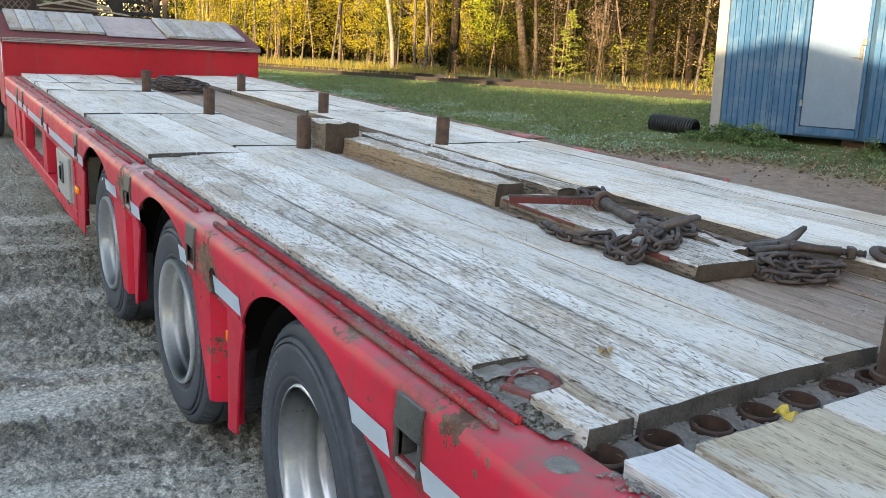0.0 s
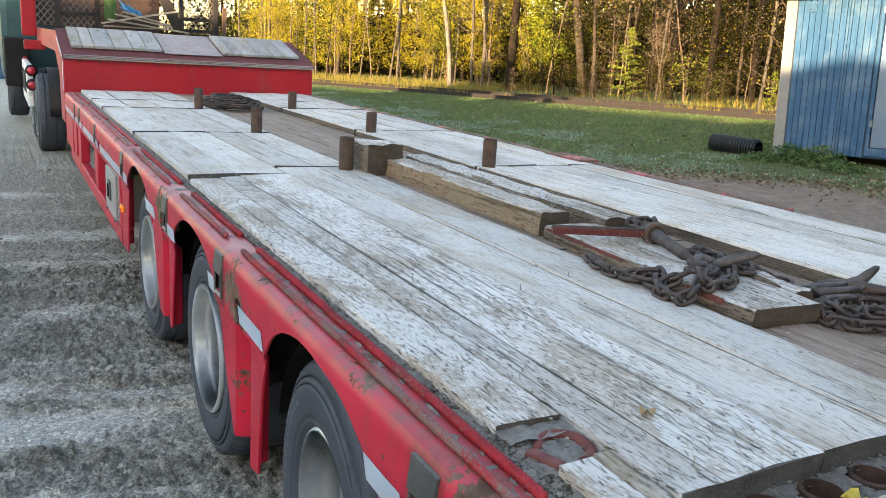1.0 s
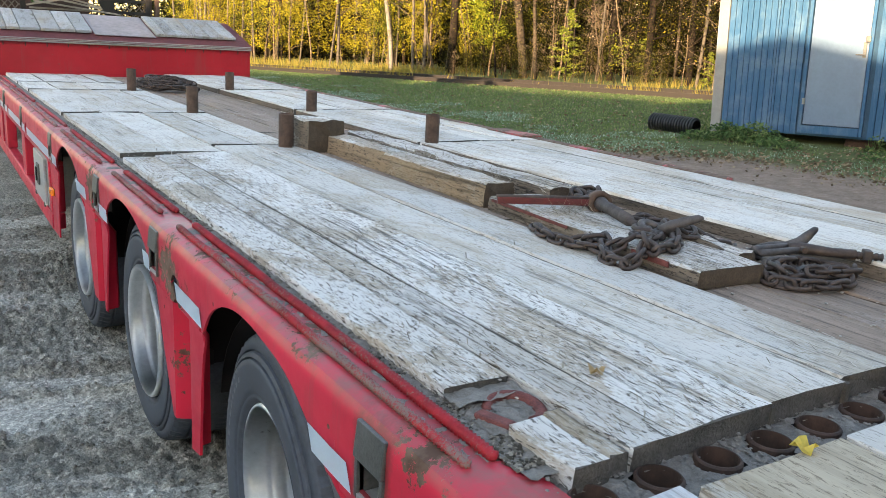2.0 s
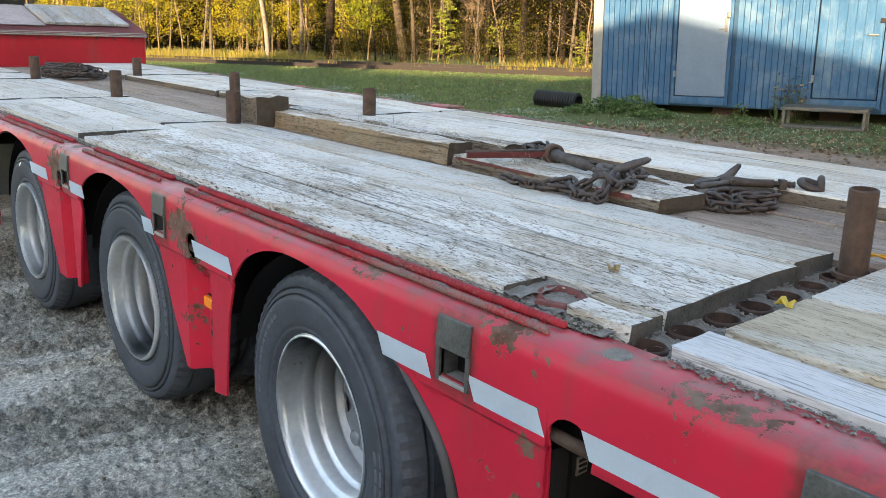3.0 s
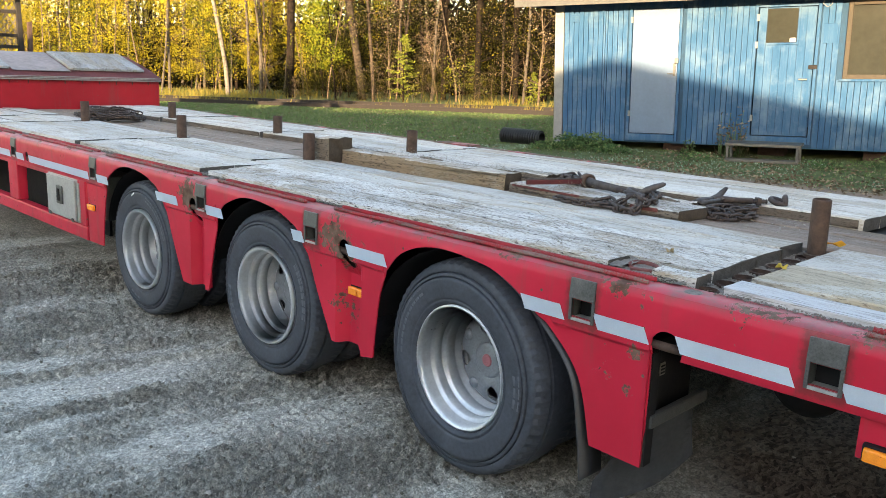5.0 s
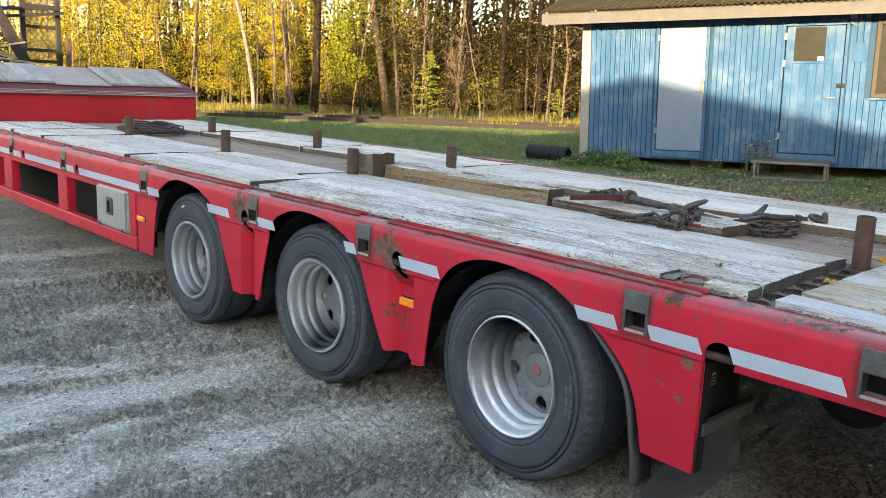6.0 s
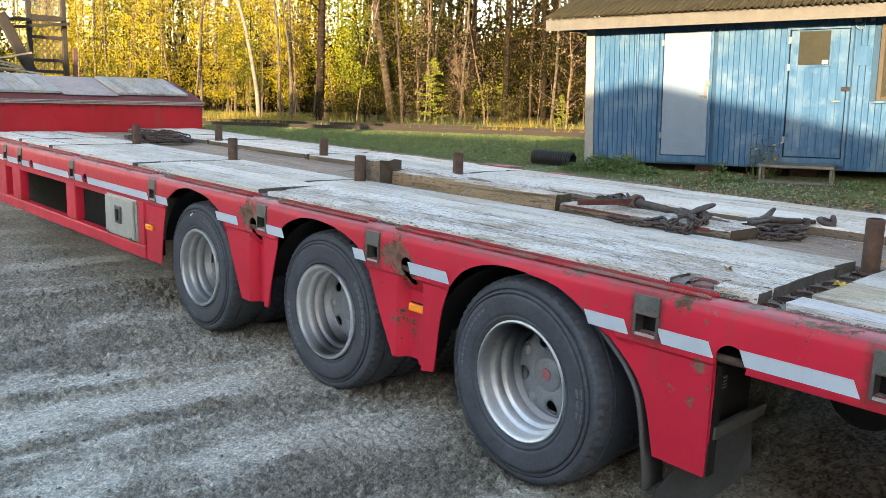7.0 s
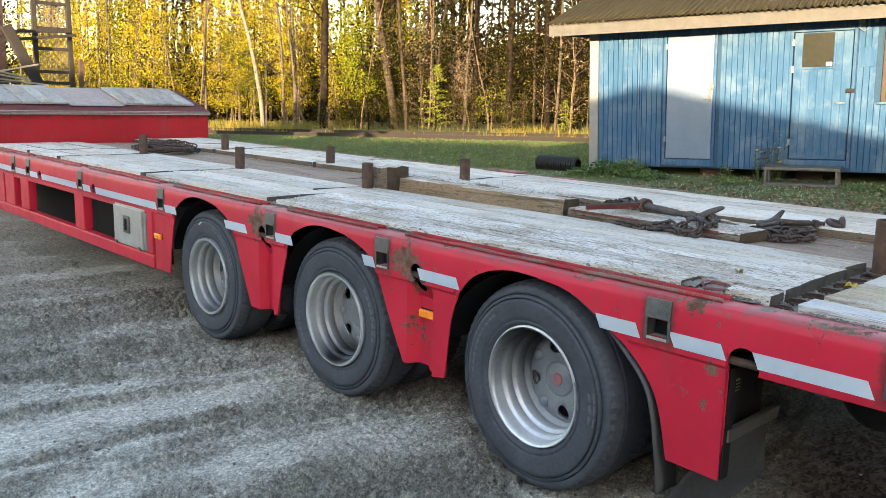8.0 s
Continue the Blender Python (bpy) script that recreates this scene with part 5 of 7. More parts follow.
def chain(name, points, label, seed, pitch=0.038, group=""):
    """Links threaded along a path, every other one turned on its side."""
    r = random.Random(seed)
    path = [Vector(p) for p in smooth_line(points, 10)]
    top = root(name, path[0], label, "chain", group)
    inv = stage(top).inverted()
    want, run, k = 0.0, 0.0, 0
    for p, q in zip(path, path[1:]):
        step = (q - p).length
        while want <= run + step and step > 0:
            at = p.lerp(q, (want - run) / step)
            d = (q - p).normalized()
            m = Matrix.Translation(at) @ d.to_track_quat("X", "Z").to_matrix().to_4x4() @ Matrix.Rotation((math.pi / 2 if k % 2 else 0) + r.uniform(-0.5, 0.5) + 0.6, 4, "X")
            ob = new("chain_link", LINK)
            ob.parent, ob.matrix_parent_inverse, ob.matrix_basis = top, inv, m
            want += pitch
            k += 1
        run += step
    return top


def heap(name, cx, cy, w, l, z, turns, label, seed, turn=0.0, tall=0.050):
    """A chain dropped in loops."""
    r = random.Random(seed)
    pts = []
    for k in range(turns * 7):
        a = 2 * math.pi * k / 7
        s = 0.35 + 0.65 * r.random()
        x, y = w * s * math.cos(a), l * s * math.sin(a)
        pts.append((cx + x * math.cos(turn) - y * math.sin(turn), cy + x * math.sin(turn) + y * math.cos(turn), z + 0.014 + tall * (k / (turns * 7)) * (1 - s * 0.6) + 0.012 * r.random()))
    return chain(name, pts, label, seed)


ON_BOARD = FLOOR + 0.050
chain("chain", [(0.985, 2.40, DECK + 0.014), (0.950, 2.31, DECK + 0.016), (0.945, 2.21, DECK + 0.015), (0.968, 2.11, DECK + 0.020), (0.936, 2.04, DECK + 0.015), (0.945, 1.975, DECK + 0.018), (1.00, 1.985, DECK + 0.034),
                (1.06, 2.02, ON_BOARD + 0.016), (1.12, 2.05, ON_BOARD + 0.018), (1.17, 2.08, ON_BOARD + 0.020)], "rusty lashing chain lying over a timber board", 3)
chain("chain", [(0.985, 2.20, DECK + 0.020), (1.02, 2.15, DECK + 0.036), (0.99, 2.09, DECK + 0.024), (1.06, 2.05, ON_BOARD + 0.030), (1.03, 1.98, DECK + 0.048), (1.09, 1.965, ON_BOARD + 0.016), (1.15, 2.00, ON_BOARD + 0.018),
                (1.20, 2.06, ON_BOARD + 0.026)], "rusty chain crossing a timber board", 5)
chain("chain", [(1.21, 2.11, ON_BOARD + 0.020), (1.27, 2.06, FLOOR + 0.060), (1.32, 2.11, FLOOR + 0.066), (1.36, 2.05, FLOOR + 0.030), (1.41, 2.03, FLOOR + 0.020), (1.36, 1.99, FLOOR + 0.018), (1.43, 1.96, FLOOR + 0.016), (1.49, 1.99, FLOOR + 0.016)], "rusty chain trailing from a hook onto the boards", 9)
heap("chain", 1.36, 2.30, 0.06, 0.11, FLOOR, 2, "rusty chain bunched beside a board", 13)
chain("chain", [(1.285, 1.84, FLOOR + 0.014), (1.245, 1.755, FLOOR + 0.014), (1.29, 1.70, FLOOR + 0.014), (1.36, 1.665, FLOOR + 0.016), (1.43, 1.67, FLOOR + 0.014), (1.475, 1.72, FLOOR + 0.016), (1.41, 1.765, FLOOR + 0.020), (1.34, 1.76, FLOOR + 0.018),
                (1.29, 1.775, FLOOR + 0.034), (1.33, 1.825, FLOOR + 0.030), (1.41, 1.82, FLOOR + 0.030), (1.49, 1.79, FLOOR + 0.020), (1.53, 1.73, FLOOR + 0.018), (1.48, 1.69, FLOOR + 0.034), (1.40, 1.705, FLOOR + 0.036), (1.345, 1.72, FLOOR + 0.038)], "heap of rusty chain on the deck boards", 7)
heap("chain", 1.22, 7.78, 0.22, 0.46, FLOOR, 6, "large heap of rusty chain beside a post", 21, 0.15, 0.13)
heap("chain", 1.37, 2.600, 0.060, 0.075, FLOOR, 4, "rusty chain tangled before the beam ends", 31, 0.0, 0.105)


def load_binder(at, turn, length, label):
    """A ratchet load binder: steel barrel, end screws with eyes, and a flat lever."""
    b = root("load_binder", at, label, "binder")
    m = Matrix.Translation(at) @ Matrix.Rotation(turn, 4, "Z")

    def add(name, bm, mat, lab="", smooth=True):
        bmesh.ops.transform(bm, matrix=m, verts=bm.verts[:])
        return part(name, bm, mat, b, lab, smooth)

    add("barrel", lathe(bmesh.new(), [(-length * 0.32, 0.0001), (-length * 0.32, 0.018), (length * 0.30, 0.018), (length * 0.32, 0.022), (length * 0.36, 0.022), (length * 0.36, 0.0001)], "y", 18), BARE_STEEL)
    add("screw", tube(bmesh.new(), [(0, -length * 0.6, 0), (0, length * 0.6, 0)], 0.0115, 10), CHAIN)
    for s in (-1, 1):
        add("eye", tube(bmesh.new(), [(0.020 * math.cos(a), s * length * 0.6 + 0.026 * math.sin(a), 0) for a in (2 * math.pi * k / 14 for k in range(15))], 0.0085, 8), CHAIN)
    ly = length * 0.40
    add("ratchet", lathe(bmesh.new(), [(ly - 0.016, 0.022), (ly - 0.016, 0.038), (ly + 0.016, 0.038), (ly + 0.016, 0.022)], "y", 20, closed=True), RUST)
    bm = boxed((-0.335, ly - 0.006, -0.012), (-0.03, ly + 0.008, 0.010), 0.003)
    add("lever", bm, LEVER_RED, "flat red steel lever", False)
    add("lever_bar", tube(bmesh.new(), [(-0.338, ly + 0.001, 0.011), (-0.12, ly + 0.001, 0.012), (-0.03, ly + 0.001, 0.012)], 0.006, 8), CHAIN)
    return b


load_binder((1.212, 2.308, ON_BOARD + 0.030), -0.41, 0.36, "grey load binder with a red lever lying on a board")
h = root("grab_hook", (1.15, 2.12, ON_BOARD + 0.02), "greyed steel grab hook on the chain", "hook")
part("shank", tube(bmesh.new(), [(1.165, 2.085, ON_BOARD + 0.026), (1.192, 2.062, ON_BOARD + 0.042), (1.216, 2.042, ON_BOARD + 0.056), (1.246, 2.016, ON_BOARD + 0.070), (1.254, 2.008, ON_BOARD + 0.072)], [0.013, 0.017, 0.0145, 0.011, 0.004], 12), BARE_STEEL, h, smooth=True)
part("loop", tube(bmesh.new(), [(1.150 + 0.026 * math.cos(a), 2.10 + 0.028 * math.sin(a), ON_BOARD + 0.030 + 0.010 * math.sin(a)) for a in (2 * math.pi * k / 16 for k in range(15))], 0.0115, 9), BARE_STEEL, h, smooth=True)
h = root("grab_hook", (1.55, 1.88, FLOOR + 0.05), "rusty hook with its tip standing up", "hook")
part("tip", tube(bmesh.new(), [(1.50, 1.908, FLOOR + 0.048), (1.535, 1.893, FLOOR + 0.056), (1.556, 1.884, FLOOR + 0.078), (1.572, 1.874, FLOOR + 0.098), (1.577, 1.871, FLOOR + 0.101)], [0.012, 0.017, 0.0135, 0.009, 0.003], 12), BARE_STEEL, h, smooth=True)
part("shank", tube(bmesh.new(), [(1.42, 1.95, FLOOR + 0.036), (1.455, 1.932, FLOOR + 0.044), (1.50, 1.908, FLOOR + 0.048)], [0.009, 0.0125, 0.0115], 10), BARE_STEEL, h, smooth=True)
t = root("turnbuckle", (1.55, 1.74, FLOOR + 0.05), "rusty turnbuckle with a threaded end and a ring", "turnbuckle")
part("fork", tube(bmesh.new(), [(1.47, 1.872, FLOOR + 0.058), (1.41, 1.890, FLOOR + 0.054), (1.365, 1.904, FLOOR + 0.050), (1.338, 1.898, FLOOR + 0.048), (1.342, 1.875, FLOOR + 0.048), (1.40, 1.854, FLOOR + 0.052), (1.47, 1.838, FLOOR + 0.056)], [0.010, 0.0095, 0.011, 0.012, 0.011, 0.0095, 0.010], 9), BARE_STEEL, t, smooth=True)
part("barrel", tube(bmesh.new(), [(1.445, 1.862, FLOOR + 0.057), (1.47, 1.845, FLOOR + 0.058), (1.52, 1.79, FLOOR + 0.056), (1.565, 1.742, FLOOR + 0.056)], [0.015, 0.017, 0.0135, 0.015], 12), CHAIN, t, smooth=True)
thread = [(1.565 + 0.0055 * k, 1.742 - 0.0052 * k, FLOOR + 0.056) for k in range(10)]
part("thread", tube(bmesh.new(), thread, [0.0085 + 0.003 * (k % 2) for k in range(10)], 10), CHAIN, t)
part("nut", boxed((-0.017, -0.011, -0.017), (0.017, 0.011, 0.017), 0.004, Matrix.Translation((1.585, 1.722, FLOOR + 0.056)) @ Matrix.Rotation(0.82, 4, "Z")), CHAIN, t)
part("bolt", tube(bmesh.new(), [(1.455, 1.820, FLOOR + 0.058), (1.480, 1.885, FLOOR + 0.058)], 0.0095, 8), CHAIN, t)
part("ring", tube(bmesh.new(), [(1.660 + 0.034 * math.cos(a), 1.662 + 0.032 * math.sin(a), FLOOR + 0.056 + 0.010 * math.sin(a)) for a in (2 * math.pi * k / 20 for k in range(21))], 0.0125, 9), CHAIN, t, smooth=True)
part("link", tube(bmesh.new(), [(1.682 + 0.030 * math.cos(a), 1.640 + 0.016 * math.cos(a), FLOOR + 0.060 + 0.021 * math.sin(a)) for a in (2 * math.pi * k / 16 for k in range(17))], 0.011, 9), CHAIN, t, smooth=True)


def fallen_leaf(x, y, z, size, turn, material, label):
    bm = bmesh.new()
    vs = []
    for k in range(10):
        a = 2 * math.pi * k / 10
        rr = size * (1.0 if k % 2 == 0 else 0.72) * (1.2 if k == 0 else 1)
        vs.append(bm.verts.new((x + rr * math.cos(a + turn), y + rr * math.sin(a + turn), z + 0.006 + 0.010 * math.sin(3 * a + turn))))
    c = bm.verts.new((x, y, z + 0.002))
    for k in range(10):
        bm.faces.new((c, vs[k], vs[(k + 1) % 10]))
    bmesh.ops.solidify(bm, geom=bm.faces[:], thickness=0.0006)
    return tagged(part("fallen_leaf", bm, material), label, "leaf")


TAN_LEAF = simple("dry tan leaf", (0.42, 0.32, 0.18), 0.7, 0, 0.2, 40, 0.2)
YELLOW_LEAF = simple("yellow maple leaf", (0.70, 0.55, 0.12), 0.6, 0, 0.15, 40, 0.2)
ORANGE_LEAF = simple("orange leaf", (0.70, 0.34, 0.02), 0.6, 0, 0.15, 40, 0.2)
fallen_leaf(0.490, 1.150, DECK + 0.002, 0.021, 0.5, YELLOW_LEAF, "yellow maple leaf fallen on the plank ends")
fallen_leaf(1.02, 1.19, DECK + 0.006, 0.050, 1.2, ORANGE_LEAF, "orange leaf fallen beside the pipe post")
fallen_leaf(0.40, 1.49, DECK + 0.002, 0.015, 2.0, TAN_LEAF, "small dry leaf on the planks")

# straw, splinters and crumbs on the planks
g = np.random.default_rng(3)
n = 1900
px = g.uniform(0.15, 0.98, n)
py = 1.3 + 2.9 * g.random(n) ** 1.3
keep = ((px < 0.60) | (g.random(n) < 0.22)) & ((px > 0.25) | (py > 1.62))
px, py = px[keep], py[keep]
n = len(px)
ang = g.normal(0, 0.38, n) + (g.random(n) < 0.15) * g.uniform(-1.4, 1.4, n)
ln = g.uniform(0.004, 0.018, n) * (1 + 1.0 * (g.random(n) < 0.04))
wd = g.uniform(0.0004, 0.0013, n)
dx, dy = np.sin(ang) * ln, np.cos(ang) * ln
ox, oy = np.cos(ang) * wd, -np.sin(ang) * wd
z0 = DECK + 0.0045 + g.uniform(0, 0.002, n)
z1 = z0 + g.uniform(-0.002, 0.006, n)
V = np.stack([np.stack([px - dx - ox, py - dy - oy, z0], 1), np.stack([px - dx + ox, py - dy + oy, z0], 1), np.stack([px + dx + ox, py + dy + oy, z1], 1), np.stack([px + dx - ox, py + dy - oy, z1], 1)], 1)
tagged(new("splinters", fast_mesh("splinters", V, np.arange(4 * n).reshape(-1, 4), STRAW)), "loose straw and wood splinters strewn over planks", "splinters", kind="stuff")

# small stones on the gravel and in the grit
ico = [Vector(v).normalized() for v in ((0, 1, 1.6), (0, -1, 1.6), (1.6, 0, 1), (-1.6, 0, 1), (1, 1.6, 0), (-1, 1.6, 0), (1, -1.6, 0), (-1, -1.6, 0), (0, 0, -1))]
tri = ((0, 3, 1), (0, 1, 2), (0, 2, 4), (0, 4, 5), (0, 5, 3), (1, 3, 7), (1, 7, 6), (1, 6, 2), (2, 6, 4), (3, 5, 7), (4, 8, 5), (6, 7, 8), (4, 6, 8), (5, 8, 7))


def stones(name, spots, material, label, high=0.6):
    V, F = [], []
    rr = random.Random(len(spots))
    for x, y, z, s in spots:
        o = len(V)
        for v in ico:
            V.append((x + v.x * s * rr.uniform(0.7, 1.3), y + v.y * s * rr.uniform(0.7, 1.3), z + v.z * s * high * rr.uniform(0.7, 1.2)))
        F += [tuple(o + i for i in t) for t in tri]
    tagged(new(name, fast_mesh(name, V, F, material)), label, "stones", kind="stuff")


PEBBLE = simple("pebbles", (0.30, 0.275, 0.235), 0.9, 0, 0.5, 30, 0.4)
PALE_STONE = simple("pale pebbles", (0.55, 0.52, 0.48), 0.85, 0, 0.35, 30, 0.3)
rr = random.Random(17)
spots = []
while len(spots) < 3000:
    x, y = rr.uniform(-2.6, 1.8), rr.uniform(0.2, 8.0)
    z, soft = yard(x, y)
    if rr.random() < 0.15 + 0.85 * soft:
        spots.append((x, y, z + 0.002, 0.004 + 0.010 * rr.random() ** 2.2))
stones("gravel", spots[:2700], PEBBLE, "loose pebbles and clods on the gravel")
stones("pale_gravel", [s for s in spots[2900:] if s[0] < 0.2], PALE_STONE, "pale pebbles on the gravel")
# crumbled soil, thick where the yard is churned up
spots = []
while len(spots) < 11000:
    y = 1.5 + 6.5 * rr.random() ** 1.5
    x = rr.uniform(-1.9 if y < 5 else -1.5, 0.35)
    z, soft = yard(x, y)
    if rr.random() < 0.06 + 0.94 * soft * soft:
        spots.append((x, y, z, (0.003 + 0.006 * rr.random() ** 2.0) * (1.0 if y < 5 else 1.3)))
stones("soil_crumbs", spots, CLOD, "crumbled dry soil on the churned yard", 0.95)
crumbs = [(x, y, 0.908, 0.0012 + 0.0040 * rr.random() ** 1.6) for x, y in ((rr.uniform(0.108, 0.14), rr.uniform(1.2, 9.0)) for _ in range(1300))] + [(rr.uniform(0.100, 0.142), rr.uniform(-0.3, 1.18), 0.907, 0.0012 + 0.0042 * rr.random() ** 1.6) for _ in range(1100)] + [(rr.uniform(0.13, 0.26), rr.uniform(1.42, 1.57), 0.911, 0.0012 + 0.0042 * rr.random() ** 1.6) for _ in range(900)] + [(rr.uniform(0.13, 1.0), rr.uniform(1.15, 1.28), 0.896, 0.0012 + 0.0042 * rr.random() ** 1.6) for _ in range(1600)]
stones("deck_crumbs", [(rr.uniform(1.02, 1.57), 1.4 + 7.5 * rr.random() ** 1.4, FLOOR, rr.uniform(0.0015, 0.0055)) for _ in range(420)] + [(rr.uniform(0.2, 0.98), rr.uniform(1.4, 6.5), DECK + 0.001, rr.uniform(0.0015, 0.005)) for _ in range(420)], PEBBLE, "crumbs of soil and bark scattered on the deck boards")
stones("grit_crumbs", [(rr.uniform(0.103, 0.158), 1.32 + 4.2 * rr.random() ** 1.3, 0.908, 0.0012 + 0.0036 * rr.random() ** 1.6) for _ in range(5200)], CRUMB, "dark crumbly grit packed beside the deck planks", 0.8)
stones("grit", [c for c in crumbs if all(math.hypot(c[0] - x, c[1] - y) > 0.046 for x, y in SOCKETS)], GRIT, "grit crumbs lying along the deck edge")


# ---- the tractor and its rack ahead ----
truck = root("tractor_truck", (1.2, 16.0, rise(1.2, 16)), "dark teal lorry tractor coupled to the trailer", "truck")
gz = rise(0, 13)
for x, y, full in ((-0.14, 12.75, True), (-0.14, 14.15, True), (-0.42, 17.6, True)):
    w = fit_wheel(y, gz + 0.51, x, False, 0.4, None, full, truck)
    w.matrix_basis = w.matrix_basis @ Matrix.Diagonal((1.25, 1.28, 1.28, 1))
for x, y in ((2.55, 12.75), (2.55, 14.15), (2.3, 17.6)):
    w = fit_wheel(y, gz + 0.51, x, True, 0.4, None, True, truck)
    w.matrix_basis = w.matrix_basis @ Matrix.Diagonal((1.25, 1.28, 1.28, 1))
part("chassis", boxed((0.55, 11.4, 0.62), (1.75, 18.8, 1.0), 0.02), DARK_STEEL, truck)
bm = bmesh.new()
pts = [(12.75 + 0.60 * math.cos(a), gz + 0.51 + 0.60 * math.sin(a)) for a in (math.pi * (0.0 + k / 14) for k in range(15))]
for (y0, z0), (y1, z1) in zip(pts, pts[1:]):
    bm.faces.new([bm.verts.new(p) for p in ((0.0, y0, z0), (0.0, y1, z1), (0.42, y1, z1), (0.42, y0, z0))])
bmesh.ops.remove_doubles(bm, verts=bm.verts[:], dist=0.001)
bmesh.ops.solidify(bm, geom=bm.faces[:], thickness=0.02)
part("mudguard", bm, RUBBER, truck, smooth=True)
guard = part("side_guard", boxed((-0.22, 13.2, 0.42), (-0.14, 15.3, 0.99), 0.02), WHITE_PAINT, truck, "grimy white side plate")
part("guard_recess", boxed((-0.230, 13.6, 0.58), (-0.2205, 14.9, 0.88), 0.01), DARK_STEEL, guard)
for y, z, r in ((13.0, 0.93, 0.075), (13.0, 0.74, 0.075), (13.25, 0.70, 0.05), (15.6, 0.98, 0.06)):
    lamp = part("tail_lamp", lathe(bmesh.new(), [(-0.10, 0.0001), (-0.10, r * 0.6), (-0.07, r), (0.0, r), (0.02, r * 0.8), (0.02, 0.0001)], "y", 20, (-0.17, y - 0.1, z)), RUBBER, truck, "round red lorry tail lamp", smooth=True)
    part("lens", lathe(bmesh.new(), [(-0.118, 0.0001), (-0.114, r * 0.5), (-0.100, r * 0.7)], "y", 20, (-0.17, y - 0.1, z)), RED_LENS, lamp, smooth=True)
part("cab", boxed((-0.50, 16.3, 0.62), (1.55, 18.9, 3.35), 0.12), TEAL, truck, "dark teal cab")
part("cab_window", boxed((-0.508, 17.1, 2.0), (-0.501, 18.4, 2.85), 0.004), GLASS_DIRTY, truck)
part("cab_rear_panel", boxed((-0.22, 14.3, 1.36), (-0.02, 14.42, 3.3), 0.02), RED_NECK_SHADE, truck, "red upright panel behind the cab")
part("headboard", boxed((-0.02, 14.45, 1.515), (1.74, 14.52, 3.2), 0.01), BROWN_WALL, truck, "dark brown headboard")
part("step_box", boxed((-0.46, 15.4, 0.55), (-0.10, 16.25, 1.3), 0.03), RUBBER, truck)
part("red_cross_beam", boxed((-0.22, 13.7, 1.18), (0.06, 13.85, 1.31), 0.02), RED_NECK_SHADE, truck)

# rack of posts, rails and wire mesh at the front of the gooseneck
RY = 13.55
rack = root("load_rack", (1.2, RY, 1.507), "timber and steel rack with wire mesh panels, holding scrap wood", "rack")


def rack_bar(name, a, b, wide, mat, lab=""):
    a, b = Vector(a), Vector(b)
    m = Matrix.Translation((a + b) / 2) @ (b - a).to_track_quat("Z", "Y").to_matrix().to_4x4()
    part(name, boxed((-wide / 2, -wide / 2, -(b - a).length / 2), (wide / 2, wide / 2, (b - a).length / 2), 0.004, m), mat, rack, lab)


for x in (0.22, 0.74, 1.90, 2.40):
    rack_bar("rack_post", (x, RY, 1.507), (x, RY, 2.95), 0.065, RACK_WOOD)
rack_bar("rack_pole", (2.52, RY - 0.05, 1.507), (2.53, RY - 0.05, 1.95), 0.06, RUST)
rack_bar("rack_pole", (2.47, RY + 0.12, 1.507), (2.42, RY + 0.12, 3.2), 0.045, RUST)
for x0, x1, zs in ((0.25, 0.71, (1.72, 2.25, 2.8)), (1.93, 2.37, (1.575, 1.74, 2.08, 2.38, 2.75)), (0.77, 1.87, (2.9,))):
    for z in zs:
        rack_bar("rack_rail", (x0, RY, z), (x1, RY, z), 0.048, RACK_WOOD)
rack_bar("rack_board", (0.3, RY - 0.06, 2.22), (2.4, RY - 0.06, 2.36), 0.05, RACK_WOOD)
rack_bar("rack_board", (0.2, RY - 0.10, 2.0), (2.45, RY - 0.10, 2.30), 0.045, RACK_WOOD)
for x0, x1, z0, z1 in ((-0.05, 0.70, 1.53, 2.85), (1.93, 2.37, 1.53, 2.85), (0.77, 1.2, 1.7, 2.85)):
    bm = bmesh.new()
    w, hgt, st = x1 - x0, z1 - z0, 0.085
    k = -int(hgt / st)
    while k * st < w:
        for s in (1, -1):
            xa, xb, za, zb = x0 + k * st, x0 + k * st + hgt * 0.8, z0, z1
            if xa < x0:
                za, xa = z0 + (x0 - xa) / 0.8, x0
            if xb > x1:
                zb, xb = z1 - (xb - x1) / 0.8, x1
            if zb > za + 0.02 and xb > xa:
                p, q = ((xa, za), (xb, zb)) if s > 0 else ((xa, z0 + z1 - za), (xb, z0 + z1 - zb))
                tube(bm, [(p[0], RY + 0.035, p[1]), (q[0], RY + 0.035, q[1])], 0.0075, 4)
        k += 1
    part("wire_mesh", bm, MESH_WIRE, rack, "dull diamond wire mesh")
for k, (a, b, w) in enumerate((((0.75, 13.2, 1.60), (1.75, 13.0, 1.83), 0.07), ((0.85, 13.3, 1.66), (1.95, 13.25, 1.54), 0.06), ((0.95, 13.35, 1.74), (1.9, 13.3, 1.57), 0.06), ((0.80, 13.4, 1.57), (1.7, 13.4, 1.57), 0.06), ((1.05, 13.3, 1.78), (1.75, 13.35, 1.62), 0.05))):
    a, b = Vector(a), Vector(b)
    m = Matrix.Translation((a + b) / 2) @ (b - a).to_track_quat("X", "Z").to_matrix().to_4x4()
    tagged(part("scrap_board", boxed((-(b - a).length / 2, -w / 2, -0.012), ((b - a).length / 2, w / 2, 0.012), 0.003, m), SCRAP), "loose grey board lying in the rack", "board", "scrap boards")
bm = bmesh.new()
rows = []
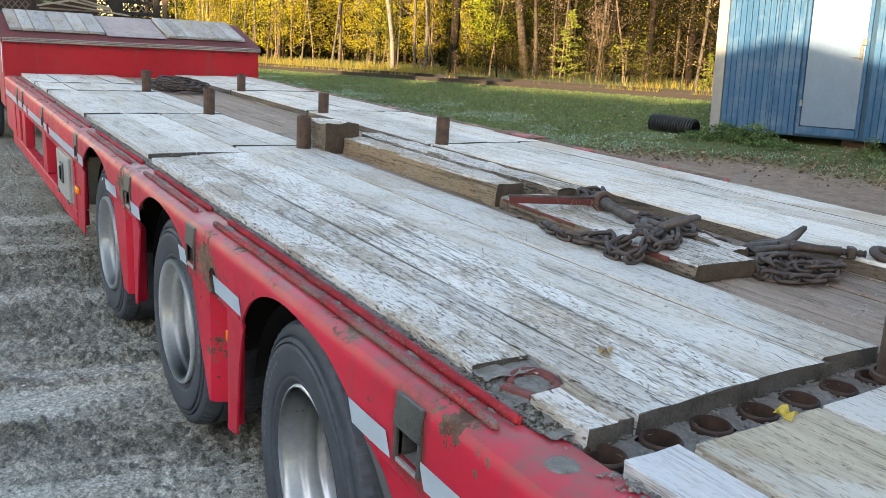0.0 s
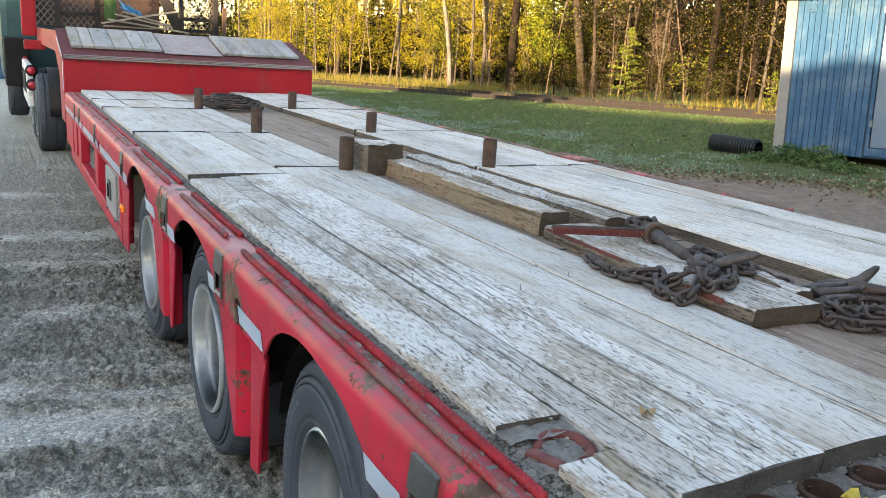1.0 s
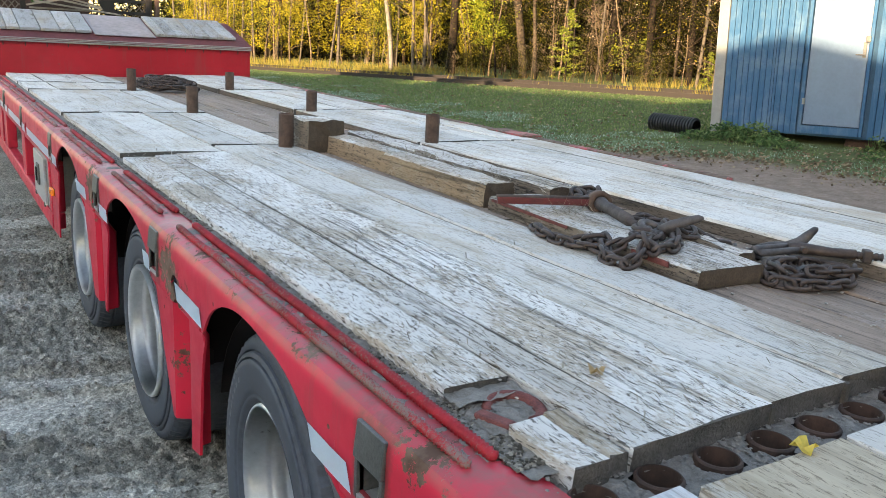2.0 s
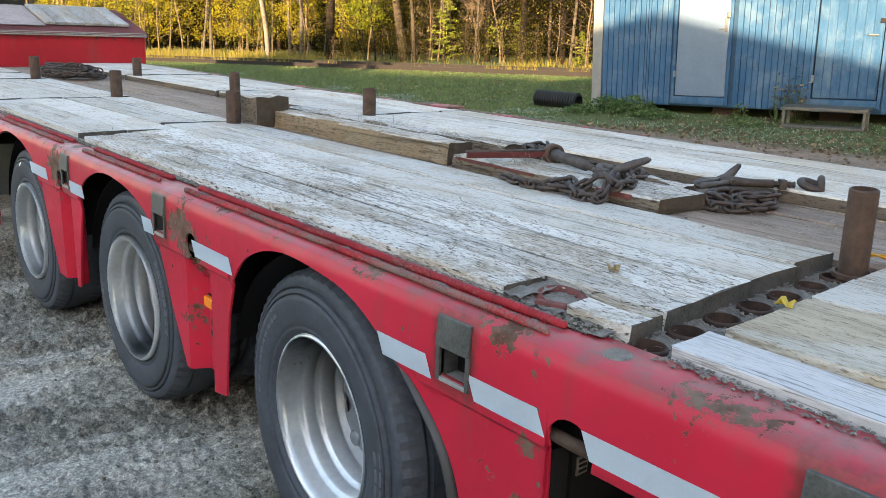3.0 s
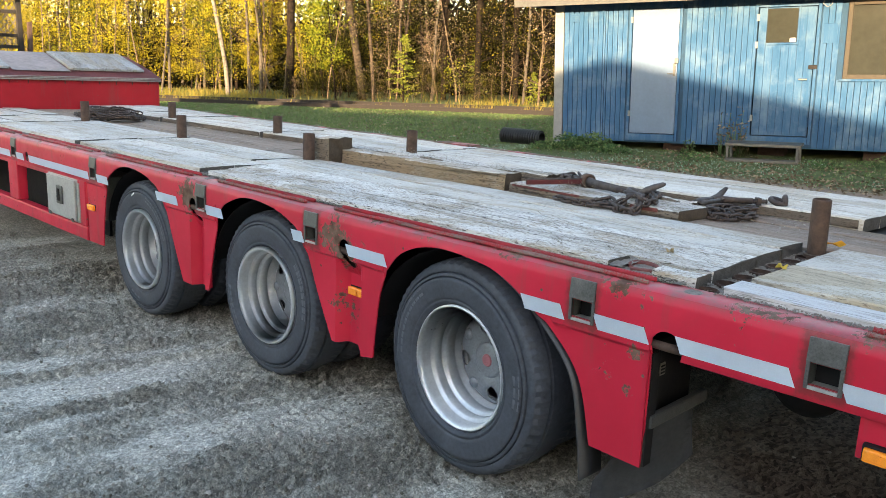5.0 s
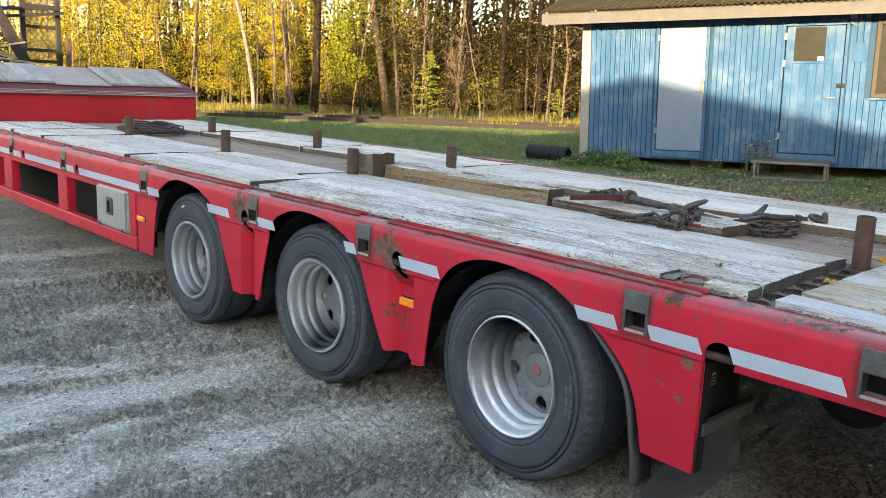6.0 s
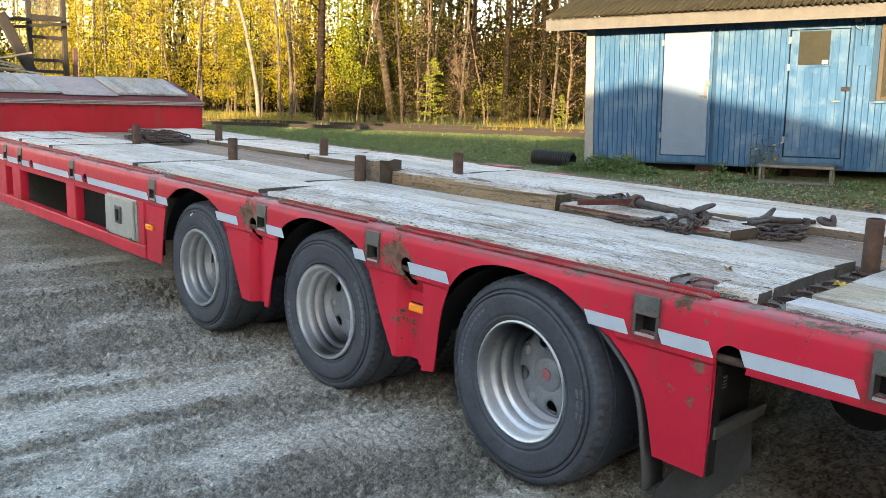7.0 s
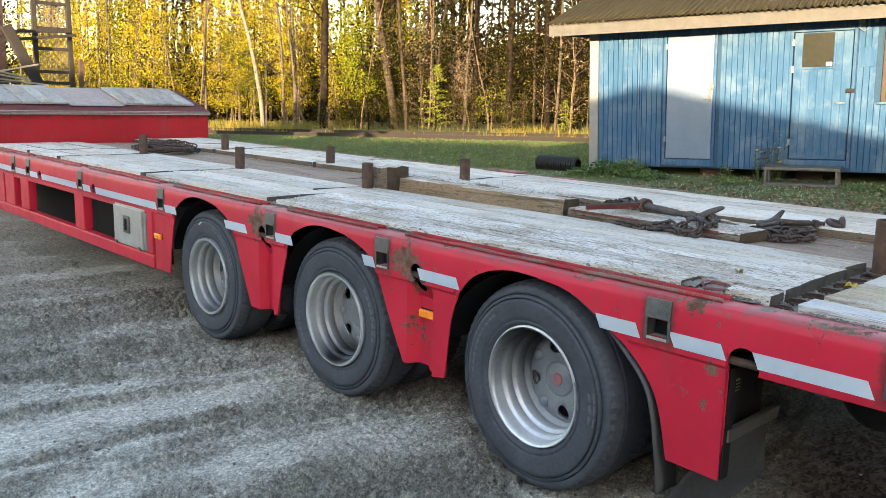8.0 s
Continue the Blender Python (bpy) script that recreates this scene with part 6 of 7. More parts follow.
for i in range(9):
    rows.append([bm.verts.new((1.02 + 0.035 * i + 0.02 * math.sin(j), 13.35 + 0.03 * math.sin(i * 1.7 + j), 1.70 + 0.016 * (8 - i) + 0.025 * j)) for j in range(5)])
for p, q in zip(rows, rows[1:]):
    for j in range(4):
        bm.faces.new((p[j], p[j + 1], q[j + 1], q[j]))
bmesh.ops.solidify(bm, geom=bm.faces[:], thickness=0.006)
tagged(part("plastic_sheet", bm, BLUE_TARP, smooth=True), "crumpled blue plastic sheet in the rack", "sheet")
tagged(part("scrap_post", boxed((-0.07, -0.05, 0), (0.07, 0.05, 0.95), 0.008, Matrix.Translation((1.85, 13.3, 1.51)) @ Matrix.Rotation(-0.45, 4, "Y")), RACK_WOOD), "dark leaning timber post in the rack", "post")
tagged(part("sack", boxed((0.82, 13.35, 1.63), (0.98, 13.5, 2.0), 0.06), WEED), "green sack standing in the rack", "sack")


# ---- the blue hut ----
UP = Vector((-0.055, 0.022, 1.0)).normalized()
ALONG = Vector((0.27, -0.963, 0.0))
ALONG = (ALONG - UP * ALONG.dot(UP)).normalized()
HUT = Matrix((ALONG, UP.cross(ALONG), UP)).transposed().to_4x4()
HUT.translation = (9.626, 8.779, 0.388)
hut = new("site_hut")
hut.matrix_basis = HUT
tagged(hut, "weathered blue timber hut with white door and corrugated roof", "hut")
LONG, DEEP, TOP = 8.2, 2.9, 2.36


def hut_part(name, lo, hi, mat, label="", bevel=0.0, parent=None, m=None):
    ob = part(name, boxed(lo, hi, bevel, m), mat, None, label)
    ob.parent = parent or hut
    return ob


# walls behind the boards
DOORS = ((1.17, 1.93, 0.165, 2.165), (3.10, 3.93, 0.20, 2.12))
WINDOWS = ((4.36, 5.05, 1.10, 2.14), (6.4, 7.1, 1.10, 2.14))
hut_part("wall_end", (-0.10, 0.03, 0.02), (-0.02, DEEP, TOP), SIDING)
hut_part("wall_end", (LONG, 0.03, 0.02), (LONG + 0.08, DEEP, TOP), SIDING)
hut_part("wall_back", (-0.02, DEEP - 0.08, 0.02), (LONG, DEEP, TOP), SIDING)
front = hut_part("wall_front", (-0.02, 0.028, 0.02), (LONG, 0.10, TOP), GROOVE_SHADE)
cut = bmesh.new()
for a, b, c, d in DOORS + WINDOWS:
    box(cut, (a, -0.2, c), (b, 0.3, d))
bmesh.ops.transform(cut, matrix=HUT, verts=cut.verts[:])
carve(front, cut)
front.parent = hut
hut_part("hut_floor", (-0.02, 0.03, 0.04), (LONG, DEEP - 0.08, 0.10), DARK_STEEL)
rr = random.Random(4)
x = 0.0
while x < LONG:
    w = 0.085 if abs(x - 0.70) > 0.05 else 0.04
    lo = [(0.03, TOP)]
    for a, b, c, d in DOORS + WINDOWS:
        if x + w > a - 0.035 and x < b + 0.035:
            lo = [q for q in ((0.03, c - 0.04), (d + 0.04, TOP)) if q[1] - q[0] > 0.05 and not (c < 0.3 and q[0] < 0.1)]
    for z0, z1 in lo:
        hut_part("siding_board", (x + 0.004, rr.uniform(-0.002, 0.001), z0), (x + w - 0.004, 0.026, z1), SIDING, bevel=0.003)
    x += w
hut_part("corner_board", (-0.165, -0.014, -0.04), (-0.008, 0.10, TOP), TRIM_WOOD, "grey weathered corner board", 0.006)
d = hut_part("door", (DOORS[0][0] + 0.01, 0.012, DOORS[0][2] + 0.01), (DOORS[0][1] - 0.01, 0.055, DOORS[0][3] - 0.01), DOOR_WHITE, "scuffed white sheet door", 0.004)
hut_part("door_handle", (1.78, -0.038, 1.13), (1.90, -0.020, 1.148), GREY_STEEL, parent=d, bevel=0.004)
hut_part("padlock", (1.885, -0.035, 1.30), (1.945, -0.002, 1.38), GREY_STEEL, parent=d, bevel=0.01)
hut_part("lock_plate", (1.86, -0.006, 1.10), (1.90, 0.011, 1.30), GREY_STEEL, parent=d, bevel=0.003)
for z in (0.45, 1.95):
    hut_part("hinge", (1.150, -0.016, z), (1.185, 0.010, z + 0.09), TRIM_WOOD, parent=d, bevel=0.003)
for k, (a, b, c, e) in enumerate(DOORS):
    fr = hut_part("door_frame", (a - 0.045, -0.012, c - 0.11), (a - 0.001, 0.05, e + 0.05), SIDING, bevel=0.003)
    hut_part("jamb", (b + 0.001, -0.012, c - 0.11), (b + 0.045, 0.05, e + 0.05), SIDING, parent=fr, bevel=0.003)
    hut_part("head", (a, -0.012, e + 0.001), (b, 0.05, e + 0.05), SIDING, parent=fr, bevel=0.003)
    hut_part("threshold", (a, -0.022, c - 0.11), (b, 0.05, c - 0.002), SIDING, parent=fr, bevel=0.004)
d = hut_part("door", (3.115, 0.020, 0.21), (3.915, 0.055, 2.11), SIDING, "blue planked door with a small window", 0.003)
x = 3.12
while x < 3.90:
    for z0, z1 in (((0.215, 2.105),) if x < 3.19 or x > 3.66 else ((0.215, 1.56), (2.12, 2.105))):
        if z1 > z0:
            hut_part("door_board", (x + 0.003, 0.004, z0), (min(x + 0.108, 3.912), 0.019, z1), SIDING, parent=d, bevel=0.002)
    x += 0.112
hut_part("door_window", (3.235, 0.002, 1.60), (3.665, 0.019, 2.095), GLASS_DIRTY, "grimy brown pane", parent=d)
for lo, hi in (((3.205, -0.008, 1.57), (3.234, 0.019, 2.115)), ((3.666, -0.008, 1.57), (3.695, 0.019, 2.115)), ((3.235, -0.008, 1.57), (3.665, 0.019, 1.599))):
    hut_part("window_frame", lo, hi, SIDING, parent=d, bevel=0.003)
hut_part("notice", (3.57, -0.001, 1.61), (3.65, 0.0015, 1.665), WHITE_PAINT, parent=d)
hut_part("hasp", (3.86, -0.030, 1.21), (3.98, -0.006, 1.27), DARK_STEEL, parent=d, bevel=0.006)
hut_part("door_handle", (3.74, -0.045, 1.05), (3.86, -0.025, 1.072), GREY_STEEL, parent=d, bevel=0.004)
for z in (0.42, 1.52, 1.92):
    hut_part("hinge", (3.085, -0.018, z), (3.125, 0.006, z + 0.10), TRIM_WOOD, parent=d, bevel=0.003)
for a, b, c, e in WINDOWS:
    w = hut_part("window", (a + 0.03, 0.035, c + 0.03), (b - 0.03, 0.045, e - 0.03), GLASS_DIRTY, "grimy pane in a dull brown frame")
    for lo, hi in (((a - 0.03, -0.014, c - 0.03), (a + 0.03, 0.06, e + 0.03)), ((b - 0.03, -0.014, c - 0.03), (b + 0.03, 0.06, e + 0.03)), ((a + 0.031, -0.014, c - 0.03), (b - 0.031, 0.06, c + 0.03)), ((a + 0.031, -0.014, e - 0.03), (b - 0.031, 0.06, e + 0.03))):
        hut_part("window_frame", lo, hi, WINDOW_BROWN, parent=w, bevel=0.004)
    hut_part("window_sill", (a - 0.07, -0.05, c - 0.065), (b + 0.07, -0.001, c - 0.031), SIDING, parent=w, bevel=0.004)
vent = hut_part("vent", (0.13, -0.016, 1.98), (0.27, -0.004, 2.12), SIDING, "small slatted wall vent", 0.002)
for k in range(4):
    hut_part("vent_slat", (0.14, -0.028, 1.992 + 0.03 * k), (0.26, -0.0165, 2.010 + 0.03 * k), SIDING, parent=vent)
box1 = hut_part("junction_box", (3.97, -0.07, 2.20), (4.06, -0.005, 2.29), TRIM_WOOD, "small white junction box", 0.008)
cb = part("cable", tube(bmesh.new(), [(4.0, -0.04, 2.20), (3.99, -0.05, 2.14), (4.05, -0.05, 2.09), (4.11, -0.04, 2.13), (4.11, -0.03, 2.25), (4.13, -0.03, 2.30)], 0.006, 6), TRIM_WOOD, None, smooth=True)
cb.parent = box1
hut_part("wall_lamp", (4.18, -0.06, 2.20), (4.235, -0.005, 2.28), TRIM_WOOD, "small white sensor", 0.012)
hut_part("meter_plate", (4.02, -0.012, 1.58), (4.22, -0.004, 1.86), SIDING, "pale plate on the wall", 0.003)
# roof
pitch = 0.30
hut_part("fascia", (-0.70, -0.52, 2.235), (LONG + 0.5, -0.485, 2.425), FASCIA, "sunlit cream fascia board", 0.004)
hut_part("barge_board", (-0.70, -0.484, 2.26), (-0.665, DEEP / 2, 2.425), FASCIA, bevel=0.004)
hut_part("soffit", (-0.664, -0.484, 2.365), (LONG + 0.4, 0.02, 2.385), OLD_WOOD)
bm = bmesh.new()
cols = []
n = int((LONG + 1.3) / 0.0163)
for i in range(n + 1):
    x = -0.74 + (LONG + 1.3) * i / n
    c = 0.020 * math.cos(2 * math.pi * x / 0.0975)
    cols.append([bm.verts.new((x, y, 2.435 + c + 0.01 * noise.noise((x * 2, y, 0)) + pitch * (y + 0.60 if y < DEEP / 2 else DEEP + 0.60 - y))) for y in (-0.60, -0.1, 0.5, DEEP / 2, DEEP - 0.5, DEEP + 0.4)])
for a, b in zip(cols, cols[1:]):
    for j in range(5):
        bm.faces.new((a[j], a[j + 1], b[j + 1], b[j]))
bmesh.ops.solidify(bm, geom=bm.faces[:], thickness=0.008)
bmesh.ops.recalc_face_normals(bm, faces=bm.faces[:])
ob = part("roof", bm, ROOF, None, "mossy brown corrugated roof sheets", smooth=True)
ob.parent = hut
for xg in (-0.06, LONG + 0.04):
    bm = bmesh.new()
    a = [bm.verts.new(p) for p in ((xg - 0.03, 0.03, TOP), (xg - 0.03, DEEP, TOP), (xg - 0.03, DEEP / 2, TOP + 0.5))]
    b = [bm.verts.new(p) for p in ((xg + 0.03, 0.03, TOP), (xg + 0.03, DEEP, TOP), (xg + 0.03, DEEP / 2, TOP + 0.5))]
    bm.faces.new(a), bm.faces.new(b[::-1])
    for k in range(3):
        bm.faces.new((a[k], b[k], b[(k + 1) % 3], a[(k + 1) % 3]))
    ob = part("gable", bm, SIDING, None)
    ob.parent = hut
for k in range(6):
    hut_part("footing", (0.2 + 1.5 * k, 0.25, -0.45), (0.6 + 1.5 * k, 0.65, 0.018), BROWN_WALL, bevel=0.01)

# metal step before the planked door
step_at = HUT @ Matrix.Translation((0, -0.68, -0.020))
step = new("door_step")
step.matrix_basis = step_at
tagged(step, "grey metal step standing before the hut door", "step")


def step_part(name, lo, hi):
    ob = part(name, boxed(lo, hi, 0.006), GREY_STEEL)
    ob.parent = step


step_part("tread", (2.86, 0.0, 0.125), (3.92, 0.42, 0.165))
step_part("lower_tread", (2.88, -0.06, -0.105), (3.90, 0.16, -0.070))
for x in (2.88, 3.86):
    for y in (0.02, 0.36):
        step_part("leg", (x, y, -0.30), (x + 0.04, y + 0.04, 0.124))

# corrugated drain pipe lying on the grass
pp = Vector((9.50, 9.52, 0)) - UP.cross(ALONG) * 0.10
pp.z = rise(pp.x, pp.y) + 0.118
prof = []
n = 16
for k in range(n):
    y = -0.41 + 0.82 * k / n
    prof += [(y, 0.142), (y + 0.022, 0.142), (y + 0.030, 0.114), (y + 0.048, 0.114)]
prof += [(0.41, 0.108), (-0.41, 0.108)]
bm = lathe(bmesh.new(), prof, "y", 32, closed=True)
ob = tagged(part("drain_pipe", bm, PIPE_BLACK), "short black corrugated drain pipe lying on grass", "pipe")
ob.matrix_basis = Matrix.Translation(pp) @ Matrix.Rotation(math.atan2(-ALONG.x, ALONG.y) - 0.18, 4, "Z")


# ---- railway at the wood's edge ----
RAIL0, RAILWAY = Vector((10.0, 27.6)), Vector((0.2915, -0.9566))
OUT = Vector((0.9566, 0.2915))


def edge(a, b):
    """A plan point, a along the railway and b beyond it, with the ground's height."""
    p = RAIL0 + RAILWAY * a + OUT * b
    return Vector((p.x, p.y, rise(p.x, p.y)))


track = root("railway_track", edge(0, 0.6), "old rusty railway track at the edge of the wood", "railway", kind="structure")
for b in (0.0, 1.1):
    bm = bmesh.new()
    pts = [edge(a, b) + Vector((0, 0, 0.105)) for a in range(-40, 42, 2)]
    for p, q in zip(pts, pts[1:]):
        d = (q - p).normalized()
        m = Matrix.Translation((p + q) / 2) @ d.to_track_quat("Y", "Z").to_matrix().to_4x4()
        box(bm, (-0.012, -(q - p).length / 2 - 0.01, -0.115), (0.012, (q - p).length / 2 + 0.01, -0.02), 0.0, m)
        box(bm, (-0.033, -(q - p).length / 2 - 0.01, -0.02), (0.033, (q - p).length / 2 + 0.01, 0.012), 0.0, m)
    part("rail", bm, RAIL_STEEL, track)


# ---- grass ----
def blades(name, spots, high, wide, material, label, seed, lean=0.35):
    g = np.random.default_rng(seed)
    n = len(spots)
    p = np.array(spots)
    h = high * g.uniform(0.5, 1.3, n)
    a = g.uniform(0, 2 * np.pi, n)
    d = np.stack([np.cos(a), np.sin(a), np.zeros(n)], 1)
    l = g.normal(0, lean, (n, 2)) * h[:, None]
    tip = p + np.stack([l[:, 0], l[:, 1], h], 1)
    w = wide * g.uniform(0.6, 1.4, n)[:, None]
    V = np.stack([p - d * w, p + d * w, tip], 1)
    ob = new(name, fast_mesh(name, V, np.arange(3 * n).reshape(-1, 3), material))
    return tagged(ob, label, "grass", kind="stuff")


g = np.random.default_rng(11)
spots = []
hut_inv = HUT.inverted()
while len(spots) < 120000:
    x, y = 4.2 + 14 * g.random(), 2.0 + 30 * g.random()
    s = (Vector((x, y)) - RAIL0).dot(OUT)
    if s > 1.3 or (s > -0.05 and g.random() < 0.12) or x < turf_edge(y) - 0.35 + 0.7 * noise.noise((x * 0.8, y * 0.8, 0)) + 0.5 * g.random():
        continue
    loc = hut_inv @ Vector((x, y, 0.4))
    if loc.x > -0.2 and loc.y > 0.15:
        continue
    if loc.x > -0.2 and g.random() < 0.66 + 0.6 * noise.noise((x * 1.3, y * 1.3, 5.0)):
        continue
    spots.append((x, y, rise(x, y) - 0.005))
frosty = [p for p in spots if noise.noise((p[0] * 0.9, p[1] * 0.9, 6.0)) + 0.5 * noise.noise((p[0] * 4, p[1] * 4, 2.0)) - 0.35 * abs(p[0] - turf_edge(p[1]) - 0.8) > -0.42]
icy = set(frosty)
blades("grass", [p for p in spots if p not in icy], 0.034, 0.008, GRASS, "short green autumn grass", 2, 0.5)
blades("frosted_grass", frosty, 0.028, 0.008, GRASS_FROST, "short grass whitened by frost", 3, 0.6)
spots = []
for _ in range(30000):
    b = 0.75 + 4.2 * g.random() ** 1.3
    a = -40 + 66 * g.random()
    if (5.0 < a < 12.0 and g.random() < 0.93) or (a >= 12.0 and noise.noise((a * 0.9, b * 0.8, 3.0)) < -0.1) or noise.noise((a * 1.7, b * 1.4, 9.0)) < -0.25:
        continue
    p = edge(a, b)
    spots.append(tuple(p))
blades("tall_grass", spots, 0.24, 0.009, GRASS_DRY, "tall sunlit dry grass beside the railway", 5, 0.3)
blades("straw_tuft", [(1.17 + g.normal(0, 0.035), 2.47 + g.normal(0, 0.03), ON_BOARD - 0.004) for _ in range(90)], 0.045, 0.0011, STRAW, "tuft of dry straw caught by the binder lever", 8, 0.9)
blades("straw_tuft", [(1.25 + g.normal(0, 0.06), 3.4 + g.normal(0, 0.35), FLOOR + 0.07) for _ in range(160)], 0.05, 0.0012, STRAW, "dry straw and splinters between two beams", 9, 1.2)
# litter of fallen leaves along the turf's edge
c = []
while len(c) < 8000:
    y = 0.5 + 18 * g.random() ** 1.3
    x = turf_edge(y) + (g.normal(0, 0.4) if y > 7 or g.random() < 0.4 else g.uniform(-0.2, 2.2))
    loc = hut_inv @ Vector((x, y, 0.4))
    if loc.x > -0.2 and loc.y > 0.15:
        continue
    c.append((x, y, rise(x, y) + 0.012))
while len(c) < 10500:
    x, y = 6.0 + 7 * g.random(), 7.0 + 17 * g.random()
    if x > turf_edge(y) and (Vector((x, y)) - RAIL0).dot(OUT) < 3.0 and not ((hut_inv @ Vector((x, y, 0.4))).x > -0.2 and (hut_inv @ Vector((x, y, 0.4))).y > 0.15):
        c.append((x, y, rise(x, y) + 0.022))
V, F = leaf_quads(g, np.array(c), np.full(len(c), 0.026), 0.85)
tagged(new("leaf_litter", fast_mesh("leaf_litter", V, F, LEAF_BROWN)), "brown fallen leaves along the edge of the grass", "leaves", kind="stuff")


def weed(x, y, r, h, n, seed, material=WEED, label="low green nettles growing by the hut"):
    g = np.random.default_rng(seed)
    a, s = g.uniform(0, 2 * np.pi, n), np.sqrt(g.random(n))
    zz = h * g.random(n) ** 0.8 * (1.05 - 0.6 * s ** 2)
    base = rise(x, y)
    C = np.stack([x + r * s * np.cos(a), y + r * s * np.sin(a), base + 0.02 + zz], 1)
    V, F = leaf_quads(g, C, g.uniform(0.018, 0.036, n), 0.5, 0.5)
    plant = root("weed_clump", (x, y, base), label, "weeds", "weeds by the hut")
    part("leaves", fast_mesh("leaves", V, F, material), material, plant)
    bm = bmesh.new()
    for k in range(14):
        q = C[k * (n // 14)]
        tube(bm, [(x + (q[0] - x) * 0.4, y + (q[1] - y) * 0.4, base - 0.02), tuple(q)], [0.005, 0.002], 4)
    tagged(part("stems", bm, WEED, plant), kind="stuff")


def by_hut(a, out):
    p = HUT @ Vector((a, -out, 0))
    return p.x, p.y


for k, (a, out, r, h, n) in enumerate(((0.25, 0.35, 0.28, 0.25, 620), (0.72, 0.42, 0.34, 0.28, 760), (-0.10, 0.6, 0.25, 0.12, 240), (1.15, 0.7, 0.30, 0.14, 300), (2.25, 0.35, 0.14, 0.26, 90), (2.5, 0.9, 0.3, 0.10, 90), (4.3, 0.9, 0.3, 0.12, 100), (5.0, 0.6, 0.3, 0.16, 120))):
    weed(*by_hut(a, out), r, h, n, 40 + k)
for k, (a, out) in enumerate(((2.75, 0.18), (3.0, 0.25), (2.88, 0.12))):
    weed(*by_hut(a, out), 0.14, 0.75, 70, 70 + k, LEAF_BROWN, "dry brown weed standing by the hut")


# ---- the wood ----
def limb(bm, start, way, length, r0, rr, sides=5, bends=4, drop=0.0):
    p, d = Vector(start), Vector(way).normalized()
    pts, rad = [p.copy()], [r0]
    for k in range(bends):
        d = (d + Vector((rr.gauss(0, 0.16), rr.gauss(0, 0.16), rr.gauss(0, 0.10) - drop))).normalized()
        p = p + d * (length / bends)
        pts.append(p.copy()), rad.append(r0 * (1 - 0.8 * (k + 1) / bends))
    tube(bm, pts, rad, 3, caps=False)
    return pts


def make_tree(seed, high, r0, bark, leaf, first, limbs, reach, per, size, lean=0.03, spread=0.30, label="", name="tree"):
    """A tapered, slightly bent trunk with limbs and a crown of many small leaves, at the origin."""
    rr = random.Random(seed)
    g = np.random.default_rng(seed)
    tree = root(name, (0, 0, 0), label, "tree", "trees of the wood")
    bm = bmesh.new()
    p, d = Vector((0, 0, -0.15)), Vector((rr.gauss(0, lean), rr.gauss(0, lean), 1))
    pts, rad = [], []
    n = 12
    for k in range(n + 1):
        pts.append(p.copy()), rad.append(max(0.006, r0 * (1 - 0.85 * (k / n) ** 1.2)))
        d = (d + Vector((rr.gauss(0, lean), rr.gauss(0, lean), 0.06))).normalized()
        p = p + d * ((high + 0.15) / n)
    tube(bm, pts, rad, 8, caps=False)
    part("trunk", bm, bark, tree, smooth=True)
    bm = bmesh.new()
    centres = []
    for k in range(limbs):
        t = first + (0.99 - first) * (k + rr.random()) / limbs
        i = min(n - 1, int(t * n))
        base = pts[i].lerp(pts[i + 1], t * n - i)
        a = rr.uniform(0, 2 * math.pi)
        long = reach * (1.1 - 0.6 * t) * rr.uniform(0.6, 1.2)
        tips = limb(bm, base, (math.cos(a), math.sin(a), rr.uniform(0.2, 0.9)), long, rad[i] * 0.35, rr)
        for q in tips[1:]:
            centres.append((q, 1.0))
            if rr.random() < 0.7:
                b = rr.uniform(0, 2 * math.pi)
                t2 = limb(bm, q, (math.cos(b), math.sin(b), rr.uniform(-0.1, 0.6)), long * 0.5, rad[i] * 0.14, rr, 3, 3)
                centres += [(c, 0.9) for c in t2[1:]]
    tagged(part("branchwork", bm, bark if bark not in (BIRCH, BIRCH_DIM) else TWIG, tree), kind="stuff")
    if per:
        per, size = int(per * 1.08), size * 0.83
        C = np.array([tuple(c[0]) for c in centres])
        sprays = max(1, per // 26)
        S = C[g.integers(0, len(C), sprays)] + g.normal(0, spread, (sprays, 3)) * np.array([1, 1, 0.8])
        P = S[g.integers(0, sprays, per)] + g.normal(0, 0.13, (per, 3)) * np.array([1, 1, 0.7])
        P = P[P[:, 2] > 0.25]
        V, F = leaf_quads(g, P, np.full(len(P), size), 0.25)
        part("crown", fast_mesh("crown", V, F, leaf), leaf, tree)
    return tree


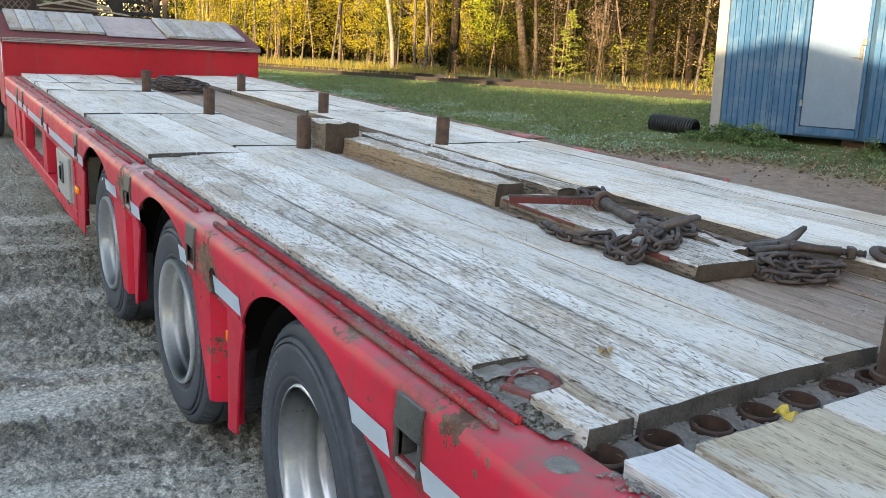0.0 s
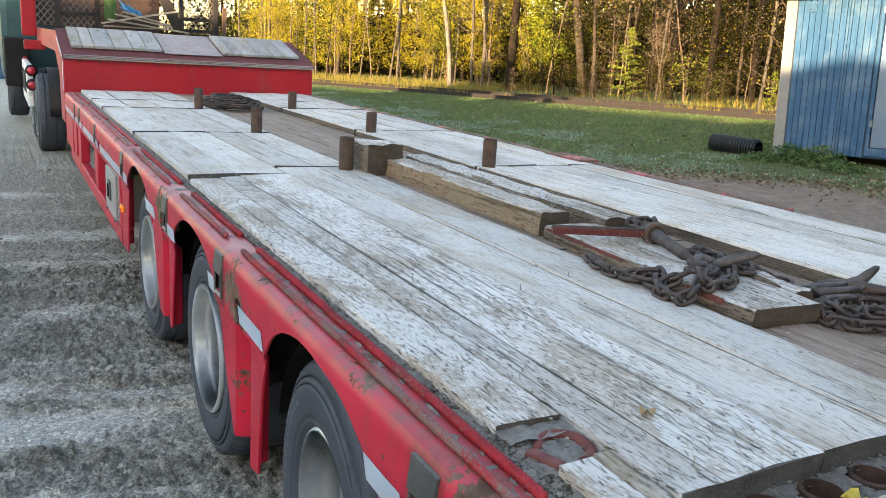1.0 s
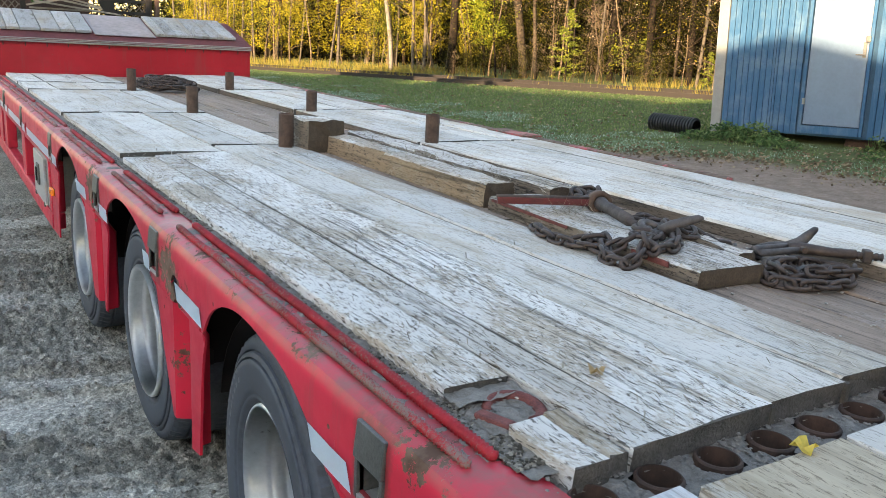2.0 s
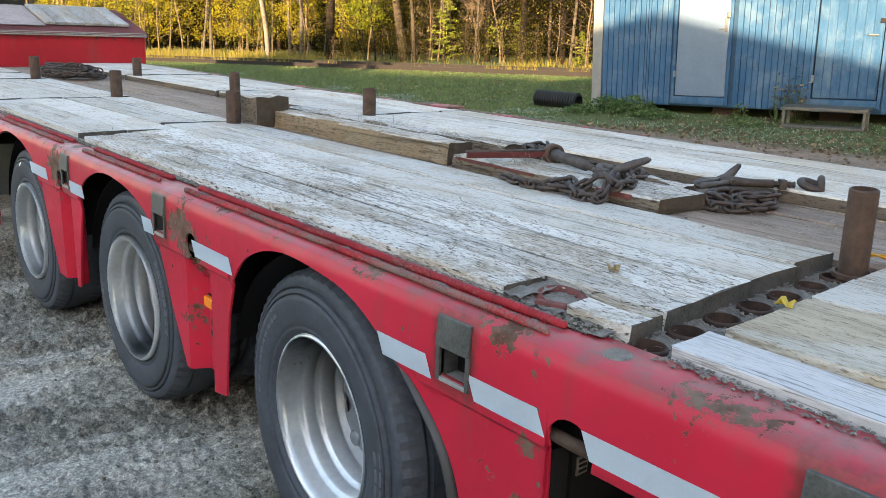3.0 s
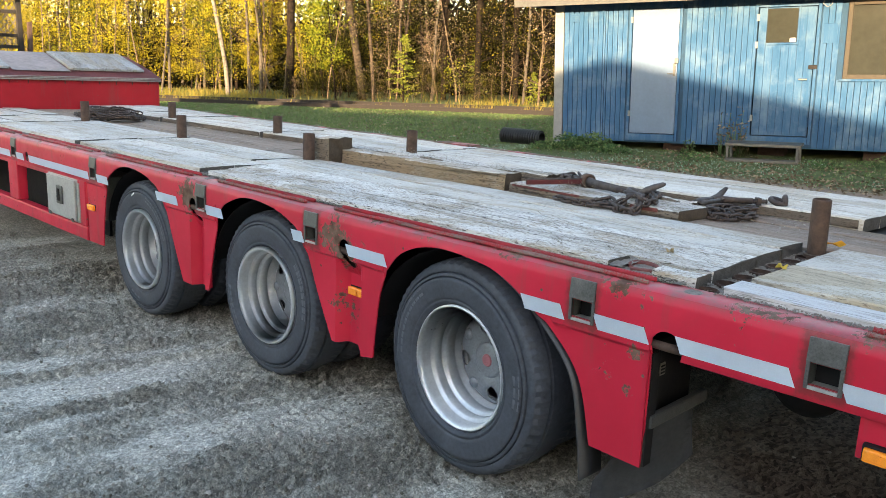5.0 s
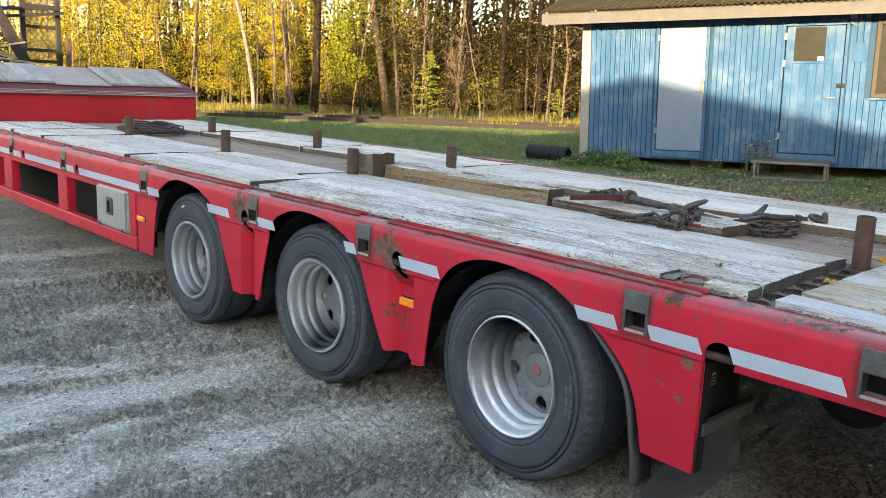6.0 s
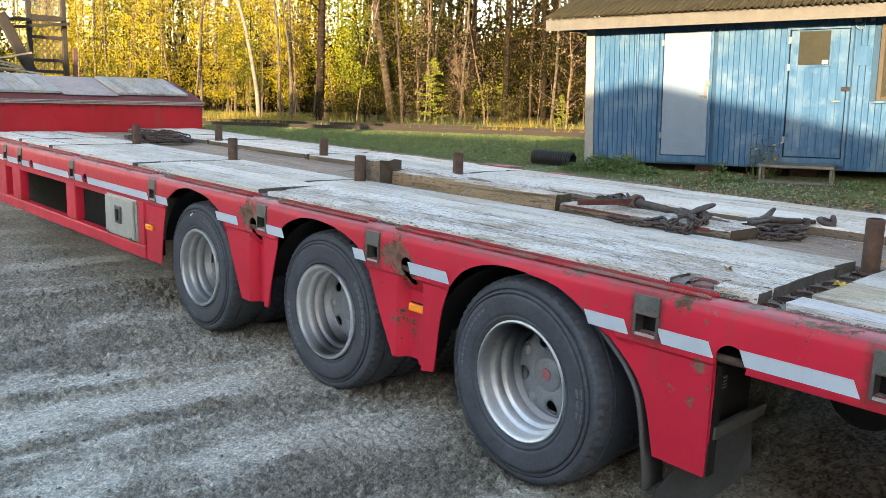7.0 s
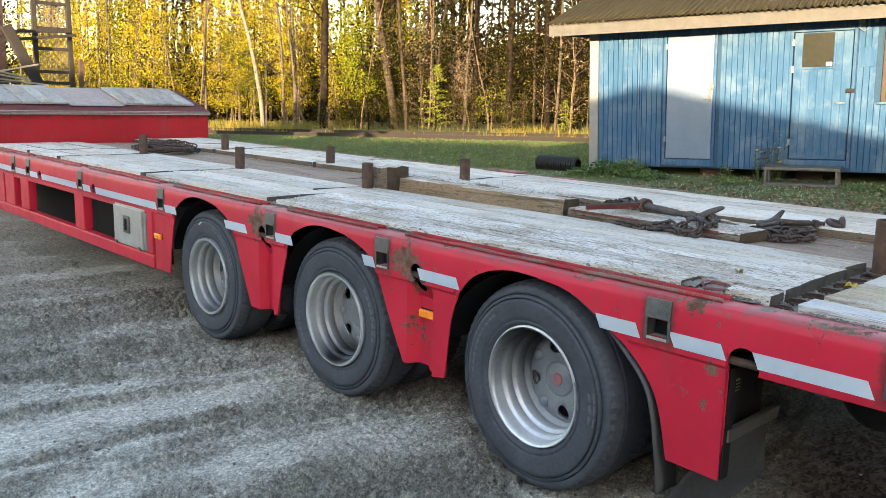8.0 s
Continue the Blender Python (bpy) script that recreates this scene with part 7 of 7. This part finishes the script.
def make_spruce(seed, high, spread, label):
    rr = random.Random(seed)
    g = np.random.default_rng(seed)
    tree = root("spruce_tree", (0, 0, 0), label, "tree", "trees of the wood")
    part("trunk", tube(bmesh.new(), [(0, 0, -0.1), (0.02, 0, high * 0.5), (0, 0.02, high)], [0.045, 0.03, 0.006], 7, caps=False), BARK, tree, smooth=True)
    bm = bmesh.new()
    C = []
    for k in range(int(high * 16)):
        z = 0.15 + (high - 0.2) * k / int(high * 16)
        a, long = rr.uniform(0, 6.28), spread * (1 - z / high) ** 0.85 * rr.uniform(0.7, 1.1) + 0.06
        tips = limb(bm, (0, 0, z), (math.cos(a), math.sin(a), 0.18), long, 0.010, rr, 3, 4, 0.04)
        for q0, q1 in zip(tips, tips[1:]):
            for s in range(9):
                C.append(q0.lerp(q1, rr.random()) + Vector((rr.gauss(0, 0.045), rr.gauss(0, 0.045), rr.gauss(0, 0.022))))
    tagged(part("branchwork", bm, BARK, tree), kind="stuff")
    V, F = leaf_quads(g, np.array([tuple(c) for c in C]), np.full(len(C), 0.070), 0.5, 0.32)
    part("crown", fast_mesh("crown", V, F, NEEDLE), NEEDLE, tree)
    return tree


KINDS = {
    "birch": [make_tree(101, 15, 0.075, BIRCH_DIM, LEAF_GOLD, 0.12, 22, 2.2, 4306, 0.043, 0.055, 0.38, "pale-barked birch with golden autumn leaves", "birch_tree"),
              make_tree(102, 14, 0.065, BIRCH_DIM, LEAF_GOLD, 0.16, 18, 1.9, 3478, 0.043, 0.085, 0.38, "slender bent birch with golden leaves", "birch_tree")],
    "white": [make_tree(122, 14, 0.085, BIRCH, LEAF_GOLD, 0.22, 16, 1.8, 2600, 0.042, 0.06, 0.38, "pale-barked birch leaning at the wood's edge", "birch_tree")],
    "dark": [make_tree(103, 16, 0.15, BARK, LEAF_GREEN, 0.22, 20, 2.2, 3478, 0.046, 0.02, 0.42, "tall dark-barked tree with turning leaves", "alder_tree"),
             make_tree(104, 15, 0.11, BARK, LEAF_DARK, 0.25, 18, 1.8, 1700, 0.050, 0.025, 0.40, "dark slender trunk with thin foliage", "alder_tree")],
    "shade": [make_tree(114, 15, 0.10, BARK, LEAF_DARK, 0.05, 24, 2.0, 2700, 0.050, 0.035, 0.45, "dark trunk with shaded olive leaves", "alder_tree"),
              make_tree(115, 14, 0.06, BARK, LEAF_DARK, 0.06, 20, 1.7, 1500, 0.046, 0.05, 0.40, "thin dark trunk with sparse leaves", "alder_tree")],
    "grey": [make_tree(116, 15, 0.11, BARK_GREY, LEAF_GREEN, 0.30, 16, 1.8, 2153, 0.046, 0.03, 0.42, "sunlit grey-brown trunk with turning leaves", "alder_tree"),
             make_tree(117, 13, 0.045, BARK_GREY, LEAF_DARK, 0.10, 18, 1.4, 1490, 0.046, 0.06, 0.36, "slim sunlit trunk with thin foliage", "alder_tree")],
    "gold": [make_tree(105, 6.0, 0.045, TWIG, LEAF_GOLD, 0.10, 20, 1.4, 3809, 0.036, 0.05, 0.26, "young aspen thick with golden leaves", "aspen_sapling"),
             make_tree(106, 4.4, 0.032, TWIG, LEAF_GOLD, 0.10, 16, 1.1, 2650, 0.035, 0.06, 0.24, "young aspen with golden leaves", "aspen_sapling")],
    "green": [make_tree(107, 5.2, 0.040, BARK, LEAF_GREEN, 0.10, 18, 1.4, 3478, 0.039, 0.06, 0.27, "young rowan with yellow-green leaves", "rowan_sapling"),
              make_tree(108, 3.2, 0.025, BARK, LEAF_GREEN, 0.12, 14, 0.9, 1822, 0.036, 0.07, 0.22, "small rowan with yellow-green leaves", "rowan_sapling")],
    "lime": [make_tree(118, 4.6, 0.035, BARK, LEAF_LIME, 0.22, 18, 1.25, 2981, 0.043, 0.06, 0.20, "young tree with bright sunlit green leaves", "rowan_sapling"),
             make_tree(119, 1.5, 0.014, BARK, LEAF_LIME, 0.2, 9, 0.5, 315, 0.036, 0.07, 0.12, "small bush with bright green leaves", "rowan_sapling")],
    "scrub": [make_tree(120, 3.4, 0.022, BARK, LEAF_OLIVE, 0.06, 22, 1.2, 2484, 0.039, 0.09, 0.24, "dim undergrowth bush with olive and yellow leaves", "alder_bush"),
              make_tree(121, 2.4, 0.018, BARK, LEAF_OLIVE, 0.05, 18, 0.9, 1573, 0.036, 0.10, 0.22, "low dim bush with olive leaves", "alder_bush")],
    "bare": [make_tree(109, 4.6, 0.026, TWIG, LEAF_BROWN, 0.08, 26, 1.3, 420, 0.035, 0.07, 0.20, "bare dry sapling with tangled twigs", "bare_sapling"),
             make_tree(110, 3.4, 0.020, TWIG, LEAF_BROWN, 0.06, 24, 1.0, 300, 0.035, 0.09, 0.20, "thicket of bare dry twigs", "bare_sapling")],
    "slim": [make_tree(130, 10, 0.042, BIRCH_DIM, LEAF_GOLD, 0.40, 12, 1.0, 520, 0.042, 0.05, 0.30, "slender pale trunk with a thin golden top", "birch_tree"),
             make_tree(131, 9, 0.032, TWIG, LEAF_BROWN, 0.15, 16, 1.0, 200, 0.038, 0.07, 0.26, "slender bare sunlit trunk with dry twigs", "aspen_sapling")],
    "spruce": [make_spruce(111, 2.9, 1.0, "young spruce with sunlit green needles"), make_spruce(112, 1.9, 0.8, "small spruce with sunlit green needles")],
}
used = set()


def plant(kind, a, b, k, turn, size, tilt=0.0):
    """Stands a tree a along the railway and b beyond it, leaning by tilt towards the far end."""
    proto = KINDS[kind][k % len(KINDS[kind])]
    at = edge(a, b)
    m = Matrix.Translation(at) @ Matrix.Rotation(-tilt, 4, Vector((OUT.x, OUT.y, 0))) @ Matrix.Rotation(turn, 4, "Z")
    if proto.name not in used:
        used.add(proto.name)
        proto.matrix_basis = m @ Matrix.Scale(size, 4)
    else:
        tree = copy_thing(proto, m)
        tree.scale = (size, size, size)


rr = random.Random(77)
# single trees that stand out along the edge: kind, along, beyond, which, size, lean
for kind, a, b, k, size, tilt in (
        ("white", 1.9, 3.3, 0, 1.0, 0.13), ("birch", 2.7, 3.6, 0, 0.75, 0.03), ("birch", 3.0, 4.4, 1, 0.8, 0.05), ("birch", -1.5, 3.8, 0, 0.8, 0.0),
        ("dark", 4.6, 3.4, 0, 1.0, 0.02), ("lime", 6.9, 2.9, 0, 1.0, 0.05), ("lime", 5.9, 3.6, 0, 0.75, 0.0), ("grey", 7.7, 3.3, 0, 1.25, 0.13), ("grey", 8.2, 3.2, 1, 1.3, 0.03),
        ("grey", 8.7, 4.0, 1, 1.0, 0.0), ("spruce", 9.4, 3.0, 0, 0.72, 0.0), ("shade", 10.2, 4.2, 0, 1.0, 0.0), ("lime", 11.0, 3.0, 1, 0.9, 0.0), ("shade", 11.3, 4.4, 0, 1.1, 0.0),
        ("grey", 12.1, 4.6, 1, 1.0, -0.02), ("shade", 12.8, 4.0, 0, 1.0, 0.02), ("shade", 13.4, 4.8, 0, 1.2, 0.0), ("spruce", 13.6, 3.5, 1, 0.5, 0.0), ("spruce", 11.0, 4.8, 1, 0.8, 0.0), ("grey", 14.4, 3.2, 1, 0.55, 0.03), ("bare", 14.0, 2.9, 0, 1.1, -0.08)):
    plant(kind, a, b, k, rr.uniform(0, 6), size, tilt)
# along the edge, a runs from the far golden end towards the dark wood behind the hut (above nine)
for k in range(110):
    a = -15 + 33 * (k + rr.random()) / 110
    if a < 3.5:
        kind, b = rr.choice(["gold", "gold", "gold", "birch", "green", "gold"]), rr.uniform(3.4, 8.5)
    elif a < 7.5:
        kind, b = rr.choice(["green", "green", "gold", "dark", "green", "shade"]), rr.uniform(4.0, 8.5)
    else:
        kind, b = rr.choice(["scrub", "shade", "bare", "scrub", "grey", "bare"]), rr.uniform(4.6, 9.5)
    plant(kind, a, b, 1 if kind == "grey" else k, rr.uniform(0, 6.28), rr.uniform(0.75, 1.2))
for k in range(62):
    a = -22 + 44 * (k + rr.random()) / 62
    kind = rr.choice(["birch", "dark", "shade", "shade"] if a < 3.5 else ["dark", "shade", "shade", "bare"] if a < 7 else ["shade"])
    plant(kind, a, rr.uniform(6.0, 15.0), k + 1, rr.uniform(0, 6.28), rr.uniform(0.8, 1.25))
for k in range(26):
    plant("scrub", 5.5 + 13 * rr.random(), rr.uniform(3.6, 6.0), k, rr.uniform(0, 6.28), rr.uniform(0.6, 1.1))
for k in range(24):
    plant("bare", 6 + 13 * rr.random(), rr.uniform(2.9, 5.5), k, rr.uniform(0, 6.28), rr.uniform(0.5, 1.0))

# slender pale trunks with thin tops, in front of the denser wood
for k in range(24):
    a = -12 + 29 * (k + rr.random()) / 24
    plant("slim", a, rr.uniform(3.2, 6.0), k, rr.uniform(0, 6.28), rr.uniform(0.8, 1.15), rr.gauss(0.02, 0.05))

# low brushwood on the bank beside the track
for k in range(26):
    plant("bare" if k % 2 else "scrub", 4.6 + 8.2 * rr.random(), rr.uniform(1.4, 3.2), k, rr.uniform(0, 6.28), rr.uniform(0.22, 0.42))

# deep wood behind: a mass of trunks and leaves that nobody could count
bm = bmesh.new()
for k in range(230):
    p = edge(rr.uniform(-45, 50), rr.uniform(14, 46))
    h, r0 = rr.uniform(12, 18), rr.uniform(0.06, 0.16)
    tube(bm, [p, p + Vector((rr.gauss(0, 0.25), rr.gauss(0, 0.25), h * 0.5)), p + Vector((rr.gauss(0, 0.5), rr.gauss(0, 0.5), h))], [r0, r0 * 0.7, 0.02], 5, caps=False)
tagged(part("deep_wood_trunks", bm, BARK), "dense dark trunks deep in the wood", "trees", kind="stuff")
g = np.random.default_rng(8)
n = 60000
A, B = g.uniform(-45, 50, n), g.uniform(15, 44, n)
H = np.where(g.random(n) < 0.82, 0.1 + 2.9 * g.random(n), 3.0 + 9 * g.random(n))
C = np.stack([RAIL0.x + RAILWAY.x * A + OUT.x * B, RAIL0.y + RAILWAY.y * A + OUT.y * B, H], 1)
C[:, 2] += np.array([rise(x, y) for x, y in C[:, :2]])
A, B = g.uniform(-40, 40, 70000), g.uniform(8.5, 15, 70000)
H = 0.3 + np.where(A > 8, 8.0, 6.5) * g.random(70000) ** np.where(A > 8, 1.4, 2.0)
D = np.stack([RAIL0.x + RAILWAY.x * A + OUT.x * B, RAIL0.y + RAILWAY.y * A + OUT.y * B, H], 1)
clump = np.array([noise.noise((p[0] * 0.45, p[1] * 0.45, p[2] * 0.5)) for p in D])
D = D[clump > -0.12]
D[:, 2] += np.array([rise(x, y) for x, y in D[:, :2]])
A, B = g.uniform(-16, 24, 40000), g.uniform(6.5, 13, 40000)
E = np.stack([RAIL0.x + RAILWAY.x * A + OUT.x * B, RAIL0.y + RAILWAY.y * A + OUT.y * B, np.where(A > 2, 3.3, 2.0) * g.random(40000) ** 1.3], 1)
E[:, 2] += np.array([rise(x, y) for x, y in E[:, :2]])
# near-black leaves stand in for the gloom between the trees
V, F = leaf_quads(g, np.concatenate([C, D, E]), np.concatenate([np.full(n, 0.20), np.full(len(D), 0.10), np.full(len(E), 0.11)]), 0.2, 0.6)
tagged(new("deep_wood_leaves", fast_mesh("deep_wood_leaves", V, F, LEAF_DEEP)), "leaves coloured near black for the shade deep in the wood", "trees", kind="stuff")

# ---- out of view: the long barn and the house whose shadows lie over the yard ----
def building(name, label, a, half, b, depth, eave, ridge, along=True):
    """A gabled building beside the yard, its long side or its gable towards the low sun's way."""
    at = Vector((8.8 + 0.467 * a + 0.884 * b, 28.5 - 0.884 * a + 0.467 * b))
    m = Matrix.Translation((at.x, at.y, 0)) @ Matrix.Rotation(math.atan2(-0.884, 0.467), 4, "Z")
    thing = root(name, (at.x, at.y, 0), label, name)
    part("wall", boxed((-half, -depth, -0.4), (half, depth, eave - 0.05), 0.02, m), OLD_WOOD, thing)
    if along:
        tri = [[(x, -depth - 0.4, eave), (x, 0, ridge), (x, depth + 0.4, eave)] for x in (-half - 0.4, half + 0.4)]
    else:
        tri = [[(-half - 0.4, y, eave), (0, y, ridge), (half + 0.4, y, eave)] for y in (-depth - 0.4, depth + 0.4)]
    bm = bmesh.new()
    p, q = [[bm.verts.new(m @ Vector(v)) for v in t] for t in tri]
    bm.faces.new(p), bm.faces.new(q[::-1])
    for k in range(3):
        bm.faces.new((p[k], q[k], q[(k + 1) % 3], p[(k + 1) % 3]))
    bmesh.ops.recalc_face_normals(bm, faces=bm.faces[:])
    part("roof", bm, ROOF, thing)


building("barn", "long grey timber barn beside the yard", -6, 21, -36, 4, 3.1, 4.9)
building("house", "grey gabled house beside the yard", 18.6, 6.5, -34, 4, 3.04, 4.62, False)

# added out of view: blocks low skylight from faces turned towards -y
building("workshop", "plain grey unseen block added to dim the sky behind", 34.1, 6.0, -20.0, 6.0, 4.6, 6.6)

# blue shed far down the yard
shed = root("blue_shed", (-1.2, 34, rise(0, 34)), "blue clad shed far down the yard", "shed")
part("wall", boxed((-4.5, 33, -0.6), (0.4, 39, 2.0), 0.03), SIDING, shed)
part("plinth", boxed((-4.55, 32.95, -0.9), (0.45, 39.05, -0.6), 0.02), GREY_STEEL, shed)
part("roof", boxed((-4.8, 32.7, 2.0), (0.7, 39.3, 2.25), 0.03), ROOF, shed)
